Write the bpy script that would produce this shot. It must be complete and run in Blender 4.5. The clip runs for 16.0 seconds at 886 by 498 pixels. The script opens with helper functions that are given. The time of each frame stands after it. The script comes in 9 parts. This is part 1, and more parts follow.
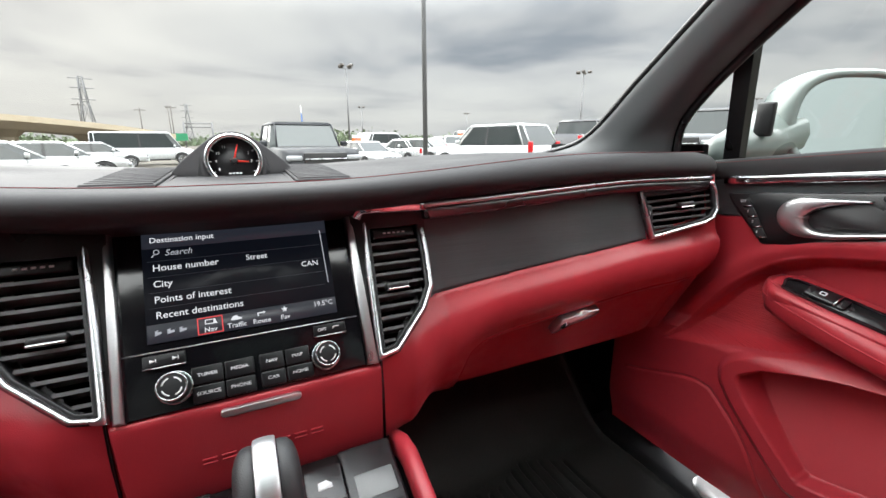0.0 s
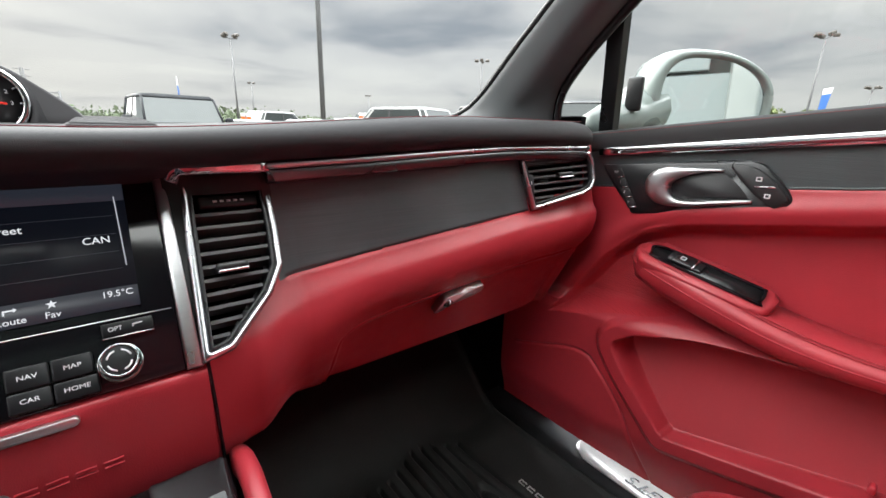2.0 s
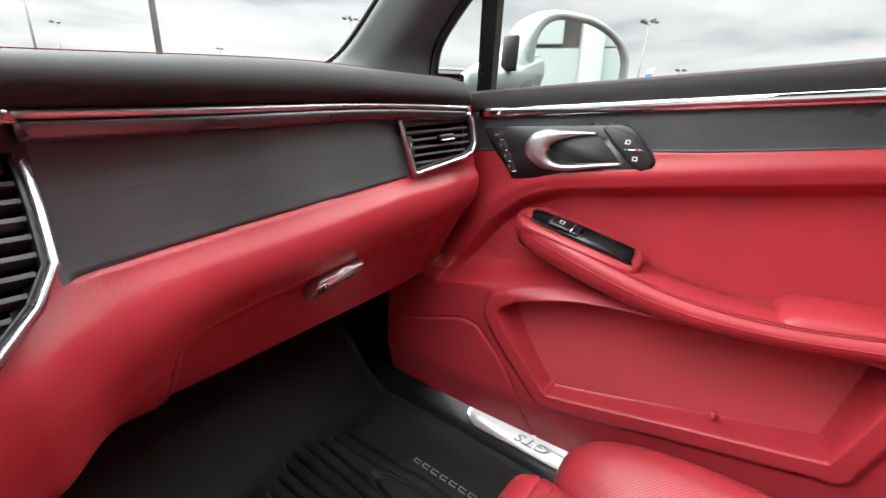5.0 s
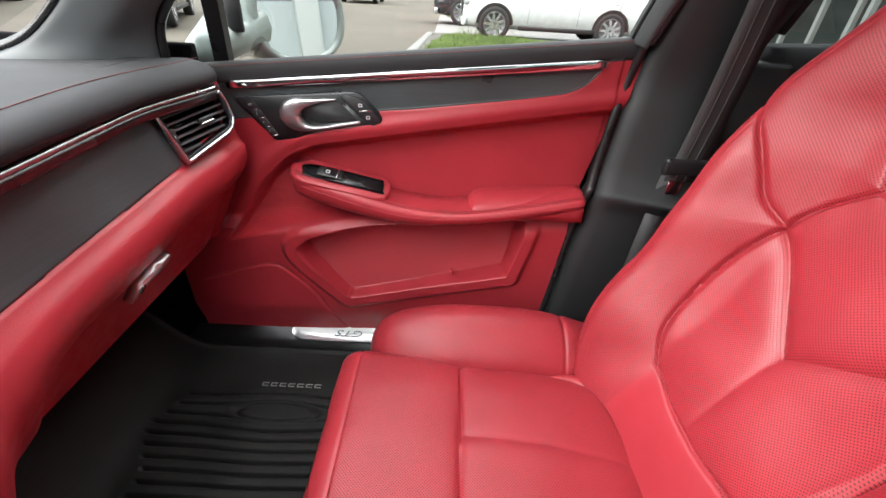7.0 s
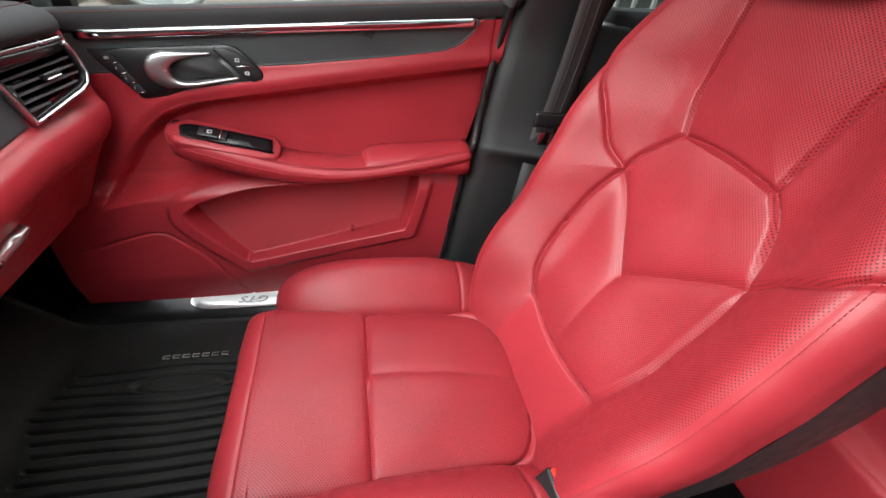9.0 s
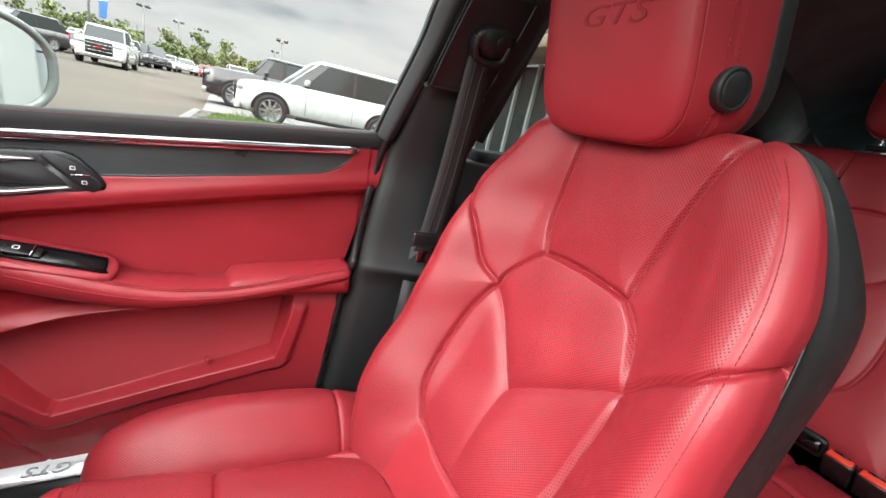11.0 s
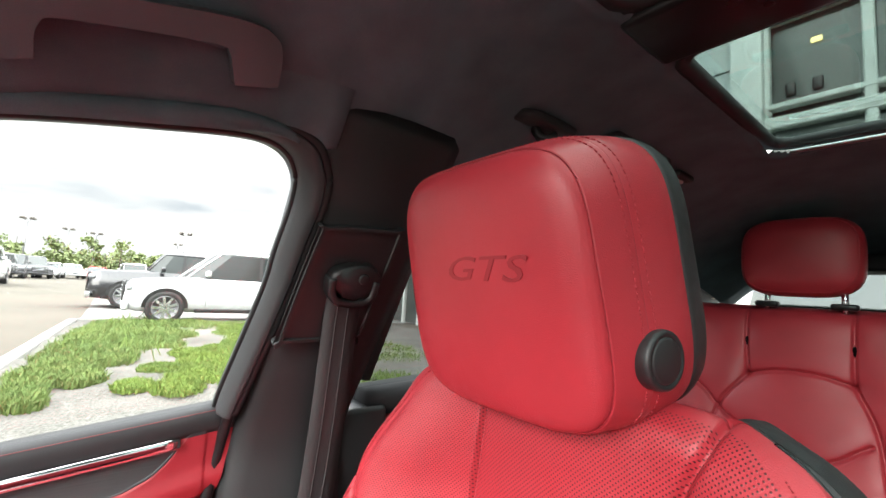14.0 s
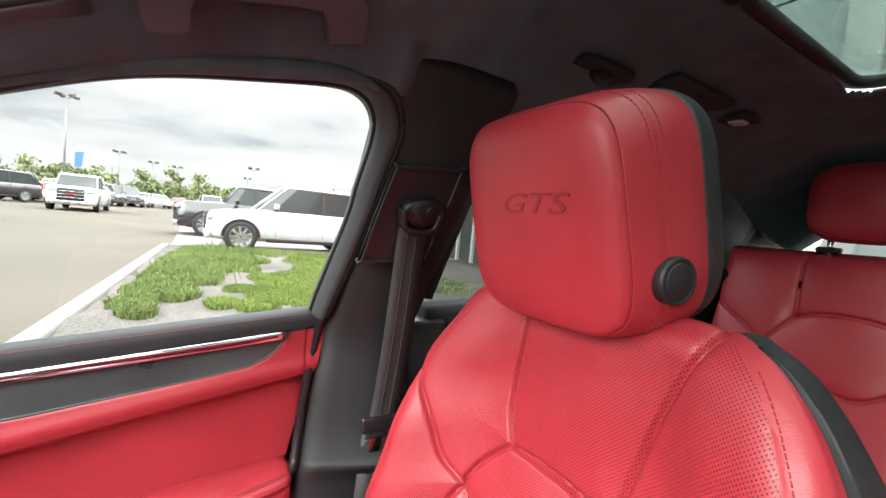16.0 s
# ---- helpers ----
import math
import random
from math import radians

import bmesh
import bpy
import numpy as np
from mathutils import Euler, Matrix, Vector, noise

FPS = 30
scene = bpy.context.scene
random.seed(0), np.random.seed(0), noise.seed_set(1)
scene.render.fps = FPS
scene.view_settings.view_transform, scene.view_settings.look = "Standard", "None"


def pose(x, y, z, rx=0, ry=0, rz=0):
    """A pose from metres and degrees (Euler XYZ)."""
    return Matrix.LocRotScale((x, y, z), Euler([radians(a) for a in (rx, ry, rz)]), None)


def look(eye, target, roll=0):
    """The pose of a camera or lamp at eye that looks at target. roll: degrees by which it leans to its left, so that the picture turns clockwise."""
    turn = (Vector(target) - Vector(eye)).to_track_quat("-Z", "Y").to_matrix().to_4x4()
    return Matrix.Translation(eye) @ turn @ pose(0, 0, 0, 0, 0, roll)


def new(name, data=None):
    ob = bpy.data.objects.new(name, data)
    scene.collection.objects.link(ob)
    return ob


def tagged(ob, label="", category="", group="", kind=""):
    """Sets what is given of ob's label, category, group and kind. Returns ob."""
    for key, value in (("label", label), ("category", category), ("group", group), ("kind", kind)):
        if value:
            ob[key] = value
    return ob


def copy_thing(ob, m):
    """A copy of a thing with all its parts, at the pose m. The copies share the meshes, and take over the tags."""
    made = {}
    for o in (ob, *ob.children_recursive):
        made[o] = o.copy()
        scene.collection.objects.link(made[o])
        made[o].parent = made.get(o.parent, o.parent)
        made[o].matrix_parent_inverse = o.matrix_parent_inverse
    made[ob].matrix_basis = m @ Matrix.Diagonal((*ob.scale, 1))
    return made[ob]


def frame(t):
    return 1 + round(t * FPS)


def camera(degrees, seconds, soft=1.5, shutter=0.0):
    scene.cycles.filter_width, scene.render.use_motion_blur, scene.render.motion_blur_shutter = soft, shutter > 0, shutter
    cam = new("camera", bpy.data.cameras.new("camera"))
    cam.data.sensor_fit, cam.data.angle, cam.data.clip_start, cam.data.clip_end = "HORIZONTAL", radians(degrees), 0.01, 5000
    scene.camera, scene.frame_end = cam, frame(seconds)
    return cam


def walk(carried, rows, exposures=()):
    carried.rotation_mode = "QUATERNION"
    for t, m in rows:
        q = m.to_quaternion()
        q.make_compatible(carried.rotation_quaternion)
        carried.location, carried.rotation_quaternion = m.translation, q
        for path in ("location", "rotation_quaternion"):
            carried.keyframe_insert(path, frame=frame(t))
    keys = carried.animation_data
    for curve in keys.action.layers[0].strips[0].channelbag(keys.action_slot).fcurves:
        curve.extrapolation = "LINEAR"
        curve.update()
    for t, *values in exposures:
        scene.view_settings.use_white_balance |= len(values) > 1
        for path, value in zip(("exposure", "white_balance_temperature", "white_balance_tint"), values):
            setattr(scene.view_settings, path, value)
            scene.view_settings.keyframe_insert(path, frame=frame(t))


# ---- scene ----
cam = camera(94.1, 16.0)
PATH = [
    (0, (-0.009, -0.001, 1.099), (0.832, 1.744, 0.6), -0.2),
    (0.5, (0.006, 0.006, 1.095), (0.909, 1.712, 0.57), 0.8),
    (1, (0.019, 0.008, 1.085), (0.952, 1.698, 0.565), 1.0),
    (1.5, (0.045, 0.019, 1.078), (1.147, 1.596, 0.531), 1.5),
    (2, (0.064, 0.03, 1.066), (1.276, 1.518, 0.505), 1.7),
    (2.5, (0.075, 0.046, 1.05), (1.385, 1.408, 0.396), 2.7),
    (3, (0.093, 0.051, 1.046), (1.49, 1.29, 0.33), 3.3),
    (3.5, (0.107, 0.055, 1.035), (1.583, 1.208, 0.334), 3.7),
    (5.8, (0.119, 0.082, 1.059), (1.724, 0.978, 0.271), 2.3),
    (6, (0.12, 0.07, 1.054), (1.725, 0.883, 0.181), 1.6),
    (6.5, (0.048, 0.064, 1.137), (1.842, 0.372, 0.308), 4.1),
    (7, (-0.032, 0.048, 1.199), (1.661, 0.009, 0.134), 3.7),
    (7.5, (-0.095, 0.038, 1.212), (1.532, -0.051, 0.053), 6.6),
    (8, (-0.121, 0.027, 1.209), (1.472, -0.067, 0.003), 8.5),
    (8.5, (-0.089, 0.015, 1.207), (1.483, -0.311, 0.015), 8.7),
    (8.7, (-0.087, 0.016, 1.214), (1.462, -0.366, 0.008), 7.7),
    (10.8, (-0.066, 0.011, 1.196), (1.572, -0.931, 0.541), 12.5),
    (11, (-0.065, 0.009, 1.194), (1.581, -0.968, 0.615), 12.5),
    (11.5, (-0.059, 0.0, 1.205), (1.59, -1.047, 0.774), 11.4),
    (12, (-0.048, -0.017, 1.222), (1.62, -1.084, 0.94), 9.0),
    (12.5, (-0.036, -0.042, 1.286), (1.687, -1.053, 1.191), 4.5),
    (13, (0.024, -0.084, 1.332), (1.701, -1.171, 1.402), 4.0),
    (13.5, (0.068, -0.124, 1.336), (1.667, -1.316, 1.485), 3.6),
    (14, (0.074, -0.134, 1.331), (1.638, -1.364, 1.533), 3.6),
    (14.5, (0.066, -0.123, 1.325), (1.671, -1.313, 1.429), 4.3),
    (15, (0.014, -0.086, 1.322), (1.706, -1.142, 1.178), 5.5),
    (15.5, (-0.006, -0.075, 1.321), (1.7, -1.098, 1.115), 6.2),
    (16, (0.005, -0.078, 1.32), (1.71, -1.118, 1.206), 5.5),
]
EXPOSURES = [(0, 1.04), (2.0, 1.08), (2.6, 1.24), (3.5, 1.54), (6.0, 1.52), (7.0, 1.23), (8.7, 1.10), (11.0, 1.30), (12.5, 1.70), (14.0, 1.94), (16.0, 1.70)]
walk(cam, [(t, look(eye, target, roll)) for t, eye, target, roll in PATH], EXPOSURES)

# ---------------------------------------------------------------- light
world = bpy.data.worlds.new("overcast_sky")
scene.world = world
world.use_nodes = True
SUN_ELEV, SUN_AZ = radians(29), radians(-17)


def build_sky():
    nt = world.node_tree
    nt.nodes.clear()
    N, L = nt.nodes.new, nt.links.new
    out, bg = N("ShaderNodeOutputWorld"), N("ShaderNodeBackground")
    sky = N("ShaderNodeTexSky")
    sky.sky_type, sky.sun_disc = "NISHITA", False
    sky.sun_elevation, sky.sun_rotation = SUN_ELEV, SUN_AZ
    sky.air_density, sky.dust_density = 1.0, 4.0
    tc, sep = N("ShaderNodeTexCoord"), N("ShaderNodeSeparateXYZ")
    L(tc.outputs["Generated"], sep.inputs[0])
    # cloud layer: directions laid on a flat deck overhead
    up = N("ShaderNodeMath"); up.operation = "MAXIMUM"; up.inputs[1].default_value = 0.0
    L(sep.outputs[2], up.inputs[0])
    ad = N("ShaderNodeMath"); ad.operation = "ADD"; ad.inputs[1].default_value = 0.10
    L(up.outputs[0], ad.inputs[0])
    cx, cy = N("ShaderNodeMath"), N("ShaderNodeMath")
    cx.operation = cy.operation = "DIVIDE"
    L(sep.outputs[0], cx.inputs[0]); L(ad.outputs[0], cx.inputs[1])
    L(sep.outputs[1], cy.inputs[0]); L(ad.outputs[0], cy.inputs[1])
    cmb = N("ShaderNodeCombineXYZ")
    L(cx.outputs[0], cmb.inputs[0]); L(cy.outputs[0], cmb.inputs[1])
    noi = N("ShaderNodeTexNoise")
    noi.inputs["Scale"].default_value, noi.inputs["Detail"].default_value = 0.55, 6.0
    noi.inputs["Roughness"].default_value, noi.inputs["Distortion"].default_value = 0.52, 0.35
    L(cmb.outputs[0], noi.inputs["Vector"])
    ramp = N("ShaderNodeValToRGB")
    ramp.color_ramp.elements[0].position, ramp.color_ramp.elements[0].color = 0.33, (0.42, 0.46, 0.52, 1)
    ramp.color_ramp.elements[1].position, ramp.color_ramp.elements[1].color = 0.62, (0.98, 0.98, 0.97, 1)
    mid = ramp.color_ramp.elements.new(0.46)
    mid.color = (0.78, 0.79, 0.81, 1)
    L(noi.outputs[0], ramp.inputs[0])
    # a brighter, faintly warm band low down
    hz = N("ShaderNodeMapRange")
    hz.inputs[1].default_value, hz.inputs[2].default_value, hz.inputs[3].default_value, hz.inputs[4].default_value = 0.0, 0.16, 1.0, 0.0
    L(up.outputs[0], hz.inputs[0])
    warm = N("ShaderNodeMixRGB")
    warm.inputs[2].default_value = (0.87, 0.87, 0.855, 1)
    fac = N("ShaderNodeMath"); fac.operation = "MULTIPLY"; fac.inputs[1].default_value = 0.7
    L(hz.outputs[0], fac.inputs[0]); L(fac.outputs[0], warm.inputs[0]); L(ramp.outputs[0], warm.inputs[1])
    scl = N("ShaderNodeMixRGB"); scl.blend_type = "MULTIPLY"; scl.inputs[0].default_value = 1.0
    scl.inputs[2].default_value = (SKY_GAIN * 10, SKY_GAIN * 10, SKY_GAIN * 10, 1)
    L(warm.outputs[0], scl.inputs[1])
    # an overcast deck is several times brighter overhead than at the horizon
    lift = N("ShaderNodeMapRange")
    lift.interpolation_type = "SMOOTHSTEP"
    lift.inputs[1].default_value, lift.inputs[2].default_value, lift.inputs[3].default_value, lift.inputs[4].default_value = 0.24, 0.66, 1.0, ZENITH
    L(up.outputs[0], lift.inputs[0])
    dome = N("ShaderNodeVectorMath"); dome.operation = "SCALE"
    L(scl.outputs[0], dome.inputs[0]); L(lift.outputs[0], dome.inputs["Scale"])
    mix = N("ShaderNodeMixRGB")
    mix.inputs[0].default_value = 0.975
    L(sky.outputs[0], mix.inputs[1]); L(dome.outputs[0], mix.inputs[2])
    L(mix.outputs[0], bg.inputs[0])
    bg.inputs[1].default_value = 0.1
    L(bg.outputs[0], out.inputs[0])


SKY_GAIN, ZENITH = 0.43, 10.5
build_sky()
sun_data = bpy.data.lights.new("sun", "SUN")
sun_data.energy, sun_data.angle, sun_data.color = 1.9, radians(50), (1.0, 0.97, 0.93)
sun = new("sun", sun_data)
sun_way = Vector((math.sin(SUN_AZ) * math.cos(SUN_ELEV), math.cos(SUN_AZ) * math.cos(SUN_ELEV), math.sin(SUN_ELEV)))
sun.matrix_world = look(sun_way * 40, (0, 0, 0))

# ---------------------------------------------------------------- materials


def mat_base(name):
    m = bpy.data.materials.new(name)
    m.use_nodes = True
    return m, m.node_tree, m.node_tree.nodes["Principled BSDF"]


def surface(name, colour, rough=0.5, metal=0.0, grain=0.0, scale=800.0, wear=0.08, wear_scale=6.0, spec=0.5, coat=0.0,
            rough_var=0.1, stretch=(1, 1, 1), bump_dist=0.0004):
    """Principled surface with fine grain relief and slow drift of tone and gloss, in object metres."""
    m, nt, p = mat_base(name)
    N, L = nt.nodes.new, nt.links.new
    tc = N("ShaderNodeTexCoord")
    mp = N("ShaderNodeMapping")
    mp.inputs["Scale"].default_value = stretch
    L(tc.outputs["Object"], mp.inputs[0])
    big = N("ShaderNodeTexNoise")
    big.inputs["Scale"].default_value, big.inputs["Detail"].default_value = wear_scale, 4
    L(tc.outputs["Object"], big.inputs["Vector"])
    fine = N("ShaderNodeTexNoise")
    fine.inputs["Scale"].default_value, fine.inputs["Detail"].default_value = scale, 2
    L(mp.outputs[0], fine.inputs["Vector"])
    mr = N("ShaderNodeMapRange")
    mr.inputs[1].default_value, mr.inputs[2].default_value = 0.3, 0.7
    mr.inputs[3].default_value, mr.inputs[4].default_value = 1 - wear, 1 + wear
    L(big.outputs[0], mr.inputs[0])
    mr2 = N("ShaderNodeMapRange")
    mr2.inputs[1].default_value, mr2.inputs[2].default_value = 0.3, 0.7
    mr2.inputs[3].default_value, mr2.inputs[4].default_value = 1 - wear * 0.7, 1 + wear * 0.7
    L(fine.outputs[0], mr2.inputs[0])
    mul = N("ShaderNodeMath"); mul.operation = "MULTIPLY"
    L(mr.outputs[0], mul.inputs[0]); L(mr2.outputs[0], mul.inputs[1])
    col = N("ShaderNodeVectorMath"); col.operation = "SCALE"
    col.inputs[0].default_value = colour
    L(mul.outputs[0], col.inputs["Scale"])
    L(col.outputs[0], p.inputs["Base Color"])
    rr = N("ShaderNodeMapRange")
    rr.inputs[1].default_value, rr.inputs[2].default_value = 0.3, 0.7
    rr.inputs[3].default_value, rr.inputs[4].default_value = max(0.02, rough - rough_var), min(1, rough + rough_var)
    L(big.outputs[0], rr.inputs[0])
    L(rr.outputs[0], p.inputs["Roughness"])
    p.inputs["Metallic"].default_value = metal
    p.inputs["Specular IOR Level"].default_value = spec
    p.inputs["Coat Weight"].default_value = coat
    if grain:
        b = N("ShaderNodeBump")
        b.inputs["Strength"].default_value, b.inputs["Distance"].default_value = grain, bump_dist
        L(fine.outputs[0], b.inputs["Height"])
        L(b.outputs[0], p.inputs["Normal"])
    return m


def leather(name, colour, perforated=False, rough=0.37):
    """Pebbled hide; perforated panels carry rows of small holes laid out on the panel's own metres."""
    m, nt, p = mat_base(name)
    N, L = nt.nodes.new, nt.links.new
    tc = N("ShaderNodeTexCoord")
    vor = N("ShaderNodeTexVoronoi")
    vor.inputs["Scale"].default_value = 900
    L(tc.outputs["Object"], vor.inputs["Vector"])
    big = N("ShaderNodeTexNoise")
    big.inputs["Scale"].default_value, big.inputs["Detail"].default_value = 9, 5
    L(tc.outputs["Object"], big.inputs["Vector"])
    crease = N("ShaderNodeTexNoise")
    crease.inputs["Scale"].default_value, crease.inputs["Detail"].default_value = 60, 3
    L(tc.outputs["Object"], crease.inputs["Vector"])
    mr = N("ShaderNodeMapRange")
    mr.inputs[1].default_value, mr.inputs[2].default_value, mr.inputs[3].default_value, mr.inputs[4].default_value = 0.3, 0.7, 0.92, 1.08
    L(big.outputs[0], mr.inputs[0])
    col = N("ShaderNodeVectorMath"); col.operation = "SCALE"
    col.inputs[0].default_value = colour
    L(mr.outputs[0], col.inputs["Scale"])
    last = col.outputs[0]
    hsum = N("ShaderNodeMath"); hsum.operation = "MULTIPLY_ADD"
    L(crease.outputs[0], hsum.inputs[0]); hsum.inputs[1].default_value = 1.5
    L(vor.outputs["Distance"], hsum.inputs[2])
    height = hsum.outputs[0]
    if perforated:
        uv = N("ShaderNodeUVMap"); uv.uv_map = "metres"
        mp = N("ShaderNodeMapping"); mp.inputs["Scale"].default_value = (1 / 0.0032, 1 / 0.0032, 1)
        mp.inputs["Rotation"].default_value = (0, 0, radians(45))
        L(uv.outputs[0], mp.inputs[0])
        fr = N("ShaderNodeVectorMath"); fr.operation = "FRACTION"
        L(mp.outputs[0], fr.inputs[0])
        ds = N("ShaderNodeVectorMath"); ds.operation = "DISTANCE"
        ds.inputs[1].default_value = (0.5, 0.5, 0)
        L(fr.outputs[0], ds.inputs[0])
        hole = N("ShaderNodeMapRange"); hole.interpolation_type = "SMOOTHSTEP"
        hole.inputs[1].default_value, hole.inputs[2].default_value, hole.inputs[3].default_value, hole.inputs[4].default_value = 0.16, 0.30, 0.0, 1.0
        L(ds.outputs["Value"], hole.inputs[0])
        mixc = N("ShaderNodeMixRGB")
        mixc.inputs[1].default_value = (colour[0] * 0.15, colour[1] * 0.15, colour[2] * 0.15, 1)
        L(hole.outputs[0], mixc.inputs[0]); L(last, mixc.inputs[2])
        last = mixc.outputs[0]
        h2 = N("ShaderNodeMath"); h2.operation = "MULTIPLY_ADD"
        L(hole.outputs[0], h2.inputs[0]); h2.inputs[1].default_value = 1.6
        L(height, h2.inputs[2])
        height = h2.outputs[0]
    L(last, p.inputs["Base Color"])
    b = N("ShaderNodeBump")
    b.inputs["Strength"].default_value, b.inputs["Distance"].default_value = 0.35, 0.0004
    L(height, b.inputs["Height"]); L(b.outputs[0], p.inputs["Normal"])
    rr = N("ShaderNodeMapRange")
    rr.inputs[1].default_value, rr.inputs[2].default_value, rr.inputs[3].default_value, rr.inputs[4].default_value = 0.3, 0.7, rough - 0.07, rough + 0.07
    L(crease.outputs[0], rr.inputs[0]); L(rr.outputs[0], p.inputs["Roughness"])
    p.inputs["Specular IOR Level"].default_value = 0.45
    return m


def thin_glass(name, tint=(0.93, 0.96, 0.95)):
    m, nt, p = mat_base(name)
    N, L = nt.nodes.new, nt.links.new
    nt.nodes.remove(p)
    out = nt.nodes["Material Output"]
    tr, gl, lw, mx = N("ShaderNodeBsdfTransparent"), N("ShaderNodeBsdfGlossy"), N("ShaderNodeLayerWeight"), N("ShaderNodeMixShader")
    fr, pw = N("ShaderNodeMath"), N("ShaderNodeMath")
    tr.inputs[0].default_value = (*tint, 1)
    gl.inputs["Roughness"].default_value = 0.0
    lw.inputs["Blend"].default_value = 0.5
    pw.operation, pw.inputs[1].default_value = "POWER", 5.0
    fr.operation, fr.inputs[1].default_value, fr.inputs[2].default_value = "MULTIPLY_ADD", 0.80, 0.04
    L(lw.outputs["Facing"], pw.inputs[0]); L(pw.outputs[0], fr.inputs[0])
    L(fr.outputs[0], mx.inputs[0]); L(tr.outputs[0], mx.inputs[1]); L(gl.outputs[0], mx.inputs[2])
    L(mx.outputs[0], out.inputs[0])
    return m


def glow(name, colour, strength=1.0):
    m, nt, p = mat_base(name)
    p.inputs["Base Color"].default_value = (0.01, 0.01, 0.01, 1)
    p.inputs["Emission Color"].default_value = (*colour, 1)
    p.inputs["Emission Strength"].default_value = strength
    return m


RED = (0.345, 0.026, 0.036)
M_RED = leather("red_leather", RED)
M_REDP = leather("red_leather_perforated", RED, True, 0.36)
M_REDPLAS = surface("red_moulded_plastic", (0.38, 0.024, 0.036), 0.5, grain=0.25, scale=1500, wear=0.05)
M_REDFELT = surface("red_felt_lining", (0.36, 0.028, 0.038), 0.8, grain=0.5, scale=1800, wear=0.08)
M_THREAD = surface("red_thread", (0.33, 0.025, 0.035), 0.7, grain=0.5, scale=4000)
M_PADTHREAD = surface("dark_red_thread", (0.13, 0.012, 0.016), 0.7, grain=0.5, scale=4000)
M_KEY = surface("black_key_plastic", (0.007, 0.007, 0.008), 0.34, grain=0.1, scale=900, spec=0.3)
M_PAD = surface("black_soft_dash_pad", (0.030, 0.0295, 0.031), 0.72, grain=0.45, scale=1400, wear=0.10, spec=0.3)
M_BLACK = surface("black_grained_plastic", (0.016, 0.016, 0.017), 0.48, grain=0.35, scale=1200, wear=0.08)
M_GLOSS = surface("gloss_black_panel", (0.004, 0.004, 0.005), 0.12, wear=0.05, rough_var=0.04)
M_SATIN = surface("satin_black", (0.012, 0.012, 0.013), 0.32, grain=0.15, scale=900)
M_BRUSH = surface("brushed_black_trim", (0.046, 0.054, 0.056), 0.36, metal=0.0, grain=0.5, scale=260, wear=0.26, stretch=(0.04, 0.04, 9.0), bump_dist=0.0003)
M_CHROME = surface("polished_chrome", (0.78, 0.78, 0.79), 0.10, metal=1.0, wear=0.03, rough_var=0.04)
M_SILVER = surface("satin_silver_frame", (0.58, 0.585, 0.60), 0.27, metal=1.0, grain=0.08, scale=500, wear=0.04, rough_var=0.05)
M_ALU = surface("brushed_aluminium", (0.60, 0.60, 0.61), 0.36, metal=1.0, grain=0.15, scale=300, stretch=(0.05, 1, 6), wear=0.05)
# black suede painted bluish and paler, offsetting the red bounced light
M_LINER = surface("bounce_offset_suede", (0.104, 0.146, 0.162), 0.95, grain=0.6, scale=1600, wear=0.18, wear_scale=14, spec=0.2)
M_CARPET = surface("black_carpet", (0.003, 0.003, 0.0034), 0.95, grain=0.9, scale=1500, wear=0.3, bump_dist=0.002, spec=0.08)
M_RUBBER = surface("worn_black_rubber_mat", (0.0140, 0.0140, 0.0132), 0.58, grain=0.4, scale=600, wear=0.35, wear_scale=12, spec=0.2)
M_BELT = surface("black_seatbelt_webbing", (0.036, 0.035, 0.036), 0.6, grain=0.7, scale=900, stretch=(1, 1, 0.25), wear=0.1)
M_SASH = surface("grey_black_sash_plastic", (0.042, 0.045, 0.047), 0.5, grain=0.4, scale=1300, wear=0.08)
M_GLASS = thin_glass("clear_glass")
M_SIDEGLASS = thin_glass("faintly_green_glass", (0.84, 0.87, 0.85))
M_TINT = thin_glass("tinted_glass", (0.38, 0.445, 0.425))
M_MIRROR = surface("mirror_silver", (0.60, 0.64, 0.65), 0.02, metal=1.0, wear=0.0, rough_var=0.01)
M_WHITEPAINT = surface("white_car_paint", (0.46, 0.475, 0.475), 0.25, wear=0.03, coat=0.6)
M_PRINT = surface("pale_grey_print", (0.62, 0.63, 0.64), 0.6, wear=0.02)
M_WHITELIT = glow("lit_white_text", (0.92, 0.95, 1.0), 0.42)

# ---------------------------------------------------------------- mesh helpers


def smooth_line(pts, n=12, closed=False):
    """Catmull-Rom through the points (any dimension)."""
    P = np.array(pts, float)
    k = len(P)
    out = []
    for i in range(k if closed else k - 1):
        p0 = P[(i - 1) % k] if closed or i > 0 else 2 * P[0] - P[1]
        p1, p2 = P[i], P[(i + 1) % k]
        p3 = P[(i + 2) % k] if closed or i + 2 < k else 2 * P[-1] - P[-2]
        for s in np.arange(n) / n:
            out.append(0.5 * (2 * p1 + (p2 - p0) * s + (2 * p0 - 5 * p1 + 4 * p2 - p3) * s * s + (3 * p1 - p0 - 3 * p2 + p3) * s ** 3))
    if not closed:
        out.append(P[-1])
    return np.array(out)


def along(pts, t):
    """Smooth curve through the points at parameters t in 0..1 (points evenly spaced in t)."""
    line = smooth_line(pts, 24)
    s = np.linspace(0, 1, len(line))
    return np.stack([np.interp(t, s, line[:, i]) for i in range(line.shape[1])], -1)


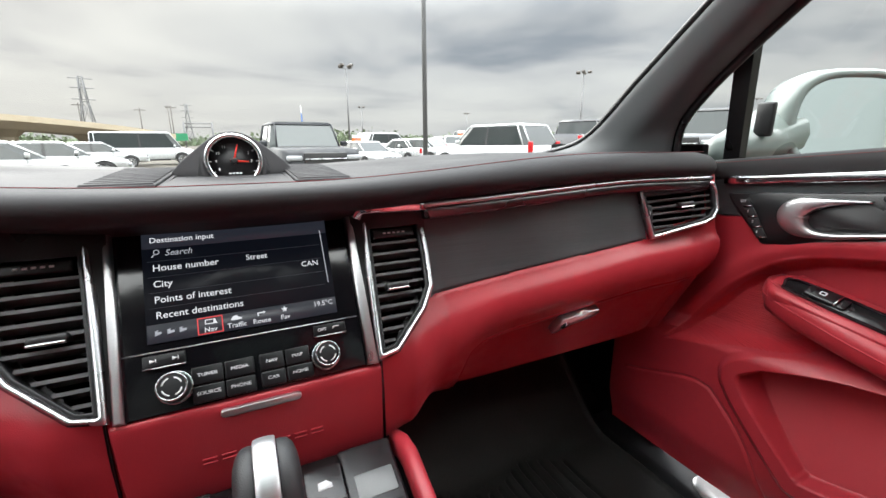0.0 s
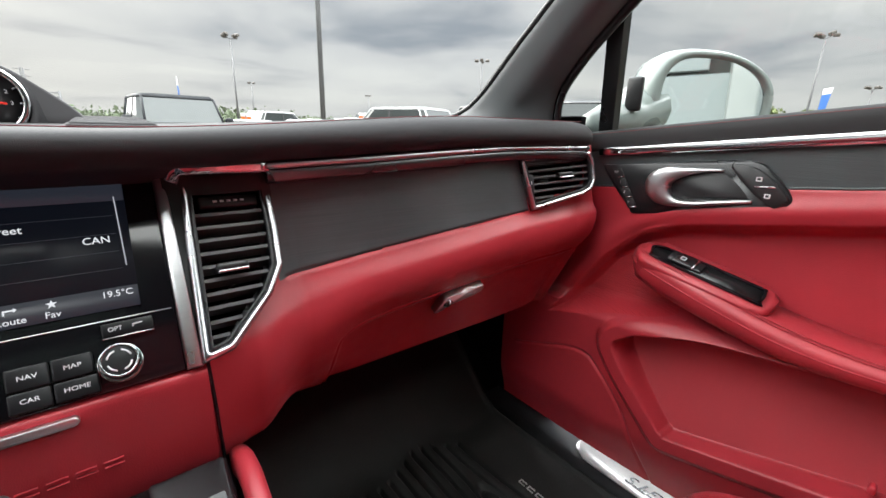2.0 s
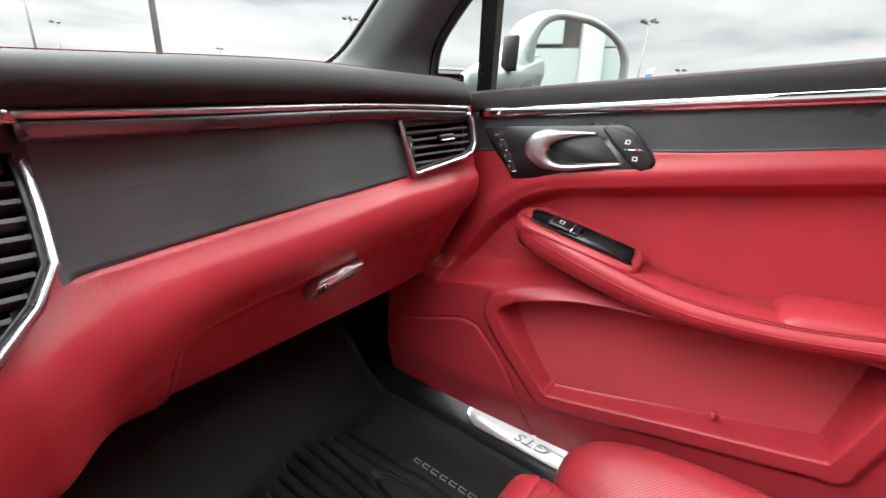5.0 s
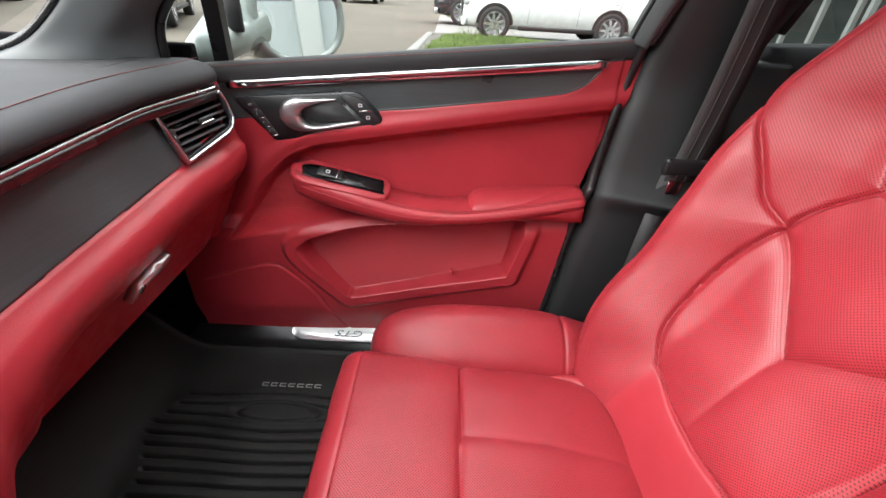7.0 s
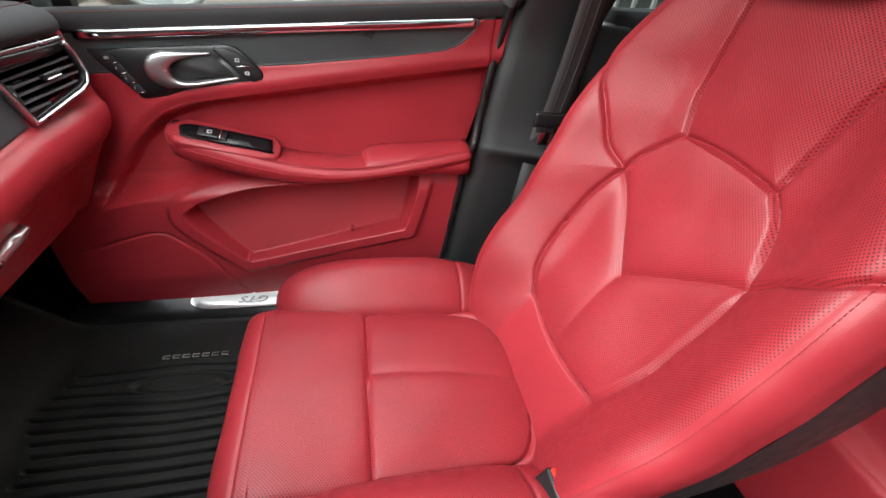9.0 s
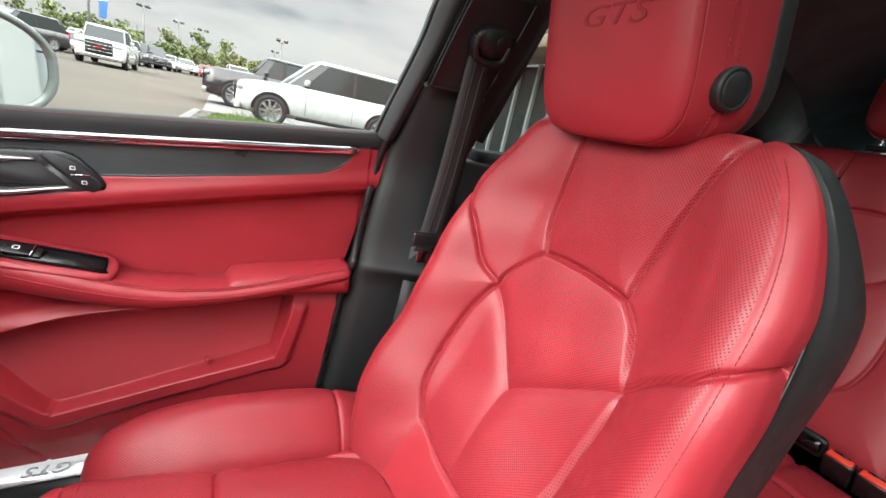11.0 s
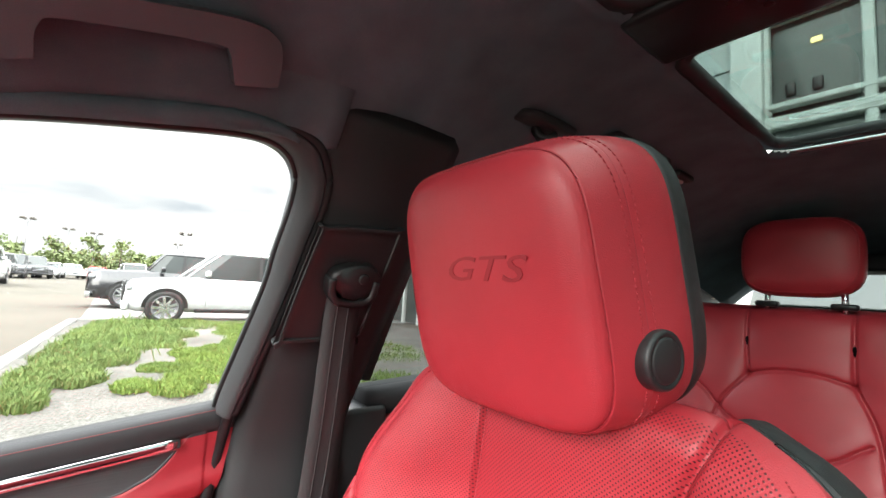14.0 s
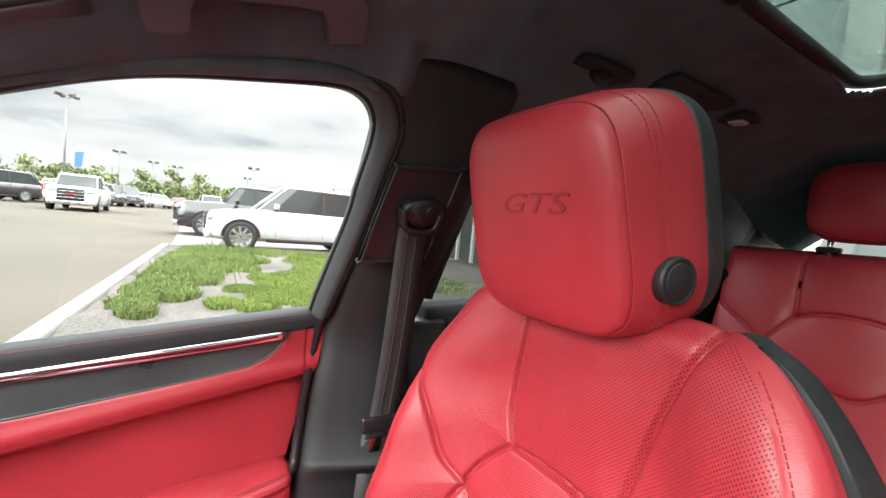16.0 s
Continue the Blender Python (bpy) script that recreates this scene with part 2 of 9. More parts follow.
def seg_dist(U, V, line, closed=False):
    """Distance of every (U, V) to a polyline."""
    line = np.array(line, float)
    if closed:
        line = np.vstack([line, line[:1]])
    best = np.full(U.shape, 1e9)
    for (ax, ay), (bx, by) in zip(line[:-1], line[1:]):
        dx, dy = bx - ax, by - ay
        k = np.clip(((U - ax) * dx + (V - ay) * dy) / (dx * dx + dy * dy + 1e-12), 0, 1)
        best = np.minimum(best, np.hypot(U - ax - k * dx, V - ay - k * dy))
    return best


def inside(U, V, poly):
    poly = np.array(poly, float)
    r = np.zeros(U.shape, bool)
    for (ax, ay), (bx, by) in zip(poly, np.roll(poly, -1, 0)):
        c = (ay > V) != (by > V)
        with np.errstate(divide="ignore", invalid="ignore"):
            r ^= c & (U < (bx - ax) * (V - ay) / (by - ay + 1e-15) + ax)
    return r


def sstep(a, b, x):
    k = np.clip((x - a) / (b - a), 0, 1)
    return k * k * (3 - 2 * k)


def thing(name, label, category, at=(0, 0, 0), group="", kind=""):
    ob = new(name)
    ob.empty_display_size = 0.05
    ob.location = at
    return tagged(ob, label, category, group, kind)


def finish(ob, material, smooth=True):
    if material:
        ob.data.materials.append(material)
    if smooth:
        ob.data.shade_smooth()
    return ob


def world_of(o):
    if o.parent is None:
        return o.matrix_basis.copy()
    return world_of(o.parent) @ o.matrix_parent_inverse @ o.matrix_basis


def put(ob, parent, label=""):
    if parent is not None:
        ob.parent = parent
        ob.matrix_parent_inverse = world_of(parent).inverted()
    if label:
        ob["label"] = label
    return ob


def part(name, bm, material, parent, label="", smooth=True):
    me = bpy.data.meshes.new(name)
    bmesh.ops.recalc_face_normals(bm, faces=bm.faces)
    bm.to_mesh(me)
    bm.free()
    ob = new(name, me)
    finish(ob, material, smooth)
    return put(ob, parent, label)


def mesh_part(name, verts, faces, material, parent, label="", smooth=True, uv=None):
    me = bpy.data.meshes.new(name)
    me.from_pydata([tuple(v) for v in verts], [], [tuple(f) for f in faces])
    if uv is not None:
        lay = me.uv_layers.new(name="metres")
        idx = np.zeros(len(me.loops), int)
        me.loops.foreach_get("vertex_index", idx)
        lay.data.foreach_set("uv", np.asarray(uv, float)[idx].ravel())
    me.update()
    ob = new(name, me)
    finish(ob, material, smooth)
    return put(ob, parent, label)


def sharp(ob, degrees=35):
    """Keep edges steeper than this crisp."""
    ob.data.set_sharp_from_angle(angle=radians(degrees))
    return ob


def sheet(XYZ, region, spec, parent, uv=None, flip=False):
    """A grid surface cut into parts by region number. spec: {number: (name, material, label)}; others are left out."""
    n, m = XYZ.shape[:2]
    idx = np.arange(n * m).reshape(n, m)
    q = np.stack([idx[:-1, :-1], idx[1:, :-1], idx[1:, 1:], idx[:-1, 1:]], -1).reshape(-1, 4)
    if flip:
        q = q[:, ::-1]
    reg = region.reshape(-1)
    V = XYZ.reshape(-1, 3)
    W = None if uv is None else uv.reshape(-1, 2)
    obs = {}
    for k, (name, material, label) in spec.items():
        f = q[reg == k]
        if not len(f):
            continue
        used, inv = np.unique(f, return_inverse=True)
        obs[k] = mesh_part(name, V[used], inv.reshape(-1, 4), material, parent, label, True, None if W is None else W[used])
    return obs


def cells(A):
    """Cell-centre values of a grid of corner values."""
    return (A[:-1, :-1] + A[1:, :-1] + A[1:, 1:] + A[:-1, 1:]) / 4


def normals_of(P):
    du, dv = np.gradient(P, axis=0), np.gradient(P, axis=1)
    n = np.cross(du, dv)
    return n / (np.linalg.norm(n, axis=-1, keepdims=True) + 1e-12)


def rounded_box(sx, sy, sz, r=0.004, seg=3, at=(0, 0, 0), turn=None):
    bm = bmesh.new()
    bmesh.ops.create_cube(bm, size=1.0)
    bmesh.ops.scale(bm, vec=(sx, sy, sz), verts=bm.verts)
    if r > 0:
        bmesh.ops.bevel(bm, geom=bm.edges[:], offset=min(r, 0.49 * min(sx, sy, sz)), segments=seg, profile=0.5, affect="EDGES")
    m = Matrix.Translation(at)
    if turn is not None:
        m = m @ turn.to_4x4()
    bmesh.ops.transform(bm, matrix=m, verts=bm.verts)
    return bm


def tube(points, radius, seg=10, cap=True):
    """A round tube along points (radius: one or one per point)."""
    P = np.array(points, float)
    R = np.full(len(P), radius) if np.isscalar(radius) else np.array(radius, float)
    return sweep(P, [[(R[i] * math.cos(2 * math.pi * k / seg), R[i] * math.sin(2 * math.pi * k / seg)) for k in range(seg)] for i in range(len(P))], cap)


def sweep(P, sections, cap=True, side=None):
    """Closed sections (lists of (a, b)) along points; a runs sideways, b upwards of the path. One section serves all if it is flat."""
    P = np.array(P, float)
    if not isinstance(sections[0][0], (list, tuple, np.ndarray)):
        sections = [sections] * len(P)
    bm = bmesh.new()
    rings = []
    for i, p in enumerate(P):
        d = P[min(i + 1, len(P) - 1)] - P[max(i - 1, 0)]
        d = d / (np.linalg.norm(d) + 1e-12)
        if side is not None:
            a = np.array(side, float)
            a = a - d * (a @ d)
        else:
            ref = np.array([0, 0, 1.0]) if abs(d[2]) < 0.9 else np.array([0, 1.0, 0])
            a = np.cross(d, ref)
        a = a / np.linalg.norm(a)
        b = np.cross(a, d)
        rings.append([bm.verts.new(p + a * u + b * v) for u, v in sections[i]])
    n = len(rings[0])
    for r0, r1 in zip(rings[:-1], rings[1:]):
        for k in range(n):
            bm.faces.new((r0[k], r0[(k + 1) % n], r1[(k + 1) % n], r1[k]))
    if cap:
        bm.faces.new(rings[0][::-1])
        bm.faces.new(rings[-1])
    return bm


def rings_mesh(rings, cap=True, closed=True):
    """Lofts rings of points (same count)."""
    bm = bmesh.new()
    R = [[bm.verts.new(tuple(p)) for p in r] for r in rings]
    n = len(R[0])
    for r0, r1 in zip(R[:-1], R[1:]):
        for k in range(n if closed else n - 1):
            bm.faces.new((r0[k], r0[(k + 1) % n], r1[(k + 1) % n], r1[k]))
    if cap and closed:
        bm.faces.new(R[0][::-1])
        bm.faces.new(R[-1])
    return bm


def round_section(w, h, r, n=5):
    """A rounded rectangle as (a, b) points."""
    out = []
    for cx, cy, a0 in ((w / 2 - r, h / 2 - r, 0), (-w / 2 + r, h / 2 - r, 90), (-w / 2 + r, -h / 2 + r, 180), (w / 2 - r, -h / 2 + r, 270)):
        for k in range(n):
            a = radians(a0 + 90 * k / (n - 1))
            out.append((cx + r * math.cos(a), cy + r * math.sin(a)))
    return out


class Face:
    """A flat working plane: origin, right, up; the third axis points out of it."""

    def __init__(self, o, right, up):
        self.o, self.r = np.array(o, float), np.array(right, float) / np.linalg.norm(right)
        u = np.array(up, float)
        u = u - self.r * (u @ self.r)
        self.u = u / np.linalg.norm(u)
        self.n = np.cross(self.r, self.u)

    def p(self, a, b, c=0.0):
        return self.o + self.r * a + self.u * b + self.n * c

    def matrix(self, a=0, b=0, c=0):
        m = Matrix.Identity(4)
        for i, v in enumerate((self.r, self.u, self.n)):
            for k in range(3):
                m[k][i] = v[k]
        q = self.p(a, b, c)
        for k in range(3):
            m[k][3] = q[k]
        return m


def slab(face, outline, depth, thick, r=0.001, seg=2):
    """A plate with that outline (a, b) on a face: from depth up to depth + thick, edges rounded."""
    bm = bmesh.new()
    lo = [bm.verts.new(face.p(a, b, depth)) for a, b in outline]
    hi = [bm.verts.new(face.p(a, b, depth + thick)) for a, b in outline]
    n = len(outline)
    bm.faces.new(lo[::-1])
    top = bm.faces.new(hi)
    for k in range(n):
        bm.faces.new((lo[k], lo[(k + 1) % n], hi[(k + 1) % n], hi[k]))
    if r > 0:
        bmesh.ops.bevel(bm, geom=list(top.edges), offset=r, segments=seg, profile=0.5, affect="EDGES", clamp_overlap=True)
    return bm


def box_outline(a0, b0, a1, b1, r=0.002, n=4):
    return [(x + (a0 + a1) / 2, y + (b0 + b1) / 2) for x, y in round_section(a1 - a0, b1 - b0, r, n)]


def ring_frame(face, outer, inner, depth, thick, r=0.0008):
    """A frame between two outlines with the same count of points."""
    bm = bmesh.new()
    n = len(outer)
    V = {}
    for key, line, d in (("ol", outer, depth), ("oh", outer, depth + thick), ("il", inner, depth), ("ih", inner, depth + thick)):
        V[key] = [bm.verts.new(face.p(a, b, d)) for a, b in line]
    for k in range(n):
        j = (k + 1) % n
        bm.faces.new((V["oh"][k], V["oh"][j], V["ih"][j], V["ih"][k]))
        bm.faces.new((V["ol"][j], V["ol"][k], V["il"][k], V["il"][j]))
        bm.faces.new((V["ol"][k], V["ol"][j], V["oh"][j], V["oh"][k]))
        bm.faces.new((V["il"][j], V["il"][k], V["ih"][k], V["ih"][j]))
    if r > 0:
        edges = [e for e in bm.edges if all(any(v is w for w in V["oh"] + V["ih"]) for v in e.verts) and len({id(v) for v in e.verts}) == 2]
        bmesh.ops.bevel(bm, geom=edges, offset=r, segments=2, profile=0.5, affect="EDGES", clamp_overlap=True)
    return bm


def offset_outline(pts, d):
    """Moves each corner of a closed outline inwards by d (counter-clockwise outlines)."""
    P = np.array(pts, float)
    area = 0.5 * np.sum(P[:, 0] * np.roll(P[:, 1], -1) - np.roll(P[:, 0], -1) * P[:, 1])
    s = 1 if area > 0 else -1
    out = []
    for i in range(len(P)):
        a, b, c = P[i - 1], P[i], P[(i + 1) % len(P)]
        e0, e1 = (b - a) / (np.linalg.norm(b - a) + 1e-12), (c - b) / (np.linalg.norm(c - b) + 1e-12)
        n0, n1 = np.array([-e0[1], e0[0]]) * s, np.array([-e1[1], e1[0]]) * s
        m = n0 + n1
        m = m / max(0.3, (m @ m) / 2) if (m @ m) > 1e-9 else n0
        out.append(tuple(b + m * d))
    return out


def text_part(name, body, face, a, b, c, size, material, parent, label="", align="LEFT", shear=0.0, depth=0.0003, stretch=1.0, bold=0.0):
    cu = bpy.data.curves.new(name, "FONT")
    cu.body, cu.size, cu.align_x, cu.align_y, cu.shear, cu.extrude, cu.offset = body, size, align, "CENTER", shear, depth, bold
    cu.resolution_u = 3
    tmp = bpy.data.objects.new(name, cu)
    scene.collection.objects.link(tmp)
    bpy.context.view_layer.update()
    me = bpy.data.meshes.new_from_object(tmp.evaluated_get(bpy.context.evaluated_depsgraph_get()))
    me.name = name
    bpy.data.objects.remove(tmp)
    bpy.data.curves.remove(cu)
    me.materials.clear()
    me.transform(face.matrix(a, b, c) @ Matrix.Diagonal((stretch, 1, 1, 1)))
    ob = new(name, me)
    finish(ob, material, False)
    return put(ob, parent, label)


# ---------------------------------------------------------------- the car: plan
CX = -0.009          # car's centre line
SEAT_X = 0.332       # passenger seat's centre line


def strip_z(y):
    return 1.034 + (0.427 - y) * 0.107


def belt_z(y):
    return 1.069 + (0.434 - y) * 0.110


def door_rear(z):
    return -0.293 + (1.10 - z) * 0.2 - 0.5 * np.clip(0.865 - z, 0, 1) * 0.15


CREASE = smooth_line([(0.60, 0.60), (0.49, 0.72), (0.45, 0.79), (0.40, 0.86), (0.344, 0.911), (0.287, 0.936), (0.134, 0.965), (-0.06, 1.0), (-0.32, 1.045)], 8)
RECESS = [(0.49, 0.72), (0.45, 0.79), (0.40, 0.86), (0.344, 0.911), (0.287, 0.936), (0.134, 0.965), (-0.06, 1.0), (-0.32, 1.045), (-0.32, 0.83), (0.1, 0.80), (0.27, 0.775), (0.40, 0.745)]
POCKET = smooth_line([(0.340, 0.700), (0.322, 0.735), (0.285, 0.752), (0.20, 0.772), (0.02, 0.785), (-0.125, 0.795), (-0.140, 0.775), (-0.117, 0.668), (-0.099, 0.656), (0.06, 0.620),
                      (0.222, 0.587), (0.240, 0.589), (0.258, 0.604)], 12, True)
SPEAKER = smooth_line([(0.56, 0.62), (0.512, 0.636), (0.435, 0.664), (0.398, 0.667), (0.375, 0.655), (0.319, 0.593), (0.272, 0.500), (0.25, 0.46)], 6)


def door_depth(Y, Z):
    """How far to the right the door's face lies."""
    X = np.full(Y.shape, 0.744)
    inr = inside(Y, Z, RECESS)
    dr = seg_dist(Y, Z, RECESS, True)
    X = X + np.where(inr, 0.027 * sstep(0, 0.022, dr), 0)
    # rounded shoulder above the recess
    dc = seg_dist(Y, Z, CREASE)
    X = X - np.where(Z > 0.75, np.where(inr, 0.00326 * np.exp(-(dc / 0.010) ** 2), 0.007 * np.exp(-((dc - 0.014) / 0.016) ** 2)), 0)
    low = sstep(0.815, 0.77, Z + 0.10 * np.clip(Y - 0.1, 0, 1)) * (~inr | (Z < 0.80))
    X = X - low * (0.014 + 0.018 * sstep(0.0, 0.45, Y))
    X = X + 0.02 * sstep(0.56, 0.46, Z)
    inp = inside(Y, Z, POCKET)
    dp = seg_dist(Y, Z, POCKET, True)
    X = X + np.where(inp, (0.018 + 0.045 * sstep(0.58, 0.78, Z)) * sstep(0, 0.010, dp) - 0.011 * sstep(0.80, 0.76, Z) * sstep(0.008, 0.0, dp), 0)
    X = X - np.where(~inp, 0.011 * sstep(0.036, 0.020, dp) * sstep(0.80, 0.76, Z), 0)
    X = X + 0.0035 * np.exp(-(seg_dist(Y, Z, SPEAKER) / 0.0028) ** 2)
    return X


def build_door():
    ob = thing("front_door_panel", "red leather and black passenger door panel, door closed", "door panel", (0.76, 0.1, 0.46))
    ny, nz = 470, 370
    e, s = np.linspace(0, 1, ny), np.linspace(0, 1, nz)
    E, S = np.meshgrid(e, s, indexing="ij")
    y_guess = 0.60 + (-0.29 - 0.60) * E
    Z = 0.465 + (strip_z(y_guess) + 0.012 - 0.465) * S
    Y = 0.60 + (door_rear(Z) - 0.60) * E
    X = door_depth(Y, Z)
    Yc, Zc = cells(Y), cells(Z)
    st = strip_z(Yc)
    drop = np.interp(-Yc, [-0.6, -0.1, 0.10, 0.17, 0.20, 0.218, 0.230], [0.058, 0.057, 0.050, 0.045, 0.034, 0.018, 0.0])
    region = np.zeros(Yc.shape, int)
    region[(Zc > st - drop) & (Yc > -0.23)] = 1
    region[Zc > st + 0.004] = 2
    region[inside(Yc, Zc, POCKET) & (seg_dist(Yc, Zc, POCKET, True) > 0.010)] = 3
    mesh_tri = smooth_line([(0.478, 0.727), (0.43, 0.80), (0.36, 0.885), (0.33, 0.86), (0.285, 0.80), (0.27, 0.784), (0.37, 0.757)], 3, True)
    region[inside(Yc, Zc, mesh_tri)] = 4
    X = X - 0.004 * sstep(0.0, 0.004, strip_z(Y) - np.interp(-Y, [-0.6, -0.1, 0.10, 0.17, 0.20, 0.218, 0.230, 0.4], [0.058, 0.057, 0.050, 0.045, 0.034, 0.018, 0.0, -0.2]) - Z) * (Y > -0.26) * sstep(0.90, 0.985, Z) * 0.5
    sheet(np.stack([X, Y, Z], -1), region, {0: ("leather_panel", M_RED, "red leather door skin"), 1: ("trim_strip", M_BRUSH, "brushed black trim inlay"),
          2: ("upper_edge", M_PAD, "black"), 3: ("map_pocket", M_REDFELT, "red lined map pocket"), 4: ("speaker_mesh", M_MESH, "fine red ribbed speaker mesh")}, ob, uv=np.stack([Y, Z], -1))
    # dark edge bead below the inlay
    yb = np.linspace(0.43, -0.2285, 80)
    part("inlay_edge", tube([(float(door_depth(np.array([y]), np.array([strip_z(y)]))[0]) - 0.0006, y, strip_z(y) - float(np.interp(-y, [-0.6, -0.1, 0.10, 0.17, 0.20, 0.218, 0.230], [0.058, 0.057, 0.050, 0.045, 0.034, 0.018, 0.0]))) for y in yb], 0.0019, 6), M_BRUSH, ob)
    # padded black top
    ys = np.linspace(0.520, -0.298, 42)
    rings = []
    for y in ys:
        b = belt_z(y)
        rings.append([(0.7445, y, b - 0.034), (0.7405, y, b - 0.026), (0.739, y, b - 0.014), (0.7415, y, b - 0.004), (0.748, y, b + 0.001), (0.76, y, b + 0.002), (0.792, y, b - 0.002), (0.795, y, b - 0.03)])
    part("belt_pad", rings_mesh(rings), M_PAD, ob, "soft black padded top")
    part("pad_stitching", tube([(0.7424, y, belt_z(y) - 0.0035) for y in ys], 0.0007, 6), M_PADTHREAD, ob, "red contrast stitching")
    ys = np.linspace(0.432, -0.228, 40)
    part("chrome_strip", sweep([(0.7395, y, strip_z(y) + 0.001) for y in ys], round_section(0.010, 0.0155, 0.0047, 5), side=(1, 0, 0)), M_CHROME, ob, "slim polished strip")
    # handle plate
    f = Face((0.7405, 0, 0), (0, -1, 0), (0, 0, 1))
    plate = smooth_line([(-0.419, 1.008), (-0.402, 1.015), (-0.30, 1.027), (-0.212, 1.036), (-0.184, 1.022), (-0.159, 0.995), (-0.161, 0.981), (-0.174, 0.975), (-0.26, 0.958), (-0.35, 0.941), (-0.366, 0.948)], 4, True)
    hp = part("handle_plate", slab(f, plate, -0.004, 0.008, 0.002), M_SATIN, ob, "satin black handle surround")
    cup = smooth_line([(-0.290, 1.012), (-0.240, 1.017), (-0.205, 0.988), (-0.215, 0.984), (-0.270, 0.976), (-0.292, 0.983), (-0.303, 0.998)], 4, True)
    part("handle_cup", slab(f, cup, 0.0032, 0.0012, 0.0008), M_BLACK, hp, "recessed grey-black cup")
    # C-shaped pull: a broad rounded body with two tapering arms
    bow = along([(-0.2390, 1.0208, 0.0035, 0.005), (-0.262, 1.0188, 0.0062, 0.008), (-0.290, 1.0143, 0.0140, 0.011), (-0.314, 1.0060, 0.0300, 0.014), (-0.3240, 0.9910, 0.0390, 0.015), (-0.3150, 0.9760, 0.0300, 0.014),
                 (-0.296, 0.9680, 0.0130, 0.011), (-0.268, 0.9690, 0.0085, 0.009), (-0.235, 0.9760, 0.0070, 0.008), (-0.1985, 0.9828, 0.0055, 0.005)], np.linspace(0, 1, 60))
    rings = []
    for i, (a, b, wd, hg) in enumerate(bow):
        d = bow[min(i + 1, 59), :2] - bow[max(i - 1, 0), :2]
        d = d / np.linalg.norm(d)
        rings.append([f.p(a - d[1] * wd / 2 * math.copysign(abs(math.cos(t)) ** 0.75, math.cos(t)), b + d[0] * wd / 2 * math.copysign(abs(math.cos(t)) ** 0.75, math.cos(t)), 0.003 + hg * max(math.sin(t), 0.0) ** 0.5) for t in np.linspace(0, math.pi, 13)])
    part("door_handle", rings_mesh(rings), M_ALU, hp, "polished metal pull handle")
    lock = smooth_line([(-0.231, 1.026), (-0.213, 1.030), (-0.192, 1.022), (-0.163, 0.995), (-0.166, 0.983), (-0.182, 0.981)], 3, True)
    lk = part("lock_switch", slab(f, lock, 0.003, 0.004, 0.0015), M_BLACK, hp, "lock and unlock rocker")
    part("lock_line", slab(f, [(-0.199, 1.0025), (-0.176, 1.0035), (-0.176, 1.0055), (-0.199, 1.0045)], 0.0065, 0.0012, 0), M_CHROME, hp)
    for a, b in ((-0.196, 1.0135), (-0.183, 0.9925)):
        part("lock_symbol", ring_frame(f, box_outline(a - 0.0035, b - 0.003, a + 0.0035, b + 0.003, 0.001), box_outline(a - 0.002, b - 0.0016, a + 0.002, b + 0.0016, 0.0006), 0.0068, 0.0005, 0), M_PRINT, hp)
    sl = (0.403 - 0.365) / (1.008 - 0.944)
    for k, word in enumerate(("SET", "1", "2", "3")):
        b1 = 1.0075 - 0.0155 * k
        b0 = b1 - 0.0135
        a1, a0 = -0.403 + (1.008 - b1) * sl, -0.403 + (1.008 - b0) * sl
        part("memory_button", slab(f, [(a0, b0), (a0 + 0.014, b0 + 0.003), (a1 + 0.014, b1 + 0.003), (a1, b1)], 0.0035, 0.003, 0.0008), M_BLACK, hp, "seat memory button")
        part("button_line", slab(f, [(a0 + 0.001, b0 + 0.0006), (a0 + 0.0135, b0 + 0.0033), (a0 + 0.0135, b0 + 0.0046), (a0 + 0.001, b0 + 0.0019)], 0.006, 0.0008, 0), M_CHROME, hp)
        text_part("button_text", word, f, a1 + 0.0075, b1 - 0.0035, 0.0068, 0.0052, M_PRINT, hp, align="CENTER", depth=0.0002)
    # armrest: a padded rail whose top dips towards the middle
    sta = [(0.345, 0.748, 0.880, 0.862), (0.338, 0.722, 0.890, 0.846), (0.315, 0.703, 0.888, 0.832), (0.25, 0.695, 0.870, 0.814), (0.19, 0.691, 0.853, 0.801), (0.12, 0.690, 0.836, 0.789),
           (0.05, 0.690, 0.828, 0.790), (-0.03, 0.691, 0.831, 0.798), (-0.12, 0.694, 0.846, 0.812), (-0.20, 0.698, 0.862, 0.828), (-0.238, 0.703, 0.868, 0.835), (-0.250, 0.722, 0.862, 0.842)]
    A = along(sta, np.linspace(0, 1, 70))
    rings = []
    for y, xi, zt, zb in A:
        h = zt - zb
        rings.append([(0.790, y, zt - 0.002), (0.745, y, zt), (xi + 0.018, y, zt - 0.001), (xi + 0.007, y, zt - 0.004), (xi + 0.001, y, zt - 0.25 * h), (xi, y, zt - 0.45 * h), (xi + 0.003, y, zt - 0.7 * h),
                      (xi + 0.012, y, zb + 0.08 * h), (xi + 0.022, y, zb), (0.745, y, zb + 0.005), (0.790, y, zb + 0.006)])
    part("armrest", rings_mesh(rings), M_RED, ob, "padded red leather armrest")
    for off in (0.0075, 0.0115):
        part("armrest_stitching", tube([(xi + off, y, zt - 0.0005 - (0.0115 - off) * 0.5) for y, xi, zt, zb in A[3:-3]], 0.0008, 5), M_THREAD, ob)
    part("armrest_seam", tube([(xi + 0.0002, y, zt - 0.42 * (zt - zb)) for y, xi, zt, zb in A[2:-3]], 0.0010, 5), M_THREAD, ob)
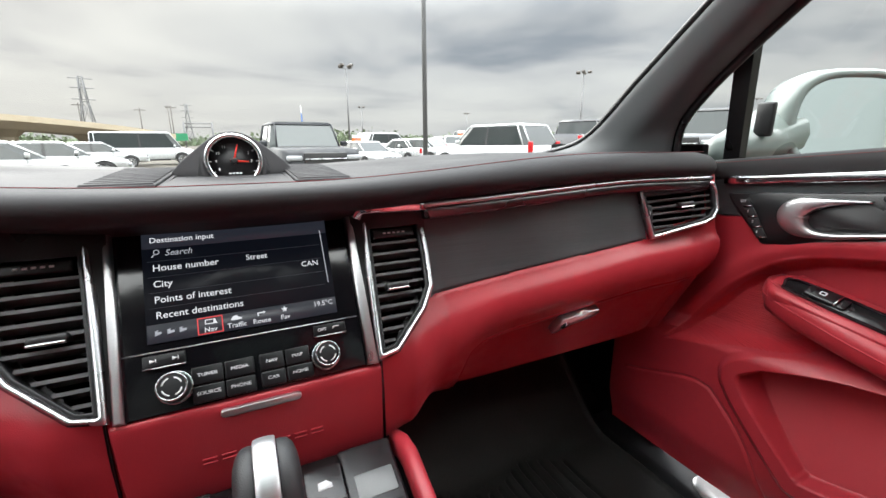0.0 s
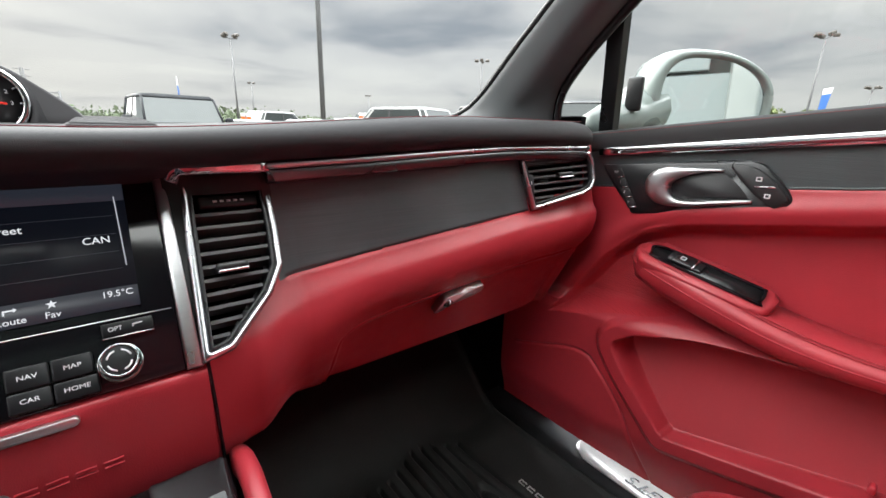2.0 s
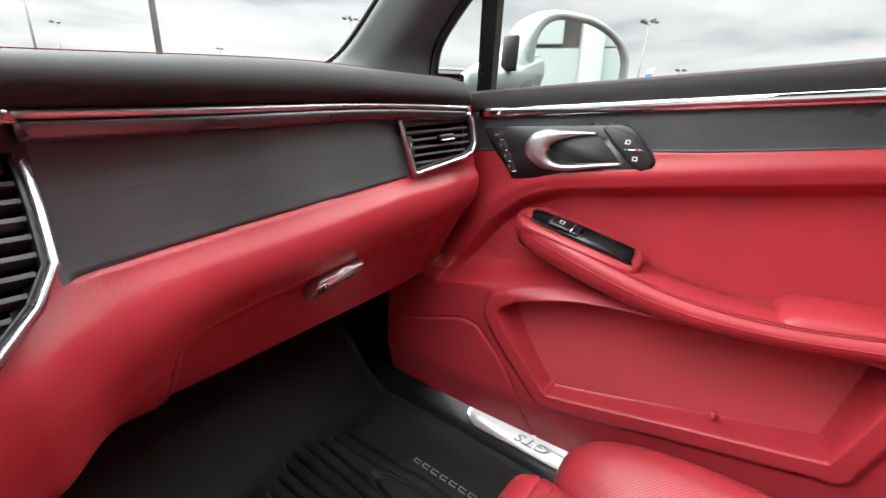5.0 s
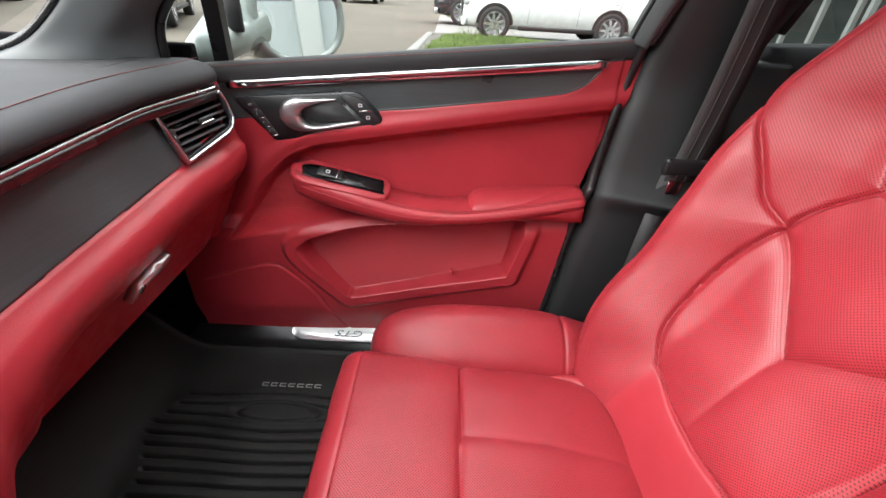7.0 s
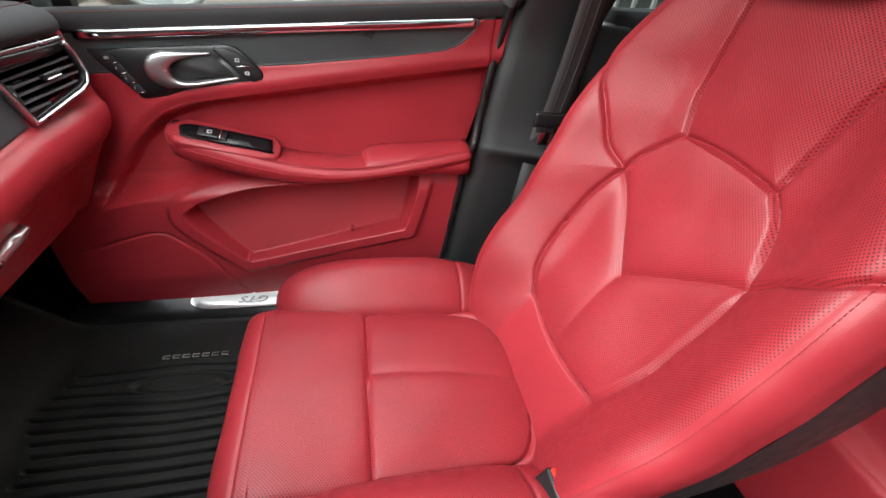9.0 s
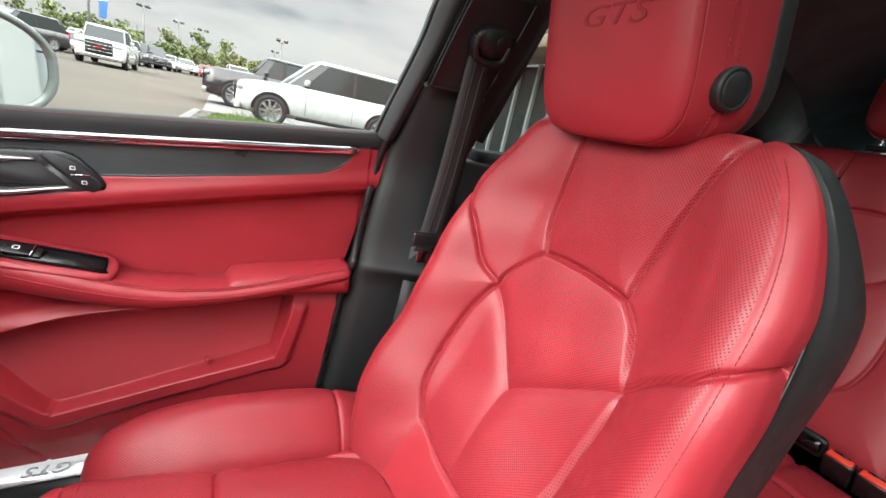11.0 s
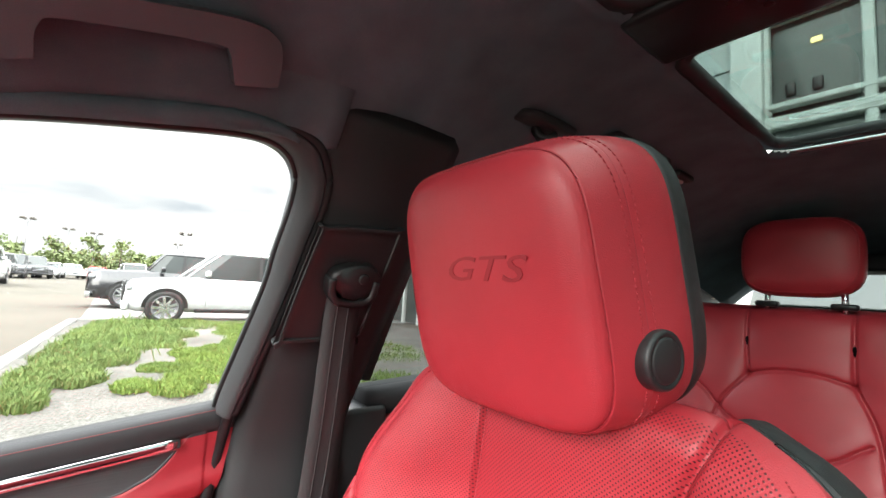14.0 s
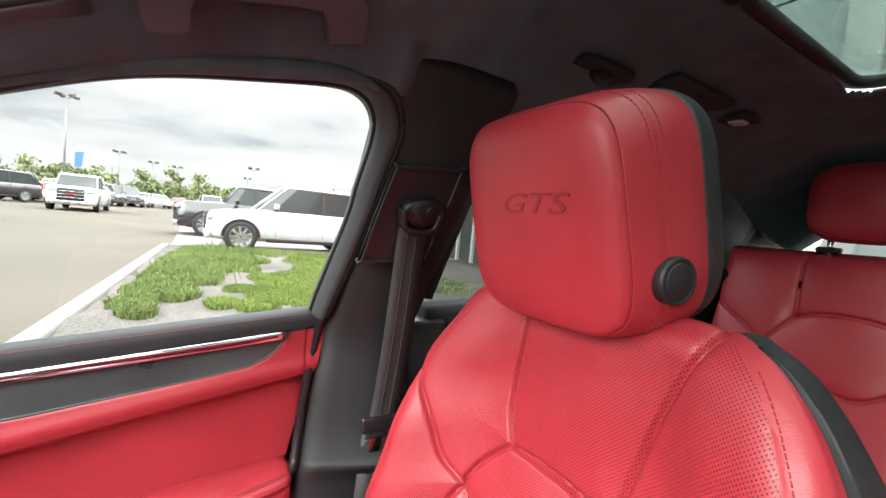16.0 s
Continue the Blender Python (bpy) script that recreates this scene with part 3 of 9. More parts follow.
    # raised elbow pad behind the pull recess
    P = along([(-0.012, 0.822), (-0.03, 0.845), (-0.08, 0.853), (-0.16, 0.861), (-0.244, 0.868)], np.linspace(0, 1, 24))
    part("elbow_pad", rings_mesh([[(0.792, y, z + 0.004), (0.755, y, z), (0.716, y, z - 0.004 - 0.012 * k), (0.706, y, z - 0.012 - 0.012 * k), (0.704, y, 0.815), (0.792, y, 0.815)] for (y, z), k in zip(P, np.linspace(0, 1, 24))]), M_RED, ob)
    # window switch tray on the sloping front end
    sw = Face((0.728, 0.233, 0.8740), (0, -0.150, -0.030), (0.9, 0, 0.36))
    tray = smooth_line([(-0.078, -0.012), (-0.070, 0.012), (0.060, 0.014), (0.076, 0.008), (0.078, -0.016), (0.070, -0.020), (-0.060, -0.020)], 4, True)
    part("switch_block", slab(sw, box_outline(-0.094, -0.034, 0.092, 0.028, 0.020, 6), -0.040, 0.0402, 0.008, 4), M_RED, ob)
    tr = part("switch_tray", ring_frame(sw, tray, offset_outline(tray, 0.0035), 0.0015, 0.003), M_GLOSS, ob, "gloss black switch tray")
    part("tray_floor", slab(sw, offset_outline(tray, 0.003), 0.0015, 0.0006, 0), M_SATIN, tr)
    part("window_switch", slab(sw, box_outline(-0.052, -0.014, -0.014, 0.009, 0.003), 0.002, 0.007, 0.0025), M_SATIN, tr, "window switch")
    part("window_switch", slab(sw, box_outline(-0.012, -0.013, -0.002, 0.008, 0.002), 0.002, 0.005, 0.002), M_SATIN, tr)
    part("switch_symbol", ring_frame(sw, box_outline(-0.036, -0.006, -0.028, 0.002, 0.001), box_outline(-0.0345, -0.0045, -0.0295, 0.0005, 0.0006), 0.0091, 0.0004, 0), M_PRINT, tr)
    part("switch_line", slab(sw, box_outline(-0.0142, -0.014, -0.0128, 0.009, 0.0004), 0.003, 0.006, 0), M_CHROME, tr)
    # small fixings
    f2 = Face((0.7145, 0, 0), (0, -1, 0), (0, 0, 1))
    part("tweeter_slot", slab(f2, [(-0.484, 0.619), (-0.456, 0.629), (-0.456, 0.640), (-0.484, 0.631)], -0.004, 0.006, 0.001), M_BLACK, ob, "small black louvre")
    part("pocket_stop", rounded_box(0.014, 0.008, 0.012, 0.003, at=(0.744, 0.008, 0.652)), M_REDPLAS, ob)
    return ob


def build_window_glass():
    """Front quarter light, its black post, and the main pane."""
    g = thing("front_side_window", "closed clear front side window with a black divider post", "car window", (0.79, 0.1, 1.09))

    def lean(z):
        return 0.785 - 0.40 * (z - 1.07)
    zs = np.linspace(1.06, 1.50, 12)
    k, Zg = np.meshgrid(np.linspace(0, 1, 14), zs, indexing="ij")
    Yg = np.interp(Zg, [1.06, 1.17, 1.25, 1.33, 1.42, 1.50], [0.585, 0.525, 0.43, 0.32, 0.19, 0.07]) * (1 - k) - 0.34 * k
    o = sheet(np.stack([lean(Zg), Yg, Zg], -1), np.zeros((13, 11), int), {0: ("pane", M_SIDEGLASS, "")}, g)
    o[0].visible_shadow = False
    rings = []
    for z in np.linspace(1.05, 1.36, 10):
        y = 0.447 - 0.20 * (z - 1.07)
        x = lean(z)
        rings.append([(x - 0.008, y + 0.018, z), (x - 0.010, y - 0.010, z), (x + 0.006, y - 0.012, z), (x + 0.006, y + 0.020, z)])
    sharp(part("divider_post", rings_mesh(rings), M_SATIN, g, "black divider post"))
    return g


M_MESH = surface("red_ribbed_mesh", (0.36, 0.013, 0.022), 0.6, grain=1.0, scale=110, stretch=(0.1, 0.1, 9.0), wear=0.12, bump_dist=0.002)
build_door()
build_window_glass()


# ---------------------------------------------------------------- dashboard
STATIONS = [
    (0.100, [(.487, 1.030), (.455, .960), (.418, .905), (.396, .872), (.396, .835), (.400, .800), (.408, .757), (.440, .745)]),
    (0.150, [(.480, 1.030), (.458, .960), (.428, .905), (.406, .870), (.404, .835), (.410, .800), (.425, .757), (.460, .745)]),
    (0.210, [(.473, 1.030), (.464, .965), (.452, .913), (.432, .882), (.428, .850), (.438, .815), (.466, .765), (.500, .735)]),
    (0.320, [(.472, 1.034), (.463, .975), (.452, .922), (.436, .896), (.437, .866), (.456, .832), (.485, .770), (.505, .727)]),
    (0.560, [(.468, 1.040), (.458, .990), (.445, .944), (.428, .921), (.428, .890), (.448, .852), (.484, .780), (.505, .727)]),
    (0.660, [(.446, 1.044), (.437, .997), (.427, .952), (.412, .930), (.414, .898), (.437, .860), (.476, .785), (.500, .732)]),
    (0.705, [(.432, 1.046), (.424, 1.00), (.416, .956), (.405, .935), (.410, .902), (.434, .865), (.473, .790), (.500, .740)]),
    (0.722, [(.450, 1.047), (.445, 1.00), (.440, .956), (.434, .935), (.440, .905), (.456, .868), (.485, .795), (.505, .745)]),
    (0.727, [(.500, 1.047), (.500, 1.00), (.500, .956), (.495, .935), (.495, .905), (.500, .868), (.510, .800), (.520, .750)])]


class StackFace(Face):
    """The centre stack's sloping face; the stack stands a little to the left of the middle and is slightly taller than its drawing."""

    def p(self, a, b, c=0.0):
        q = a - CX
        return Face.p(self, CX - 0.0055 + q * (1.030 if q < 0 else 1.012), 0.165 - (0.165 - b) * 1.04, c)


K = StackFace((0, 0.395, 0.871), (1, 0, 0), (0, 0.095, 0.145))
CX2 = CX - 0.0065     # middle line of the stack
VENT_R = [(0.1212, 0.160), (0.1911, 0.1587), (0.1885, 0.112), (0.1847, 0.0749), (0.1695, 0.0503), (0.1298, 0.0123), (0.1104, 0.0085)]
PV = Face((0.566, 0.460, 1.019), (0.111, -0.032, 0.009), (-0.009, 0.02, 0.069))     # passenger vent
PVENT = [(0.0, 0.002), (0.126, 0.003), (0.1315, -0.012), (0.1315, -0.040), (0.122, -0.052), (0.106, -0.058), (0.012, -0.071)]


def trim_low(x):
    return 0.912 + 0.088 * (x - 0.2)


def build_dash():
    ob = thing("dashboard", "black dashboard with red leather lower half and brushed trim", "dashboard", (0.3, 0.5, 0.72))
    nx, ns = 330, 150
    x = np.concatenate([np.linspace(0.100, 0.69, nx - 40, endpoint=False), np.linspace(0.69, 0.727, 40)])
    s = np.linspace(0, 1, ns)
    prof = np.stack([along(p, s) for _, p in STATIONS])          # station, s, (y, z)
    sx = np.array([a for a, _ in STATIONS])
    # smooth between the stations
    knot = smooth_line([(v,) for v in sx], 24)[:, 0]
    kk = np.linspace(0, len(sx) - 1, len(knot))
    pos = np.interp(x, knot, kk)
    lo = np.clip(pos.astype(int), 0, len(sx) - 2)
    w = sstep(0, 1, pos - lo)[:, None]
    w = 0.5 * w + 0.5 * (pos - lo)[:, None]
    Y = prof[lo, :, 0] * (1 - w) + prof[lo + 1, :, 0] * w
    Z = prof[lo, :, 1] * (1 - w) + prof[lo + 1, :, 1] * w
    X = np.repeat(x[:, None], ns, 1)
    # glovebox lid: a shallow step along its outline
    lid = smooth_line([(0.246, 0.70), (0.250, 0.80), (0.262, 0.822), (0.30, 0.832), (0.50, 0.852), (0.690, 0.868), (0.706, 0.855), (0.706, 0.70)], 5)
    dl = seg_dist(X, Z, lid)
    inl = inside(X, Z, lid)
    Y = Y + np.where(inl, 0.013 * sstep(0, 0.016, dl), 0) + 0.004 * np.exp(-(dl / 0.0022) ** 2)
    # seam beside the trim
    tl = np.stack([np.linspace(0.195, 0.57, 30), trim_low(np.linspace(0.195, 0.57, 30))], -1)
    Y = Y + 0.003 * np.exp(-(seg_dist(X, Z, tl) / 0.0018) ** 2)
    Xc, Zc = cells(X), cells(Z)
    region = np.zeros(Xc.shape, int)
    region[(Zc > trim_low(Xc)) & (Xc > 0.185) & (Xc < 0.580)] = 1
    region[(Zc > trim_low(Xc)) & (Xc > 0.575)] = 0
    region[inside(Xc, Zc, lid)] = 2
    v3 = np.array([K.p(a, b) for a, b in VENT_R])
    hole = v3[:, [0, 2]]
    region[inside(Xc, Zc, hole) & (seg_dist(Xc, Zc, hole, True) > 0.004)] = -1
    p3 = np.array([PV.p(a, b) for a, b in PVENT])[:, [0, 2]]
    region[inside(Xc, Zc, p3) & (seg_dist(Xc, Zc, p3, True) > 0.004)] = -1
    low = v3[[6, 5, 4, 3, 2]]
    black = (Xc < 0.192) & (Zc > np.interp(Xc, low[:, 0], low[:, 2]) - 0.003) & (region >= 0)
    region[black] = 3
    # the driver's half mirrors the part beside the stack
    n = int(np.searchsorted(x, 0.42))
    side = region[:n - 1].copy()
    side[side == 2] = 0
    side[(Zc[:n - 1] > trim_low(Xc[:n - 1])) & (Xc[:n - 1] > 0.185)] = 1
    side[(side == 3) & (Xc[:n - 1] > 0.185)] = 1
    sheet(np.stack([2 * CX2 - X, Y, Z], -1)[:n], side, {0: ("driver_knee_pad", M_RED, "red leather lower dash"), 1: ("trim_panel", M_BRUSH, "brushed black trim panel"), 3: ("vent_surround", M_SATIN, "black vent surround")}, ob, uv=np.stack([X, Z], -1)[:n], flip=True)
    sheet(np.stack([X, Y, Z], -1), region, {3: ("vent_surround", M_SATIN, "black vent surround"), 0: ("knee_pad", M_RED, "red leather lower dash"), 1: ("trim_panel", M_BRUSH, "brushed black trim panel"), 2: ("glovebox_lid", M_RED, "closed red glovebox lid")}, ob, uv=np.stack([X, Z], -1))
    # dark joints beside the flap under the screen
    joint = [(y - 0.0012, z) for y, z in along(STATIONS[0][1][3:], np.linspace(0, 1, 30))]
    for sx in (1, -1):
        part("panel_joint", tube([(CX2 + sx * (0.1213 + 0.03 * (0.872 - z)), y, z) for y, z in joint], 0.0017, 6), M_GLOSS, ob)
    # glovebox handle with lock
    gh = Face((0.444, 0.4600, 0.829), (1, -0.10, 0.10), (0, -0.42, 0.85))
    out = smooth_line([(-0.040, -0.018), (-0.030, 0.002), (-0.018, 0.010), (0.036, 0.012), (0.042, 0.006), (0.036, -0.004), (-0.012, -0.010), (-0.030, -0.018)], 5, True)
    h = part("glovebox_handle", slab(gh, out, -0.004, 0.012, 0.004, 3), M_ALU, ob, "satin metal lid handle")
    part("handle_lock", slab(gh, [(-0.021 + 0.0075 * math.cos(k * math.pi / 10), -0.003 + 0.0075 * math.sin(k * math.pi / 10)) for k in range(20)], 0.007, 0.003, 0.001), M_CHROME, h, "round key lock")
    part("key_slot", slab(gh, box_outline(-0.0218, -0.008, -0.0202, 0.002, 0.0004), 0.0098, 0.0006, 0), M_GLOSS, h)
    # padded top with its rolled front edge
    sec = [(0.474, 1.0425), (0.455, 1.0435), (0.444, 1.0475), (0.4375, 1.054), (0.4360, 1.062), (0.4400, 1.071), (0.450, 1.0785), (0.470, 1.0825), (0.53, 1.082), (0.62, 1.080), (0.78, 1.077), (0.98, 1.070), (0.98, 1.02), (0.5, 1.02)]
    rings = []
    for xx in np.concatenate([np.linspace(-0.74, 0.60, 60), np.linspace(0.61, 0.742, 20)]):
        q = abs(xx - CX)
        sink = 0.0142 * sstep(0.50, 0.05, q)
        back = 0.020 * sstep(0.52, 0.68, q) - 0.045 * sstep(0.66, 0.76, q) ** 2 + 0.012 * sstep(0.25, 0.0, q)
        lower = 0.003 * sstep(0.22, 0.14, q)
        under = 0.0105 * sstep(0.58, 0.16, q)
        ring = []
        for i, (a, b) in enumerate(sec):
            k = 1.0 if i < 8 else 0.5 if i < 9 else 0.0
            ring.append((xx, a - back * k, b - sink * ((0.25, 0.25, 0.25, 0.3, 0.7, 1.15, 1.5, 1.7, 1.6, 1.4)[i] if i < 10 else 1.3) - (lower if i < 4 else 0) - under * (1.0, 1.0, 0.85, 0.5, 0.2)[min(i, 4)] * (i < 5) - 0.008 * sstep(0.68, 0.745, q) * (1 if i < 12 else 0)))
        rings.append(ring)
    part("top_pad", rings_mesh(rings), M_PAD, ob, "grained black padded dash top")
    part("pad_stitching", tube([(xx, 0.470 - 0.018 * sstep(0.52, 0.68, abs(xx)), 1.0832 - 0.0240 * sstep(0.50, 0.05, abs(xx - CX))) for xx in np.linspace(-0.6, 0.70, 90)], 0.0005, 5), M_PADTHREAD, ob, "red contrast stitching")
    # bright strip under the pad: the broad piece ends above the vent
    pts = [(xx, 0.4535 - 0.030 * sstep(0.50, 0.70, xx), 1.0255 + 0.0165 * sstep(0.10, 0.62, xx)) for xx in np.linspace(0.185, 0.683, 60)]
    part("chrome_strip", sweep(pts, round_section(0.010, 0.007, 0.003, 4), side=(0, 1, 0)), M_SILVER, ob, "polished strip")
    pts = [(a, b + 0.003, c - 0.0105) for a, b, c in pts]
    part("lower_strip", sweep(pts, round_section(0.012, 0.0145, 0.004, 4), side=(0, 1, 0)), M_DARKCHROME, ob, "dark reflective band")
    pts = [(0.108, 0.480, 1.0135), (0.114, 0.474, 1.0225), (0.130, 0.462, 1.0255), (0.187, 0.4550, 1.0255)]
    part("vent_arch", sweep(smooth_line(pts, 6), round_section(0.011, 0.012, 0.004, 4), side=(0, 1, 0)), M_CHROME, ob)
    return ob


M_DARKCHROME = surface("dark_polished_strip", (0.15, 0.148, 0.150), 0.26, metal=1.0, wear=0.05, rough_var=0.05)
build_dash()


def air_vent(name, f, outline, rows, label, lever_at, tilt=0.0, head=True):
    """A louvred vent on a face: dark box, frames, slats, thumb lever."""
    ob = thing(name, label, "air vent", tuple(f.p(*outline[-1])))
    P = np.array(outline)
    inner, mid = offset_outline(outline, 0.0055), offset_outline(outline, 0.002)
    outer = offset_outline(outline, -0.0042)
    part("chrome_frame", ring_frame(f, outer, mid, -0.004, 0.011, 0.003), M_SILVER, ob, "polished outer frame")
    part("inner_frame", ring_frame(f, mid, inner, -0.012, 0.016, 0.001), M_SATIN, ob, "black inner frame")
    part("duct", slab(f, mid, -0.050, 0.004, 0), M_GLOSS, ob)
    part("duct_wall", ring_frame(f, mid, offset_outline(outline, 0.003), -0.050, 0.045, 0), M_SATIN, ob)
    b0, b1 = P[:, 1].min() + 0.006, P[:, 1].max() - (0.022 if head else 0.004)
    line = np.vstack([np.array(inner), np.array(inner)[:1]])
    for k in range(rows):
        b = b0 + (b1 - b0) * (k + 0.5) / rows
        xs = []
        for (ax, ay), (bx, by) in zip(line[:-1], line[1:]):
            if (ay > b) != (by > b):
                xs.append(ax + (bx - ax) * (b - ay) / (by - ay))
        if len(xs) < 2:
            continue
        a0, a1 = min(xs) - 0.001, max(xs) + 0.001
        sec = [(a0, b - 0.0012, -0.020), (a0, b + 0.0008, -0.003), (a0, b + 0.0040, -0.0030), (a0, b + 0.0034, -0.020)]
        part("slat", rings_mesh([[f.p(a, y + tilt * (a - a0), c) for _, y, c in sec] for a in (a0, a1)]), M_SLAT, ob, smooth=False)
    lx, ly = lever_at
    part("lever", slab(f, box_outline(lx - 0.014, ly - 0.0035, lx + 0.014, ly + 0.0045, 0.003), -0.006, 0.011, 0.003, 3), M_SATIN, ob, "thumb lever")
    part("lever_trim", slab(f, box_outline(lx - 0.013, ly - 0.0052, lx + 0.013, ly - 0.0028, 0.001), -0.004, 0.0105, 0.001), M_CHROME, ob)
    if head:
        top = P[:, 1].max()
        cx = (P[P[:, 1] > top - 0.03][:, 0].min() + P[P[:, 1] > top - 0.03][:, 0].max()) / 2
        part("flow_wheel", slab(f, box_outline(cx - 0.026, top - 0.020, cx + 0.026, top - 0.0085, 0.002), -0.010, 0.010, 0.002), M_SATIN, ob, "flow thumbwheel")
        for i in range(5):
            part("wheel_mark", slab(f, box_outline(cx - 0.014 + 0.006 * i, top - 0.0155, cx - 0.0105 + 0.006 * i, top - 0.0135, 0.0003), 0.0002, 0.0004, 0), M_PRINT, ob)
    return ob


M_SLAT = surface("satin_black_louvre", (0.075, 0.075, 0.078), 0.36, wear=0.06)
air_vent("centre_air_vent", K, VENT_R, 10, "tall black louvred centre vent with a polished frame", (0.1457, 0.0811), head=True)["group"] = "centre air vents"
air_vent("centre_air_vent", K, [(2 * CX - a, b) for a, b in VENT_R[::-1]], 10, "tall black louvred centre vent with a polished frame", (2 * CX - 0.1457, 0.0811), head=True)["group"] = "centre air vents"
pv = air_vent("side_air_vent", PV, PVENT, 6, "black louvred side vent with a polished frame at the dash end", (0.078, -0.026), 0.0, head=False)
part("flow_wheel", slab(PV, box_outline(0.007, -0.048, 0.017, -0.020, 0.003), -0.006, 0.009, 0.002), M_SATIN, pv)
part("wheel_mark", slab(PV, box_outline(0.0095, -0.036, 0.0125, -0.030, 0.001), 0.0025, 0.0008, 0), M_PRINT, pv)


def build_stack():
    ob = thing("infotainment_unit", "gloss black touch screen unit with keys and two knobs, menu lit", "infotainment unit", tuple(K.p(0, 0)))
    part("fascia", slab(K, [(-0.1205, 0.0015), (0.0945, 0.0035), (0.0985, 0.1785), (-0.1245, 0.1765)], -0.014, 0.014, 0.001), M_GLOSS, ob, "gloss black fascia")
    part("fascia_edge", slab(K, box_outline(-0.117, 0.0545, 0.093, 0.0556, 0.0003), 0.0, 0.0008, 0), M_ALU, ob)
    sc = part("screen", slab(K, [(-0.096, 0.0625), (0.0735, 0.0625), (0.0765, 0.168), (-0.097, 0.168)], 0.0005, 0.0006, 0), M_SCREEN, ob, "lit dark navigation menu")
    part("menu_bar", slab(K, [(-0.0955, 0.0627), (0.073, 0.0627), (0.0735, 0.0795), (-0.0955, 0.0795)], 0.0012, 0.0002, 0), M_MENUBAR, sc)
    part("title_bar", slab(K, [(-0.0965, 0.1525), (0.0755, 0.1525), (0.076, 0.1675), (-0.0965, 0.1675)], 0.0012, 0.0002, 0), M_MENUBAR, sc)
    for b in (0.1395, 0.1240, 0.1090, 0.0945):
        part("row_line", slab(K, box_outline(-0.093, b - 0.0002, 0.066, b + 0.0002, 0.0001), 0.0012, 0.0002, 0), M_MENUBAR, sc)
    d = 0.0016
    for word, a, b, size, sh in (("Destination input", -0.0905, 0.1605, 0.0080, 0), ("Search", -0.0785, 0.1470, 0.0088, 0.25), ("House number", -0.0890, 0.1325, 0.0094, 0), ("City", -0.0890, 0.1168, 0.0094, 0),
                                 ("Points of interest", -0.0888, 0.1018, 0.0094, 0), ("Recent destinations", -0.0883, 0.0872, 0.0094, 0)):
        text_part("menu_text", word, K, a, b, d, size, M_WHITELIT if not sh else M_GREYLIT, sc, shear=sh, depth=0.0001, bold=0.00003)
    for word, a, b, size in (("Street", 0.0013, 0.1335, 0.0084), ("CAN", 0.0531, 0.1192, 0.0084), ("19.5°C", 0.0600, 0.0745, 0.0072), ("Nav", -0.0456, 0.0670, 0.0068), ("Traffic", -0.0232, 0.0670, 0.0068),
                             ("Route", -0.0010, 0.0670, 0.0068), ("Fav", 0.0212, 0.0670, 0.0068)):
        text_part("menu_text", word, K, a, b, d, size, M_WHITELIT, sc, align="CENTER", depth=0.0001, bold=0.00002)
    part("scroll_bar", slab(K, box_outline(0.0686, 0.096, 0.0696, 0.156, 0.0004), d, 0.0002, 0), M_GREYLIT, sc)
    part("select_box", ring_frame(K, box_outline(-0.0563, 0.0632, -0.0350, 0.0790, 0.0006), box_outline(-0.0554, 0.0641, -0.0359, 0.0781, 0.0004), d, 0.0003, 0), M_REDLIT, sc, "red selection frame")
    # small icons in the bar
    part("icon", ring_frame(K, box_outline(-0.0500, 0.0722, -0.0410, 0.0768, 0.0005), box_outline(-0.0492, 0.0730, -0.0430, 0.0760, 0.0003), d, 0.0002, 0), M_WHITELIT, sc)
    part("icon", slab(K, [(-0.0425, 0.0722), (-0.0395, 0.0722), (-0.0415, 0.0758)], d, 0.0002, 0), M_WHITELIT, sc)
    part("icon", slab(K, smooth_line([(-0.0275, 0.0722), (-0.0190, 0.0722), (-0.0190, 0.0740), (-0.0212, 0.0745), (-0.0225, 0.0762), (-0.0255, 0.0762), (-0.0275, 0.0740)], 2, True), d, 0.0002, 0), M_WHITELIT, sc)
    part("icon", slab(K, [(-0.0045, 0.0722), (-0.0035, 0.0722), (-0.0035, 0.0745), (0.0010, 0.0745), (0.0010, 0.0735), (0.0030, 0.0752), (0.0010, 0.0768), (0.0010, 0.0757), (-0.0045, 0.0757)], d, 0.0002, 0), M_WHITELIT, sc)
    star = [((0.0034 if k % 2 == 0 else 0.0014) * math.sin(k * math.pi / 5) + 0.0212, (0.0034 if k % 2 == 0 else 0.0014) * math.cos(k * math.pi / 5) + 0.0748) for k in range(10)]
    part("icon", slab(K, star, d, 0.0002, 0), M_WHITELIT, sc)
    for a, wd in ((-0.0895, 0.005), (-0.0800, 0.0055), (-0.0705, 0.0055)):
        part("icon", slab(K, [(a, 0.0690), (a + wd, 0.0705), (a + wd, 0.0725), (a + wd * 0.4, 0.0722), (a + wd * 0.5, 0.0742), (a, 0.0735)], d, 0.0002, 0), M_GREYLIT, sc)
    part("icon", ring_frame(K, [(-0.0850 + 0.0026 * math.cos(k), 0.1485 + 0.0026 * math.sin(k)) for k in np.linspace(0, 2 * math.pi, 13)[:-1]],
                            [(-0.0850 + 0.0018 * math.cos(k), 0.1485 + 0.0018 * math.sin(k)) for k in np.linspace(0, 2 * math.pi, 13)[:-1]], d, 0.0002, 0), M_GREYLIT, sc)
    part("icon", slab(K, [(-0.0894, 0.1440), (-0.0886, 0.1432), (-0.0864, 0.1462), (-0.0870, 0.1468)], d, 0.0002, 0), M_GREYLIT, sc)
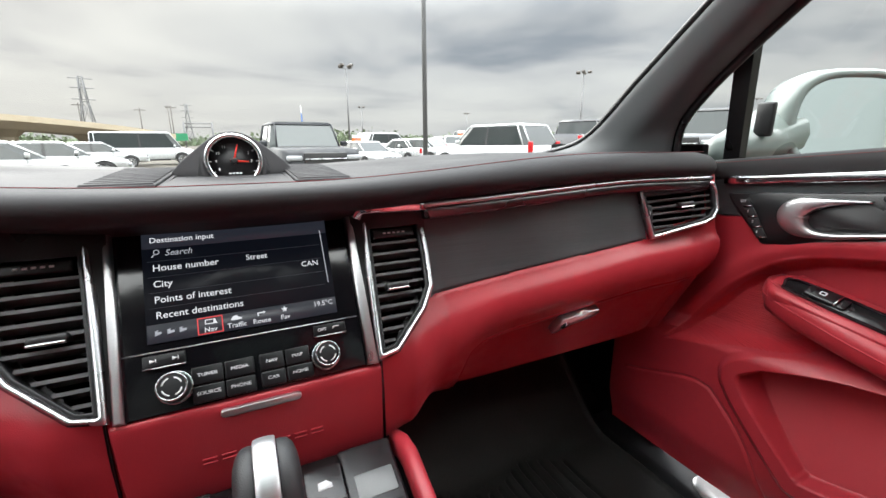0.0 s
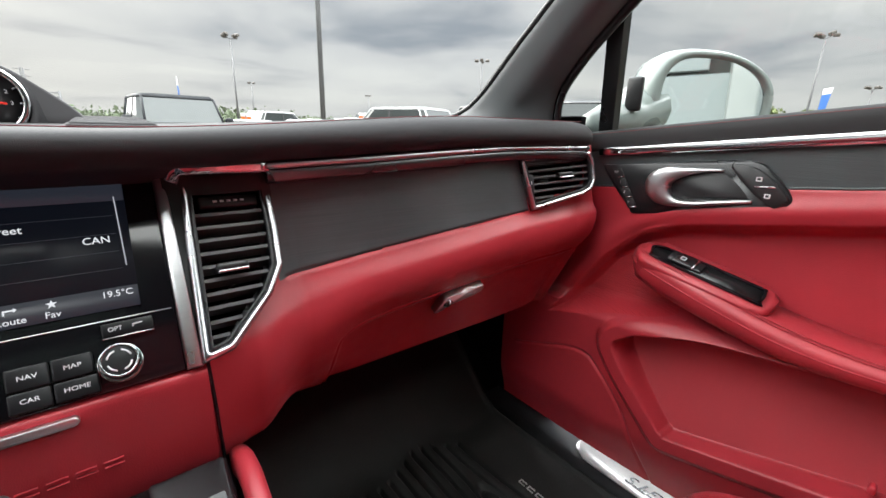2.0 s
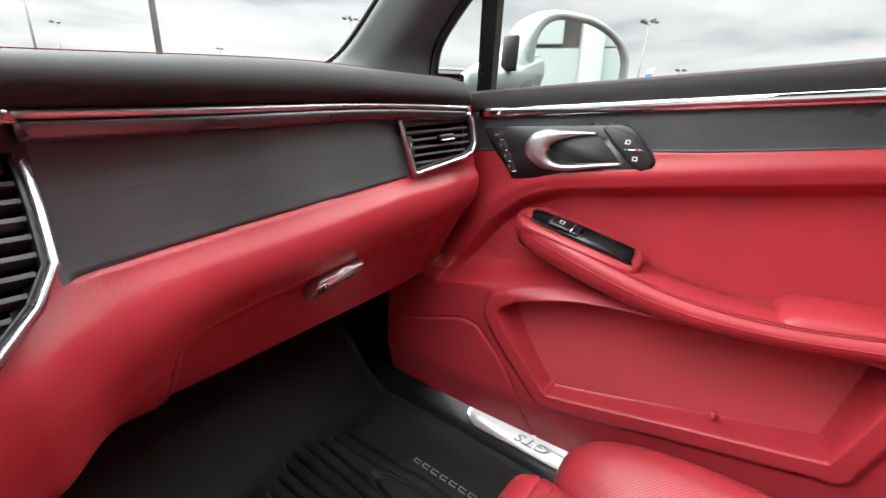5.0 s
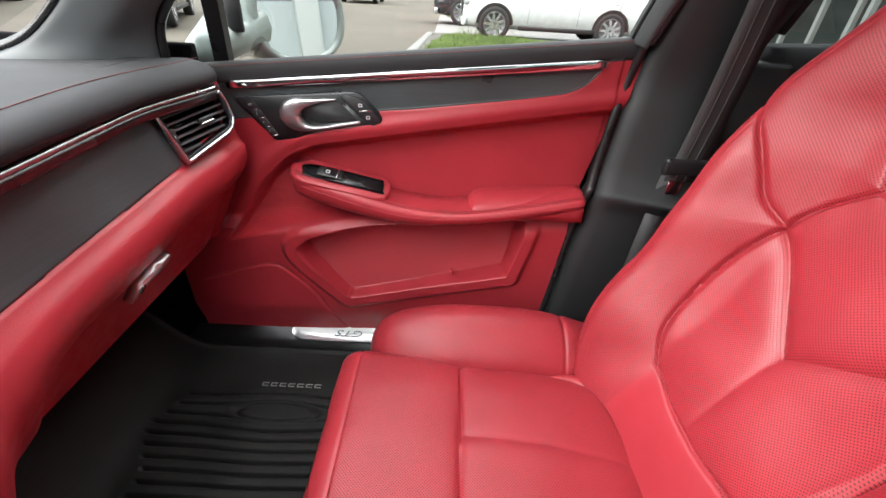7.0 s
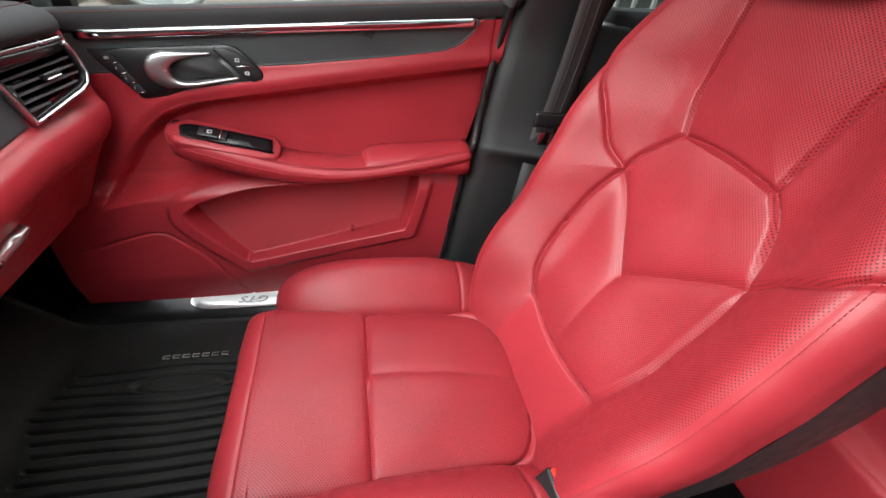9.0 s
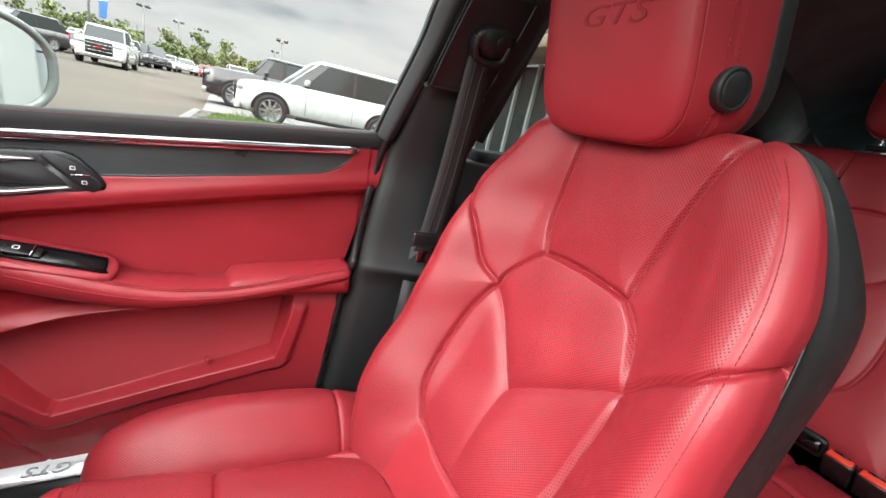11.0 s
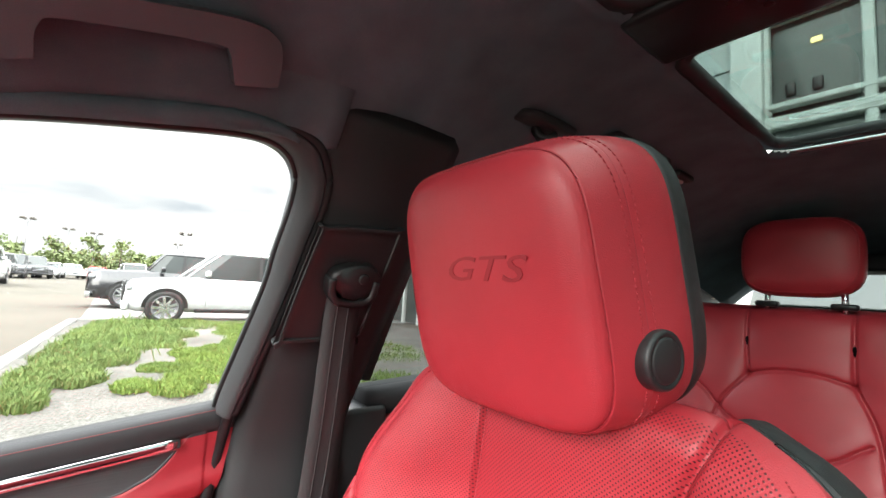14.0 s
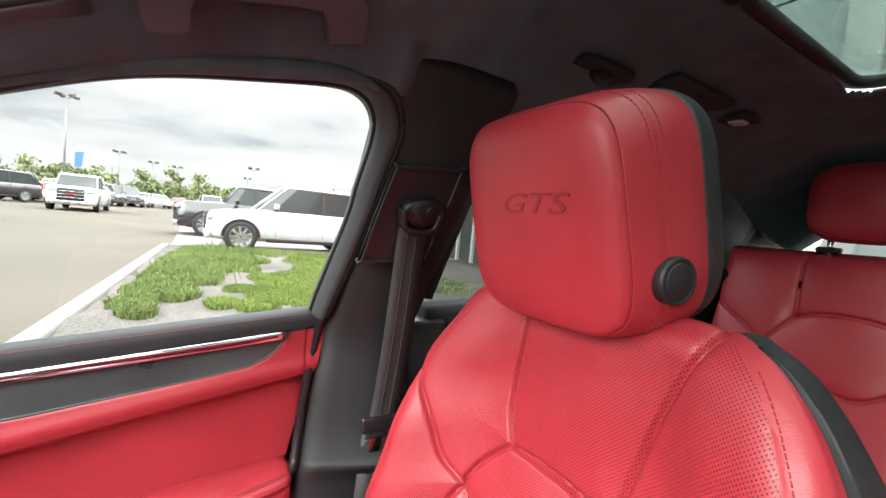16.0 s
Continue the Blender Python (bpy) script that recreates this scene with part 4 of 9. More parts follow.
    # keys
    keys = [("TUNER", -0.0640, -0.0385, 0.0192, 0.0350), ("MEDIA", -0.0375, -0.0125, 0.0192, 0.0350), ("NAV", -0.0080, 0.0145, 0.0192, 0.0350), ("MAP", 0.0155, 0.0385, 0.0192, 0.0350),
            ("SOURCE", -0.0640, -0.0385, 0.0035, 0.0185), ("PHONE", -0.0375, -0.0125, 0.0035, 0.0185), ("CAR", -0.0080, 0.0145, 0.0045, 0.0185), ("HOME", 0.0155, 0.0405, 0.0045, 0.0185)]
    for word, a0, a1, b0, b1 in keys:
        k = part("key", slab(K, box_outline(a0, b0, a1, b1, 0.0015), 0.0, 0.003, 0.0012), M_KEY, ob, "black key")
        text_part("key_text", word, K, (a0 + a1) / 2, (b0 + b1) / 2 + 0.0004, 0.0031, 0.0046, M_PRINT, k, align="CENTER", depth=0.00012, stretch=1.15)
    for a0, a1, word in ((-0.1002, -0.0674, None), (0.0460, 0.0787, "OPT")):
        k = part("key", slab(K, box_outline(a0, 0.0418, a1, 0.0525, 0.001), 0.0, 0.0025, 0.001), M_KEY, ob)
        part("key_line", slab(K, box_outline(a0, 0.0405, a1, 0.0414, 0.0003), 0.0, 0.0028, 0), M_CHROME, k)
        if word:
            text_part("key_text", word, K, a0 + 0.0085, 0.0472, 0.0026, 0.0048, M_PRINT, k, align="CENTER", depth=0.00012)
            part("key_symbol", slab(K, [(0.0650, 0.0462), (0.0660, 0.0462), (0.0668, 0.0478), (0.0720, 0.0482), (0.0720, 0.0490), (0.0655, 0.0488)], 0.0026, 0.0002, 0), M_PRINT, k)
        else:
            for c in (-0.0925, -0.0755):
                part("key_symbol", slab(K, [(c - 0.002, 0.0455), (c + 0.002, 0.0472), (c - 0.002, 0.0490)], 0.0026, 0.0002, 0), M_PRINT, k)
                part("key_symbol", slab(K, box_outline(c + 0.0022, 0.0455, c + 0.0029, 0.0490, 0.0002), 0.0026, 0.0002, 0), M_PRINT, k)
    for a in (-0.0765, 0.0543):
        kn = part("knob", rings_mesh([[K.p(a + r * math.cos(t), 0.0215 + r * math.sin(t), c) for t in np.linspace(0, 2 * math.pi, 33)[:-1]] for r, c in ((0.0140, 0), (0.0140, 0.003), (0.0122, 0.004), (0.0118, 0.017), (0.0108, 0.0185), (0.0095, 0.0188))]), M_SATIN, ob, "rotary knob")
        for r0, r1, c in ((0.0140, 0.0118, 0.0035), (0.0118, 0.0104, 0.0180)):
            part("knob_ring", ring_frame(K, [(a + r0 * math.cos(t), 0.0215 + r0 * math.sin(t)) for t in np.linspace(0, 2 * math.pi, 33)[:-1]],
                                         [(a + r1 * math.cos(t), 0.0215 + r1 * math.sin(t)) for t in np.linspace(0, 2 * math.pi, 33)[:-1]], c, 0.0018, 0.0004), M_CHROME, kn, "bright ring")
        for q in range(4):
            t0 = q * math.pi / 2 + 0.3
            arc = np.linspace(t0, t0 + 1.0, 8)
            part("knob_mark", slab(K, [(a + 0.0080 * math.cos(t), 0.0215 + 0.0080 * math.sin(t)) for t in arc] + [(a + 0.0068 * math.cos(t), 0.0215 + 0.0068 * math.sin(t)) for t in arc[::-1]], 0.0186, 0.0006, 0), M_PRINT, kn)
    # bright side bars
    for bar in ([(0.0948, 0.003), (0.1062, 0.0025), (0.1075, 0.1785), (0.0988, 0.1795)], [(-0.1135, 0.001), (-0.1214, 0.001), (-0.1266, 0.1745), (-0.1195, 0.174)]):
        part("side_bar", slab(K, bar, -0.006, 0.012, 0.0025, 3), M_ALU, ob, "satin metal side bar")
    return ob


M_SCREEN = glow("dark_lit_screen", (0.003, 0.004, 0.007), 0.5)
M_SCREEN.node_tree.nodes["Principled BSDF"].inputs["Roughness"].default_value = 0.25
M_SCREEN.node_tree.nodes["Principled BSDF"].inputs["Specular IOR Level"].default_value = 0.12
M_MENUBAR = glow("menu_bar_grey", (0.018, 0.021, 0.030), 0.5)
M_GREYLIT = glow("lit_grey_text", (0.45, 0.47, 0.52), 0.42)
M_REDLIT = glow("lit_red_frame", (0.75, 0.05, 0.05), 0.55)
build_stack()


def build_lower_stack():
    ob = thing("ashtray_cover", "red leather covered flap with a metal bar below the screen", "flap", (CX, 0.40, 0.75))
    f = Face((CX, 0.3965, 0.868), (1, 0, 0), (0, -0.05, 1))
    P = along([(0.3970, 0.8655), (0.3905, 0.8615), (0.3905, 0.842), (0.3930, 0.81), (0.398, 0.775), (0.403, 0.757), (0.412, 0.752), (0.44, 0.752)], np.linspace(0, 1, 30))
    part("flap", rings_mesh([[(x, y, z) for y, z in P] + [(x, 0.46, 0.752), (x, 0.46, 0.870)] for x in (-0.1340, -0.1330, 0.1035, 0.1045)]), M_RED, ob, "red leather flap")
    bar = Face((-0.0150, 0.3900, 0.8560), (1, 0, 0), (0, -0.02, 1))
    part("pull_bar", slab(bar, box_outline(-0.036, -0.0035, 0.036, 0.0035, 0.0034, 6), -0.002, 0.006, 0.002, 3), M_ALU, ob, "satin metal pull bar")
    # pressed maker's mark, as plain bars
    mk = Face((-0.0150, 0.3920, 0.806), (1, 0, 0), (0, -0.03, 1))
    for i in range(7):
        a = -0.057 + i * 0.0165
        part("pressed_mark", slab(mk, box_outline(a, -0.0018, a + 0.0125, -0.0006, 0.0004), -0.001, 0.0018, 0.0004), M_REDPLAS, ob)
        part("pressed_mark", slab(mk, box_outline(a, 0.0030, a + 0.0125, 0.0042, 0.0004), -0.001, 0.0016, 0.0004), M_REDPLAS, ob)
    return ob


build_lower_stack()


def build_clock():
    ob = thing("dash_clock", "round black analogue clock with red needles in a dash pod", "clock", (-0.011, 0.62, 1.055))
    c = np.array([-0.0150, 0.590, 1.0785])
    ax = np.array([0.03, -0.97, 0.20])
    ax /= np.linalg.norm(ax)
    f = Face(c, (1, 0.03, 0), (0, 0.2, 1))
    circ = np.linspace(0, 2 * math.pi, 49)[:-1]
    R = 0.0288
    rings = []
    for k, (r, d) in enumerate(((R + 0.0035, -0.006), (R + 0.0045, 0.001), (R + 0.0075, -0.002), (R + 0.012, -0.014), (R + 0.018, -0.04), (R + 0.022, -0.08), (R + 0.012, -0.12))):
        rings.append([f.p(r * math.cos(t) * (1 + 0.32 * max(0, -math.sin(t)) * k / 4), max(r * math.sin(t) - 0.002 * k, -0.034), d) for t in circ])
    part("pod", rings_mesh(rings, cap=False), M_PAD, ob, "grained black pod")
    arch = np.linspace(math.pi, 0, 25)
    rings = []
    for y, k, lift in ((0.600, 1.0, 0.0), (0.604, 1.05, 0.0015), (0.64, 1.06, 0.001), (0.70, 0.98, -0.004), (0.76, 0.80, -0.016), (0.80, 0.5, -0.032)):
        rings.append([(c[0] - 0.088 * k, y, 1.050)] + [(c[0] + (0.0365 * k + 0.030 * (1 - math.sin(t)) ** 2) * math.cos(t), y, 1.0675 + (0.0448 + lift) * math.sin(t) ** 0.8) for t in arch] + [(c[0] + 0.084 * k, y, 1.050)])
    part("pod_base", rings_mesh(rings), M_PAD, ob, "flared grained pod base")
    part("bezel", ring_frame(f, [((R + 0.0045) * math.cos(t), (R + 0.0045) * math.sin(t)) for t in circ], [((R - 0.001) * math.cos(t), (R - 0.001) * math.sin(t)) for t in circ], -0.004, 0.008, 0.002), M_CHROME, ob, "polished bezel")
    part("dial", slab(f, [(R * math.cos(t), R * math.sin(t)) for t in circ], -0.010, 0.003, 0), M_DIAL, ob, "black dial")
    for h in range(12):
        t = math.pi / 2 - h * math.pi / 6
        a, b = math.cos(t), math.sin(t)
        n = np.array([-b, a])
        p0, p1 = np.array([a, b]) * R * 0.97, np.array([a, b]) * R * 0.88
        part("tick", slab(f, [tuple(p0 + n * 0.0006), tuple(p0 - n * 0.0006), tuple(p1 - n * 0.0006), tuple(p1 + n * 0.0006)], -0.0068, 0.0006, 0), M_PRINT, ob)
        if h in (1, 2, 3, 8, 9, 10, 11):
            text_part("numeral", str(h), f, a * R * 0.70, b * R * 0.70, -0.0066, 0.0048, M_PRINT, ob, align="CENTER", depth=0.0001)
    for ang, ln, wd in ((75, 0.0215, 0.0012), (-4, 0.017, 0.0016)):
        t = radians(ang)
        dv, n = np.array([math.cos(t), math.sin(t)]), np.array([-math.sin(t), math.cos(t)])
        part("needle", slab(f, [tuple(-dv * 0.004 + n * wd), tuple(-dv * 0.004 - n * wd), tuple(dv * ln - n * wd * 0.5), tuple(dv * ln + n * wd * 0.5)], -0.0055, 0.001, 0), M_NEEDLE, ob, "red needle")
    part("hub", slab(f, [(0.004 * math.cos(t), 0.004 * math.sin(t)) for t in circ[::3]], -0.0058, 0.003, 0.001), M_SATIN, ob)
    for i in range(4):
        part("dial_mark", slab(f, box_outline(-0.0075 + 0.004 * i, -0.0165, -0.0045 + 0.004 * i, -0.0142, 0.0003), -0.0068, 0.0004, 0), M_PRINT, ob)
    return ob


M_DIAL = surface("clock_dial_black", (0.008, 0.008, 0.009), 0.4)
M_NEEDLE = surface("red_needle", (0.75, 0.03, 0.02), 0.4)
build_clock()


def dash_grille(name, x0, x1, y0, y1, z, n, label, rise=0.0):
    ob = thing(name, label, "grille", ((x0 + x1) / 2, (y0 + y1) / 2, z))
    tip = Euler((math.atan(rise), 0, 0)).to_matrix()
    part("tray", rounded_box(x1 - x0, (y1 - y0) * 1.005, 0.004, 0.0015, 2, at=((x0 + x1) / 2, (y0 + y1) / 2, z + rise * (y1 - y0) / 2), turn=tip), M_PAD, ob)
    if rise:
        part("tray_side", rings_mesh([[(x, y0 - 0.004, z - 0.012), (x, y1 + 0.012, z - 0.012), (x, y1 + 0.004, z + rise * (y1 - y0) - 0.001), (x, y0 + 0.004, z - 0.001)] for x in (x0 - 0.004, x1 + 0.004)]), M_PAD, ob, "grained black plinth", smooth=False)
    for i in range(n):
        y = y0 + (y1 - y0) * (i + 0.5) / n
        part("rib", rounded_box(x1 - x0 - 0.004, 0.0075, 0.005, 0.0012, 1, at=((x0 + x1) / 2, y, z + 0.0012 + rise * (y - y0)), turn=tip), M_PAD, ob)
    return ob


dash_grille("dash_speaker_grille", -0.146, -0.084, 0.475, 0.670, 1.0592, 12, "ribbed black speaker grille set in the dash top", 0.030)["group"] = "dash grilles"
dash_grille("dash_speaker_grille", 0.044, 0.106, 0.475, 0.670, 1.0592, 12, "ribbed black speaker grille set in the dash top", 0.030)["group"] = "dash grilles"
dash_grille("side_demister_grille", 0.575, 0.672, 0.520, 0.550, 1.0790, 4, "small black demister slot at the dash end")


# ---------------------------------------------------------------- passenger seat
BACK = [(-.275, .585, .225, .5), (-.31, .66, .255, .8), (-.35, .74, .272, 1), (-.395, .82, .28, 1), (-.43, .92, .282, 1), (-.458, 1.02, .279, .95),
        (-.468, 1.09, .271, .72), (-.470, 1.145, .256, .48), (-.472, 1.19, .234, .28), (-.475, 1.22, .213, .16), (-.482, 1.237, .194, .08), (-.495, 1.247, .170, 0), (-.512, 1.251, .152, 0), (-.526, 1.248, .138, 0)]
SECT = [(0, 0), (.35, 0), (.5, .012), (.68, .055), (.82, .085), (.93, .08), (.985, .055), (1, .02), (1.035, -.006), (1.055, -.035), (1.03, -.07), (.86, -.10), (.4, -.115), (0, -.12)]
S_YOKE_L = [(.083, 1.235), (.089, 1.169), (.097, 1.087), (.082, 1.029)]
S_YOKE_R = [(-.146, 1.275), (-.143, 1.25), (-.137, 1.230), (-.119, 1.187), (-.100, 1.125), (-.087, 1.070), (-.083, 1.027)]
S_TOP = [(.082, 1.029), (.03, 1.034), (-.02, 1.033), (-.083, 1.027)]
S_ARC_L = [(.082, 1.029), (.118, .991), (.137, .948), (.155, .882), (.158, .805), (.143, .74), (.116, .694)]
S_ARC_R = [(-.083, 1.027), (-.107, 1.005), (-.122, .977), (-.139, .932), (-.140, .86), (-.138, .79), (-.130, .74), (-.118, .694)]
S_LOW = [(.116, .694), (.04, .680), (-.04, .680), (-.118, .694)]
S_WING_L = [(.137, .948), (.168, .972), (.192, 1.014), (.219, 1.055), (.27, 1.095)]
S_WING_R = [(-.139, .932), (-.168, .968), (-.220, 1.015), (-.245, 1.035), (-.275, 1.050)]
STAR = (.015, .825)


def build_seat():
    ob = thing("front_seat", "red perforated leather passenger seat with black shell", "car seat", (SEAT_X, -0.15, 0.44))
    na, nt = 640, 680
    base = np.linspace(-1, 1, na)
    a = np.sign(base) * np.interp(np.abs(base), [0, 0.85, 1], [0, 0.56, 1])
    t = np.linspace(0, 1, nt)
    prof, sec = along(BACK, t), along(SECT, np.abs(a))
    A, T = np.meshgrid(np.arange(na), np.arange(nt), indexing="ij")
    lean = np.where(np.abs(a)[A] > 0.53, 1 - (sec[A, 0] - 1) * sstep(1.12, 0.95, prof[T, 1]) * 0.7, 1.0)      # the shell stands out beside the shoulders
    U = np.sign(a)[A] * sec[A, 0] * lean * prof[T, 2]
    U = U * np.where(U > 0, 1 - 0.07 * sstep(1.10, 1.21, prof[T, 1]), 1.0)
    Y = prof[T, 0] + sec[A, 1] * np.where(sec[A, 1] > 0, prof[T, 3], 1)
    # the shell falls away behind the crest
    Z = prof[T, 1] + np.where(sec[A, 1] < 0, np.interp(-sec[A, 1], [0, 0.035, 0.10], [0.0, 0.10, 0.95]) * sec[A, 1] * sstep(1.08, 1.20, prof[T, 1]), 0)
    P = np.stack([SEAT_X + U, Y, Z], -1)
    N = -normals_of(P)
    if N[na // 2, nt // 2, 1] < 0:
        N = -N
    front = np.abs(a)[A] < 0.53
    seams = [smooth_line(s, 6) for s in (S_YOKE_L, S_YOKE_R, S_TOP, S_ARC_L, S_ARC_R, S_LOW, S_WING_L, S_WING_R)]
    d = np.minimum.reduce([seg_dist(U, Z, s) for s in seams])
    soft = np.minimum.reduce([seg_dist(U, Z, [STAR, q]) for q in ((.137, .945), (-.139, .932))])
    soft2 = seg_dist(U, Z, [STAR, (.005, .69)])
    stitch_a = 4.5 / 13
    d_st = np.abs(np.abs(a)[A] - stitch_a) * 0.30 + np.where(Z > 1.19, (Z - 1.19) * 0.5, 0)
    H = -0.0062 * np.exp(-(d / 0.0036) ** 2) + 0.0065 * (1 - np.exp(-d / 0.024)) - 0.0065
    H += -0.0008 * np.exp(-(d_st / 0.0030) ** 2)
    # soft facets meeting at a point
    inl = inside(U, Z, np.vstack([smooth_line(S_ARC_L, 6), smooth_line(S_LOW, 6)[1:], smooth_line(S_ARC_R, 6)[::-1]]))
    H += np.where(inl, -0.012 * np.exp(-soft / 0.011) - 0.005 * np.exp(-soft2 / 0.014) + 0.004, 0)
    # slow unevenness of worn hide
    H += 0.0012 * np.sin(U * 41 + Z * 23) * np.sin(Z * 37 - U * 17) * front
    P0, P = P, P + N * np.where(front, H, -0.003)[..., None]
    ARC = np.concatenate([np.zeros((1, nt)), np.cumsum(np.linalg.norm(np.diff(P0, axis=0), axis=2), 0)])
    ARC = ARC - ARC[na // 2]
    RUN = np.concatenate([[0], np.cumsum(np.hypot(*np.diff(prof[:, :2], axis=0).T))])[T]
    Uc, Zc, Ac = cells(U), cells(Z), np.abs(cells(a[A]))
    w5l = np.interp(Uc, [.137, .168, .192, .219, .27], [.948, .972, 1.014, 1.055, 1.095])
    w5r = np.interp(-Uc, [.139, .168, .220, .245, .275], [.932, .968, 1.015, 1.035, 1.050])
    region = np.where(Uc > 0, np.where(Zc > w5l, 1, 3), np.where(Zc > w5r, 2, 4))
    yoke = np.vstack([smooth_line(S_YOKE_L, 6), smooth_line(S_TOP, 6)[1:], smooth_line(S_YOKE_R, 6)[::-1], [(-.16, 1.40), (.083, 1.40)]])
    region[inside(Uc, Zc, yoke)] = 0
    lower = np.vstack([smooth_line(S_ARC_L, 6), smooth_line(S_LOW, 6)[1:], smooth_line(S_ARC_R, 6)[::-1]])
    region[inside(Uc, Zc, lower)] = 5
    pent = np.vstack([[STAR], [(.137, .945)], smooth_line([(.137, .948), (.118, .991), (.082, 1.029)], 6), smooth_line(S_TOP, 6)[1:], smooth_line([(-.083, 1.027), (-.107, 1.005), (-.122, .977), (-.139, .932)], 6)])
    region[inside(Uc, Zc, pent)] = 6
    region[(Ac > stitch_a) & (Ac < 0.53)] = np.where(Uc > 0, 7, 8)[(Ac > stitch_a) & (Ac < 0.53)]
    region[(Zc < 0.682) & (np.abs(Uc) < 0.115)] = 10
    region[:, int(nt * 0.84):] = 9
    region[Ac >= 0.53] = 11
    sheet(P, region, {0: ("yoke_panel", M_REDP, "perforated"), 1: ("wing_panel", M_REDP, "perforated"), 2: ("wing_panel", M_REDP, "perforated"), 3: ("back_bolster", M_REDP, "perforated"), 4: ("back_bolster", M_REDP, "perforated"),
                      5: ("lumbar_panel", M_REDP, "perforated"), 6: ("centre_panel", M_REDP, "perforated"), 7: ("side_border", M_RED, ""), 8: ("side_border", M_RED, ""), 9: ("top_edge", M_RED, ""),
                      10: ("lower_edge", M_RED, ""), 11: ("back_shell", M_SHELL, "black leather back shell")}, ob, uv=np.stack([ARC, RUN], -1))
    # raised stitches along the borders, and the piping beside the shell
    for s in (-1, 1):
        i0 = int(np.argmin(np.abs(a - s * (stitch_a + 0.020))))
        for i in (i0,):
            line = P[i, 65:int(nt * 0.73)]
            run = np.concatenate([[0], np.cumsum(np.linalg.norm(np.diff(line, axis=0), axis=1))])
            bm = bmesh.new()
            for k in np.arange(0, run[-1], 0.0058):
                q0, q1 = (np.array([np.interp(k + e, run, line[:, c]) for c in range(3)]) for e in (0, 0.0040))
                nn = N[i, 65 + int(np.searchsorted(run, k))] * 0.0004
                stitch_piece(bm, q0 + nn, q1 + nn, 0.0007)
            me = part("stitching", bm, M_THREAD, ob)
        i1 = int(np.argmin(np.abs(a - s * 0.53)))
        part("piping", tube(P[i1, 6:int(nt * 0.83):5], 0.0018, 6), M_SATIN, ob, "thin dark piping")
    return ob


def stitch_piece(bm, p, q, r):
    """One short raised stitch between two points."""
    d = q - p
    d = d / (np.linalg.norm(d) + 1e-12)
    s = np.cross(d, [0.3, 1, 0.2])
    s = s / np.linalg.norm(s) * r
    u = np.cross(d, s)
    R = [[bm.verts.new(c + v) for v in (s, u, -s, -u)] for c in (p, p * 0.5 + q * 0.5 + u * 0.0, q)]
    for r0, r1 in zip(R[:-1], R[1:]):
        for k in range(4):
            bm.faces.new((r0[k], r0[(k + 1) % 4], r1[(k + 1) % 4], r1[k]))
    bm.faces.new(R[0][::-1]); bm.faces.new(R[-1])


M_SHELL = leather("black_leather", (0.022, 0.022, 0.023), False, 0.5)
seat_ob = build_seat()


